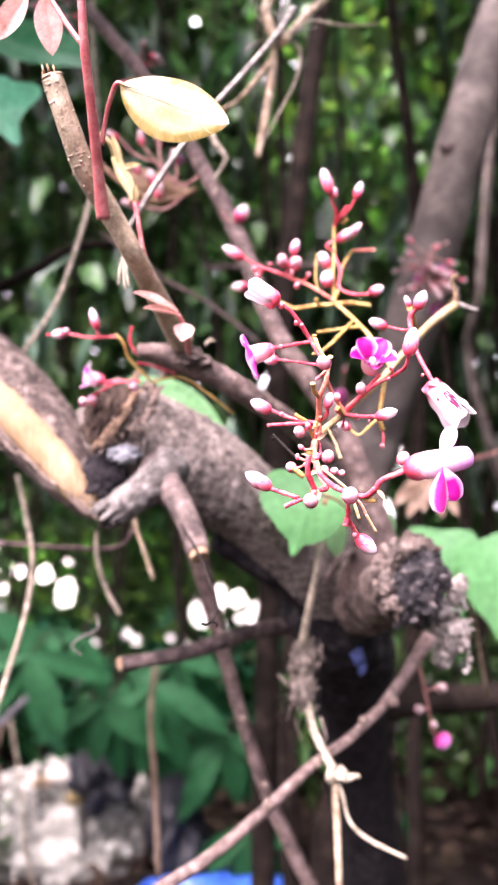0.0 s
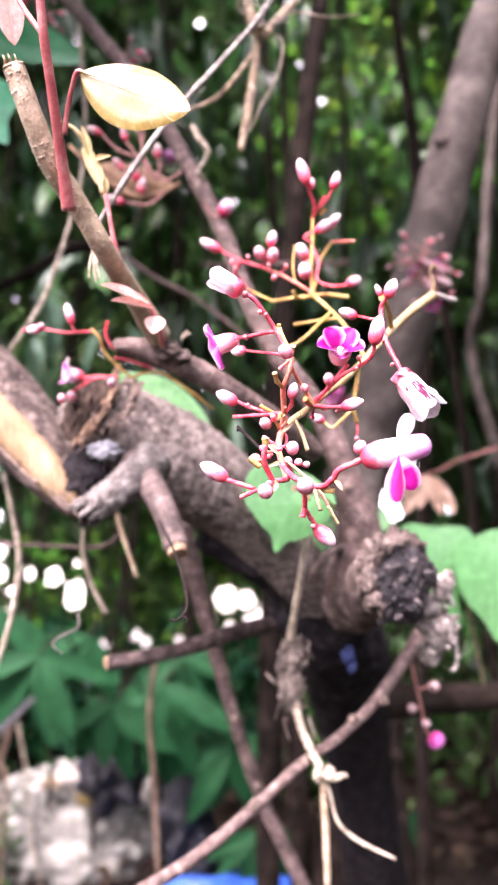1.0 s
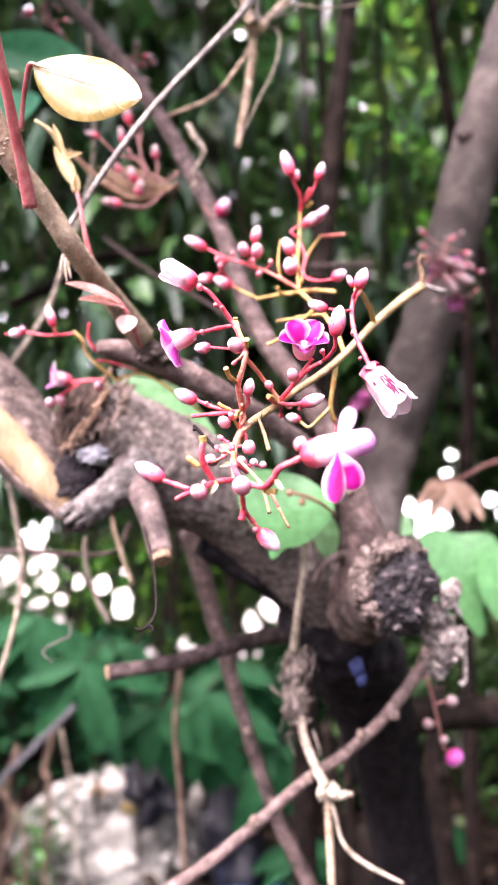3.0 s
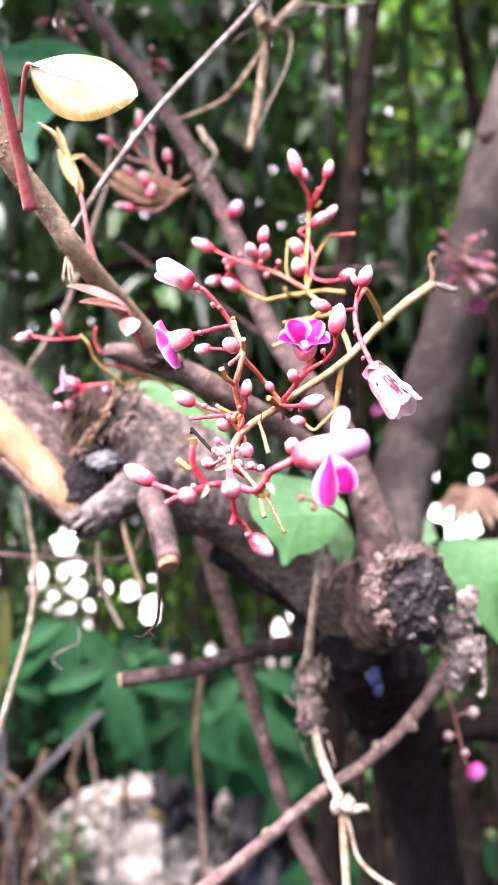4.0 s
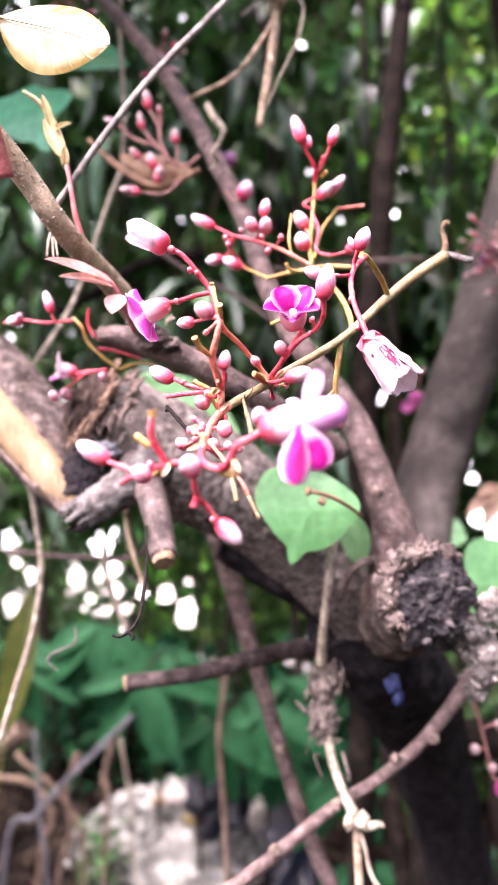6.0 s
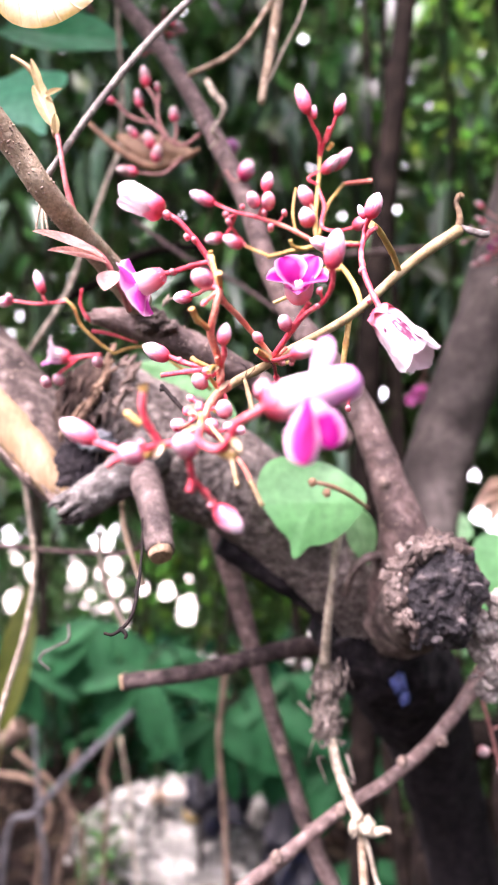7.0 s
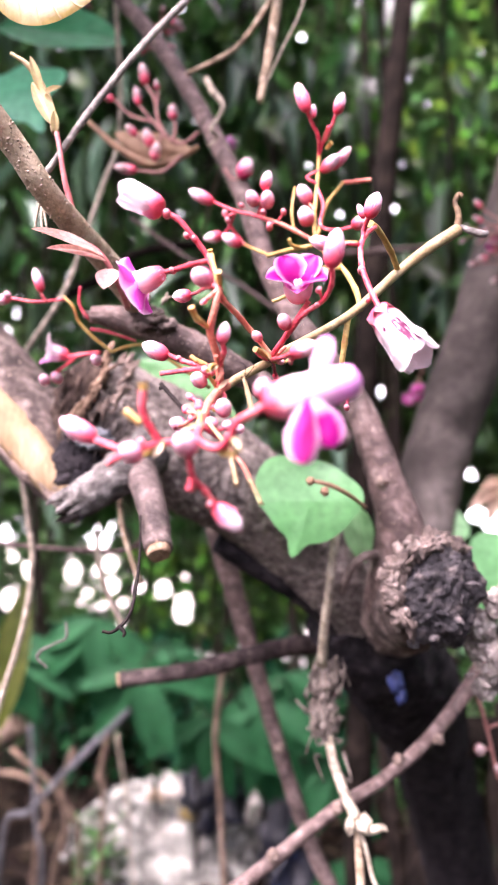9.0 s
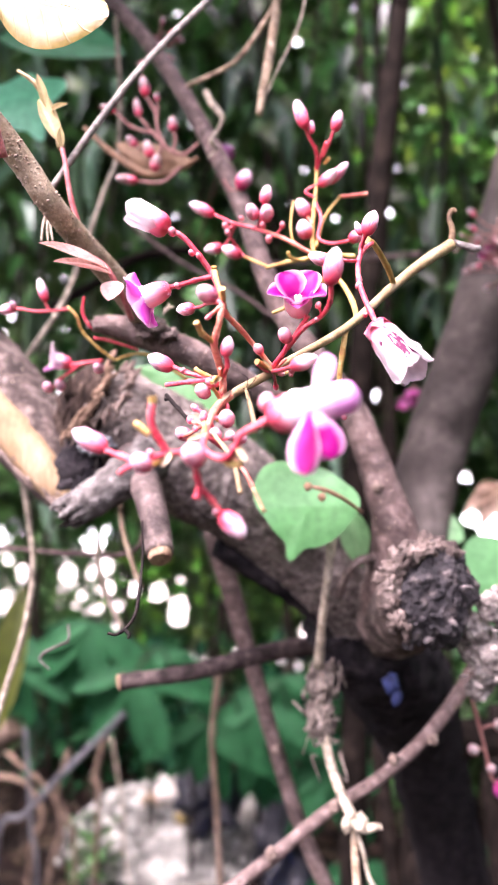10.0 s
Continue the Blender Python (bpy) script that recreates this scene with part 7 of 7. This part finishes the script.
# blossoms of the front spray
def roll_to(direction, facing):
    """The roll that turns a piece's first petal towards facing."""
    q = Vector(direction).to_track_quat("Z", "Y").to_matrix()
    f = Vector(facing)
    return math.degrees(math.atan2(f.dot(q.col[1]), f.dot(q.col[0])))


OPENED = (0.04, -0.71, 0.70)
flower(spray, (0.0209, 0.1200, 0.7246), OPENED, .0064, .0046, .0030, .0011, 1.20, 0.30, PETAL, "open magenta blossom with five rounded petals", roll_to(OPENED, (0, 0.8, 0.6)) + 36, calyx_len=.80, cup=1.65, calyx_skin=PINKBULB, flares=[0.72, 1.15, 1.75, 1.15, 0.72], lengths=(1.0, 0.93, 0.66, 0.93, 0.98), widths=(1.0, 1.0, 0.75, 1.0, 1.0))
flower(spray, (0.0041, 0.1152, 0.7279), (-0.92, 0.16, -0.30), .0068, .0048, .0036, .0010, 1.40, 0.15, PETAL_SIDE, "magenta blossom seen from the side, tube pale pink", 10, calyx_len=.80, cup=1.5, calyx_skin=PINKBULB, stamens=False)
flower(spray, (0.0048, 0.1120, 0.7346), (-0.86, -0.15, 0.46), .0062, .0032, .0056, .0014, -0.10, 0.0, PETAL_PALE, "half-open bud with frayed white petal tips", 0, calyx_len=.22, cup=1.1, stamens=False, flares=[-0.2, 0.0, -0.15, 0.05, -0.1], lengths=(1.0, 0.86, 0.97, 0.9, 0.94))
BELL = (0.56, -0.21, -0.80)
flower(spray, (0.0308, 0.1195, 0.7229), BELL, .0098, .0048, .0066, .0017, 0.10, 0.0, PETAL_PALE, "drooping white bell blossom with magenta throat", roll_to(BELL, (0.1, -1, 0.15)), calyx_len=.16, stamens=False, flares=[-0.12, 0.14, 0.04, 0.06, 0.16], skins=[PETAL_MARKED, PETAL_PALE, PETAL_PALE, PETAL_PALE, PETAL_PALE], lengths=(0.92, 1.0, 0.95, 1.0, 0.97), widths=(1.15, 1.0, 1.0, 1.0, 1.0))
# the blossom that reaches furthest forward: a long tube, one petal up, two down
near_base, near_tip = Vector((0.0207, 0.0932, 0.7062)), Vector((0.0291, 0.0914, 0.7079))
along = near_tip - near_base
near_bloom = stem("flower", LILAC_TUBE, spray, [near_base, near_base + along * .10, near_base + along * .28, near_base + along * .52, near_base + along * .78, near_base + along * .94, near_tip], [.0006, .0013, .0018, .00175, .0016, .0013, .0004], "blossom with a white tube, lilac upper petals and a magenta lower petal", seg=20, steps=6, rough=0.03, freq=700)
near_calyx = new("calyx", CALYX_MESH)
near_calyx.parent = near_bloom
near_calyx.matrix_basis = aim(near_base - along * .02 - origin(spray), along, 20) @ Matrix.Diagonal((.0036, .0036, .0050, 1))
for b0, b1, face, wide, skin, seed in (((0.0249, 0.0915, 0.7076), (0.0262, 0.0906, 0.7117), (-0.4, -1, 0.2), .0021, PETAL_TIP, 3.0),
                                       ((0.0247, 0.0902, 0.7064), (0.0245, 0.0893, 0.7005), (0.55, -1, 0.05), .0032, PETAL_RIM, 5.0),
                                       ((0.0251, 0.0908, 0.7066), (0.0267, 0.0908, 0.7020), (-0.1, -1, 0.3), .0032, PETAL, 7.0)):
    bm = bmesh.new()
    leaf_into(bm, b0, b1, face, wide, fold=0.0, droop=0.10, curl=-0.35, wave=0.05, nu=16, nv=10, belly=0.62, seed=seed, point=0.5)
    part("petal", bm, skin, near_bloom)

# ---- the spray behind it ----
upper = thing("flower_spray", (0.0284, 0.1400, 0.7299), "star-fruit flower spray of closed pink buds on yellowish stalks", "flowers", "flower sprays")
stalk(OLIVE, [(0.0285, 0.1385, 0.7292), (0.0276, 0.1470, 0.7355), (0.0251, 0.1550, 0.7425), (0.0201, 0.1600, 0.7494)], .0006, .0006, upper)
stalk(OLIVE, [(0.0201, 0.1600, 0.7494), (0.0197, 0.1610, 0.7551), (0.0202, 0.1625, 0.7620), (0.0206, 0.1640, 0.7698)], .0006, .0005, upper)
stalk(RED, [(0.0206, 0.1640, 0.7692), (0.0207, 0.1610, 0.7715), (0.0196, 0.1590, 0.7734), (0.0187, 0.1575, 0.7752)], .0005, .00045, upper)
stalk(RED, [(0.0206, 0.1640, 0.7698), (0.0222, 0.1600, 0.7715), (0.0228, 0.1585, 0.7722)], .0005, .00045, upper)
stalk(RED, [(0.0221, 0.1610, 0.7708), (0.0235, 0.1570, 0.7711), (0.0245, 0.1555, 0.7728)], .00045, .0004, upper)
stalk(OLIVE, [(0.0222, 0.1620, 0.7696), (0.0232, 0.1610, 0.7703)], .0005, .0005, upper)
stalk(RED, [(0.0203, 0.1625, 0.7627), (0.0184, 0.1620, 0.7639), (0.0202, 0.1630, 0.7656), (0.0221, 0.1630, 0.7660)], .0004, .0004, upper)
stalk(RED, [(0.0202, 0.1625, 0.7620), (0.0215, 0.1610, 0.7575), (0.0210, 0.1600, 0.7531), (0.0239, 0.1570, 0.7505), (0.0271, 0.1545, 0.7498)], .00045, .0004, upper)
stalk(OLIVE, [(0.0205, 0.1600, 0.7511), (0.0219, 0.1630, 0.7583), (0.0238, 0.1650, 0.7622), (0.0251, 0.1660, 0.7643)], .00045, .0005, upper)
stalk(ORANGE, [(0.0251, 0.1660, 0.7643), (0.0278, 0.1660, 0.7644), (0.0307, 0.1660, 0.7645)], .0005, .00055, upper)
stalk(OLIVE, [(0.0201, 0.1600, 0.7493), (0.0237, 0.1600, 0.7494), (0.0281, 0.1590, 0.7485)], .0006, .0006, upper)
stalk(OLIVE, [(0.0201, 0.1600, 0.7492), (0.0156, 0.1610, 0.7491), (0.0102, 0.1630, 0.7489)], .00055, .0005, upper)
stalk(OLIVE, [(0.0183, 0.1600, 0.7486), (0.0159, 0.1580, 0.7485), (0.0153, 0.1570, 0.7495)], .0004, .00045, upper)
stalk(OLIVE, [(0.0251, 0.1550, 0.7425), (0.0210, 0.1540, 0.7417), (0.0152, 0.1530, 0.7406)], .0005, .0004, upper)
stalk(OLIVE, [(0.0238, 0.1565, 0.7445), (0.0191, 0.1500, 0.7386), (0.0159, 0.1480, 0.7354), (0.0135, 0.1480, 0.7344)], .0005, .0004, upper)
stalk(ORANGE, [(0.0201, 0.1600, 0.7497), (0.0160, 0.1600, 0.7524), (0.0123, 0.1610, 0.7548), (0.0084, 0.1625, 0.7570)], .00055, .0005, upper)
stalk(RED, [(0.0123, 0.1610, 0.7546), (0.0078, 0.1625, 0.7572), (0.0031, 0.1640, 0.7594), (-0.0016, 0.1660, 0.7627)], .0005, .0004, upper)
stalk(RED, [(0.0084, 0.1625, 0.7570), (0.0096, 0.1610, 0.7590), (0.0104, 0.1595, 0.7612)], .00045, .0004, upper)
stalk(RED, [(0.0038, 0.1640, 0.7592), (0.0019, 0.1650, 0.7579), (0.0039, 0.1680, 0.7550), (0.0049, 0.1680, 0.7536)], .0004, .0004, upper)
stalk(OLIVE, [(0.0049, 0.1680, 0.7536), (0.0086, 0.1650, 0.7507), (0.0107, 0.1630, 0.7491)], .0004, .0004, upper)
stalk(RED, [(-0.0004, 0.1700, 0.7566), (0.0018, 0.1670, 0.7574), (0.0036, 0.1640, 0.7587)], .0004, .0004, upper)
stalk(ORANGE, [(0.0198, 0.1610, 0.7563), (0.0187, 0.1620, 0.7587), (0.0181, 0.1625, 0.7603)], .0004, .0004, upper)
stalk(OLIVE, [(0.0160, 0.1600, 0.7524), (0.0155, 0.1600, 0.7562), (0.0160, 0.1610, 0.7617)], .00035, .0003, upper)
stalk(RED, [(0.0123, 0.1610, 0.7548), (0.0132, 0.1604, 0.7553), (0.0139, 0.1600, 0.7562)], .00028, .00026, upper)
stalk(RED, [(0.0123, 0.1610, 0.7546), (0.0117, 0.1604, 0.7543), (0.0112, 0.1600, 0.7537)], .00028, .00026, upper)
bud(upper, (0.0189, 0.1570, 0.7746), (0.0170, 0.1565, 0.7804), 0.00303)
bud(upper, (0.0200, 0.1580, 0.7739), (0.0200, 0.1575, 0.7764), 0.00147)
bud(upper, (0.0245, 0.1555, 0.7725), (0.0258, 0.1550, 0.7764), 0.00243)
bud(upper, (0.0230, 0.1630, 0.7659), (0.0269, 0.1625, 0.7698), 0.00257)
bud(upper, (0.0211, 0.1630, 0.7655), (0.0247, 0.1610, 0.7676), 0.00279)
bud(upper, (0.0188, 0.1625, 0.7588), (0.0168, 0.1610, 0.7621), 0.00325)
bud(upper, (0.0188, 0.1610, 0.7536), (0.0176, 0.1590, 0.7567), 0.00355)
bud(upper, (0.0102, 0.1595, 0.7609), (0.0113, 0.1590, 0.7644), 0.00262)
round_bud(upper, (0.0109, 0.1590, 0.7586), 0.00307, (.2, -1, .5))
round_bud(upper, (0.0078, 0.1600, 0.7596), 0.00286, (-.3, -1, .5))
bud(upper, (-0.0014, 0.1660, 0.7624), (-0.0064, 0.1650, 0.7650), 0.00298)
bud(upper, (-0.0002, 0.1700, 0.7569), (-0.0043, 0.1700, 0.7565), 0.00282)
bud(upper, (0.0041, 0.1680, 0.7537), (0.0002, 0.1670, 0.7557), 0.00302)
bud(upper, (0.0271, 0.1545, 0.7498), (0.0301, 0.1540, 0.7513), 0.00275)
for c, w in (((0.0112, 0.1600, 0.7536), 13), ((0.0014, 0.1650, 0.7593), 13), ((0.0100, 0.1600, 0.7566), 11), ((0.0051, 0.1630, 0.7598), 9), ((0.0139, 0.1600, 0.7563), 11), ((0.0021, 0.1640, 0.7573), 11)):
    round_bud(upper, c, w * (c[1] - .0165) / 1252, (random.uniform(-.5, .5), -1, random.uniform(0, .6)), mesh=BUD_TINY_MESH)

# ---- small spray at the cut trunk ----
left = thing("flower_spray", (-0.0120, 0.1680, 0.7313), "small flower spray with few pink buds on the cut branch", "flowers", "flower sprays")
stalk(RED, [(-0.0470, 0.1610, 0.7421), (-0.0422, 0.1600, 0.7421), (-0.0367, 0.1600, 0.7412), (-0.0308, 0.1610, 0.7417)], .0004, .00045, left)
stalk(OLIVE, [(-0.0311, 0.1610, 0.7423), (-0.0292, 0.1615, 0.7402), (-0.0284, 0.1630, 0.7373), (-0.0255, 0.1650, 0.7342), (-0.0227, 0.1670, 0.7320)], .00042, .00048, left)
stalk(OLIVE, [(-0.0227, 0.1670, 0.7320), (-0.0199, 0.1680, 0.7333), (-0.0153, 0.1680, 0.7331), (-0.0086, 0.1700, 0.7287), (-0.0039, 0.1750, 0.7255)], .00042, .00048, left)
stalk(RED, [(-0.0264, 0.1640, 0.7362), (-0.0229, 0.1650, 0.7357), (-0.0176, 0.1670, 0.7341)], .0005, .0004, left)
stalk(RED, [(-0.0271, 0.1600, 0.7438), (-0.0277, 0.1610, 0.7409), (-0.0268, 0.1620, 0.7386), (-0.0261, 0.1630, 0.7379)], .0004, .0005, left)
stalk(RED, [(-0.0355, 0.1590, 0.7437), (-0.0349, 0.1595, 0.7421), (-0.0343, 0.1600, 0.7412)], .0004, .0004, left)
stalk(RED, [(-0.0375, 0.1760, 0.7335), (-0.0330, 0.1740, 0.7335), (-0.0267, 0.1700, 0.7329)], .0008, .0005, left)
bud(left, (-0.0349, 0.1590, 0.7429), (-0.0362, 0.1580, 0.7475), 0.00237)
bud(left, (-0.0420, 0.1600, 0.7424), (-0.0454, 0.1590, 0.7414), 0.00252)
round_bud(left, (-0.0417, 0.1580, 0.7422), 0.00158)
flower(left, (-0.0364, 0.1760, 0.7341), (-0.8, -0.4, 0.1), .0068, .0034, .0038, .0015, 0.7, 0.6, PETAL_TIP, "faded small magenta blossom with a white petal", 50, skins=[PETAL_PALE, PETAL_SIDE, PETAL_TIP, PETAL_TIP, PETAL_PALE], flares=[0.9, 0.7, 1.1, 0.5, 0.9], stamens=False)
round_bud(left, (-0.0283, 0.1720, 0.7319), 0.00248)
stalk(RED, [(-0.0330, 0.1740, 0.7335), (-0.0388, 0.1760, 0.7307), (-0.0396, 0.1760, 0.7295)], .0004, .0004, left)
round_bud(left, (-0.0415, 0.1750, 0.7286), 0.0026)
round_bud(left, (-0.0396, 0.1770, 0.7295), 0.0028)


# ---- sprays further back, out of reach ----
def far_spray(centre, spread, n, seed, root, label, blossoms=2):
    rng = random.Random(seed)
    ob = thing("flower_spray", root, label, "flowers", "flower sprays")
    c = Vector(centre)
    top = c + Vector((rng.uniform(-.3, .3), 0, 1)) * spread * 0.9
    stem("main_stalk", DUSKY, ob, [root, Vector(root).lerp(c, .5) + Vector((0, 0, .001)), c, top], [.0007, .0006, .0005, .0004], seg=8, steps=5)
    for k in range(n):
        a = c.lerp(top, rng.random()) if k % 3 else Vector(root).lerp(c, rng.uniform(.5, 1))
        d = Vector((rng.gauss(0, 1), rng.gauss(0, .6), rng.gauss(0.15, .7)))
        e = a + d * spread * 0.36
        mid = a.lerp(e, .5) + Vector((rng.gauss(0, .0008), 0, rng.gauss(0, .0008)))
        stem("side_stalk", DUSKY, ob, [a, mid, e], [.00035, .0003], seg=7, steps=4)
        out = (e - mid).normalized()
        if k < blossoms:
            flower(ob, e, out + Vector((0, -.6, .2)), .0056, .003, .0026, .0012, 1.2, 0.4, PETAL, "magenta blossom", 15 * k)
        else:
            size = rng.uniform(.5, 1)
            bud(ob, e, e + out * .0046 * size, .0027 * size, calyx=k % 2 == 0, mesh=BUD_DUSK_MESH)
    return ob


dusky = thing("flower_spray", (-0.0171, 0.2120, 0.8062), "flower spray of dusky pink buds over a curled tan leaf", "flowers", "flower sprays")
for pts in ([(-0.0155, 0.2080, 0.8043), (-0.0196, 0.2080, 0.8015), (-0.0236, 0.2080, 0.8028), (-0.0269, 0.2080, 0.8061)],
            [(-0.0245, 0.2080, 0.8035), (-0.0272, 0.2080, 0.8090), (-0.0283, 0.2080, 0.8151), (-0.0310, 0.2080, 0.8202)],
            [(-0.0236, 0.2080, 0.8028), (-0.0291, 0.2080, 0.8092), (-0.0329, 0.2080, 0.8142)],
            [(-0.0228, 0.2080, 0.8024), (-0.0222, 0.2080, 0.8060), (-0.0228, 0.2080, 0.8091)],
            [(-0.0285, 0.2080, 0.8086), (-0.0353, 0.2080, 0.8114), (-0.0404, 0.2080, 0.8168)],
            [(-0.0203, 0.2080, 0.7978), (-0.0259, 0.2080, 0.7937), (-0.0332, 0.2080, 0.7947)],
            [(-0.0258, 0.2080, 0.8047), (-0.0277, 0.2080, 0.8012), (-0.0299, 0.2080, 0.8014)],
            [(-0.0268, 0.2080, 0.8011), (-0.0318, 0.2080, 0.8040), (-0.0343, 0.2080, 0.8059)],
            [(-0.0277, 0.2080, 0.8133), (-0.0275, 0.2080, 0.8163), (-0.0277, 0.2080, 0.8184)]):
    stalk(DUSKY, pts, .00065, .00055, dusky)
for b0, b1, w in (((-0.0310, 0.2080, 0.8202), (-0.0321, 0.2070, 0.8262), 0.00455),
                  ((-0.0329, 0.2080, 0.8142), (-0.0338, 0.2070, 0.8193), 0.00358),
                  ((-0.0228, 0.2080, 0.8087), (-0.0230, 0.2070, 0.8128), 0.00423),
                  ((-0.0403, 0.2080, 0.8166), (-0.0446, 0.2070, 0.8183), 0.00325),
                  ((-0.0331, 0.2080, 0.7947), (-0.0393, 0.2070, 0.7958), 0.00439),
                  ((-0.0290, 0.2080, 0.8013), (-0.0307, 0.2070, 0.8063), 0.00455),
                  ((-0.0282, 0.2080, 0.7973), (-0.0270, 0.2070, 0.8019), 0.00455),
                  ((-0.0336, 0.2080, 0.8052), (-0.0363, 0.2070, 0.8082), 0.00358),
                  ((-0.0277, 0.2080, 0.8184), (-0.0279, 0.2070, 0.8207), 0.00276)):
    bud(dusky, b0, b1, w * .76, mesh=BUD_DUSK_MESH)
bm = bmesh.new()
leaf_into(bm, (-0.0421, 0.2130, 0.8097), (-0.0185, 0.2130, 0.8014), (0.0, -1, 0.15), .0088, fold=-0.1, droop=-0.04, curl=-0.3, wave=0.08, nu=18, nv=8, belly=0.5, seed=8.0)
part("curled_leaf", bm, TANLEAF, dusky, "curled tan dead leaf")
stem("leaf_rim", TANLEAF, dusky, [(-0.0512, 0.2115, 0.8150), (-0.0414, 0.2115, 0.8053), (-0.0312, 0.2115, 0.7984), (-0.0230, 0.2115, 0.7988), (-0.0163, 0.2115, 0.8021)], [.0006, .0010, .0011, .0009, .0007], seg=8, steps=6)
faded = thing("flower_spray", (-0.0086, 0.2090, 0.7936), "faded whitish buds on the rising branch", "flowers", "flower sprays")
stalk(DUSKY, [(-0.0083, 0.2090, 0.7933), (-0.0061, 0.2080, 0.7899), (-0.0036, 0.2070, 0.7892)], .0007, .0006, faded)
bud(faded, (-0.0036, 0.2070, 0.7892), (-0.0008, 0.2060, 0.7942), .0050, mesh=BUD_MESH, calyx=False)
lone = thing("flower_spray", (-0.0838, 0.4800, 0.8918), "single round magenta bud on a thin dusky stalk", "flowers", "flower sprays")
stalk(DUSKY, [(-0.0838, 0.4800, 0.8918), (-0.0600, 0.4200, 0.8990), (-0.0400, 0.3640, 0.8930)], .0010, .0008, lone)
round_bud(lone, (-0.0390, 0.3616, 0.8910), .0085, (0.1, -1, -0.2), mesh=BUD_DEEP_MESH)
far_spray((-0.0422, 0.2500, 0.8650), .009, 14, 6, (-0.0310, 0.2280, 0.8425), "flower spray of dusky buds high on the branch", 0)
mauve = far_spray((0.0832, 0.3100, 0.8060), .0145, 40, 7, (0.0973, 0.3400, 0.7926), "flower spray of pink and mauve buds by the back trunk", 4)
for b0, b1, w in (((0.0817, 0.3060, 0.8097), (0.0898, 0.3040, 0.8054), 0.0062), ((0.0833, 0.3060, 0.8040), (0.0926, 0.3040, 0.7995), 0.0058), ((0.0785, 0.3060, 0.8124), (0.0837, 0.3040, 0.8080), 0.0050), ((0.0803, 0.3060, 0.8040), (0.0851, 0.3040, 0.7956), 0.0050)):
    stalk(DUSKY, [(0.0860, 0.3120, 0.8050), Vector((0.0860, 0.3120, 0.8050)).lerp(Vector(b0), .6) + Vector((0, 0, .001)), b0], .0006, .0005, mauve)
    bud(mauve, b0, b1, w * .8, calyx=False, mesh=BUD_DUSK_MESH)
hanging = thing("flower_spray", (0.0585, 0.2470, 0.6492), "hanging flower spray with a magenta bud at its end", "flowers", "flower sprays")
stalk(DUSKY, [(0.0577, 0.2470, 0.6501), (0.0600, 0.2490, 0.6410), (0.0618, 0.2500, 0.6328), (0.0626, 0.2505, 0.6277), (0.0652, 0.2510, 0.6240)], .0007, .0005, hanging)
stalk(DUSKY, [(0.0604, 0.2490, 0.6405), (0.0631, 0.2490, 0.6417), (0.0651, 0.2490, 0.6411)], .0005, .0005, hanging)
stalk(DUSKY, [(0.0618, 0.2500, 0.6336), (0.0602, 0.2500, 0.6348), (0.0590, 0.2500, 0.6346)], .0005, .0005, hanging)
bud(hanging, (0.0643, 0.2510, 0.6257), (0.0680, 0.2505, 0.6220), 0.00712, label="plump magenta bud", mesh=BUD_DEEP_MESH, calyx=False)
round_bud(hanging, (0.0658, 0.2490, 0.6418), 0.00408, mesh=BUD_DUSK_MESH)
round_bud(hanging, (0.0582, 0.2500, 0.6344), 0.00373, mesh=BUD_DUSK_MESH)
round_bud(hanging, (0.0630, 0.2500, 0.6295), 0.00298, mesh=BUD_DUSK_MESH)
far_spray((0.0552, 0.4200, 0.7636), .016, 12, 9, (0.0621, 0.4000, 0.7386), "blurred magenta flower spray by the trunk", 5)
far_spray((-0.0349, 0.3000, 0.7490), .010, 5, 10, (-0.0277, 0.3000, 0.7392), "flower spray behind the trunk", 0)
far_spray((-0.0699, 0.2350, 0.8783), .008, 7, 11, (-0.0623, 0.2400, 0.8735), "flower spray of small buds near the big leaf", 0)
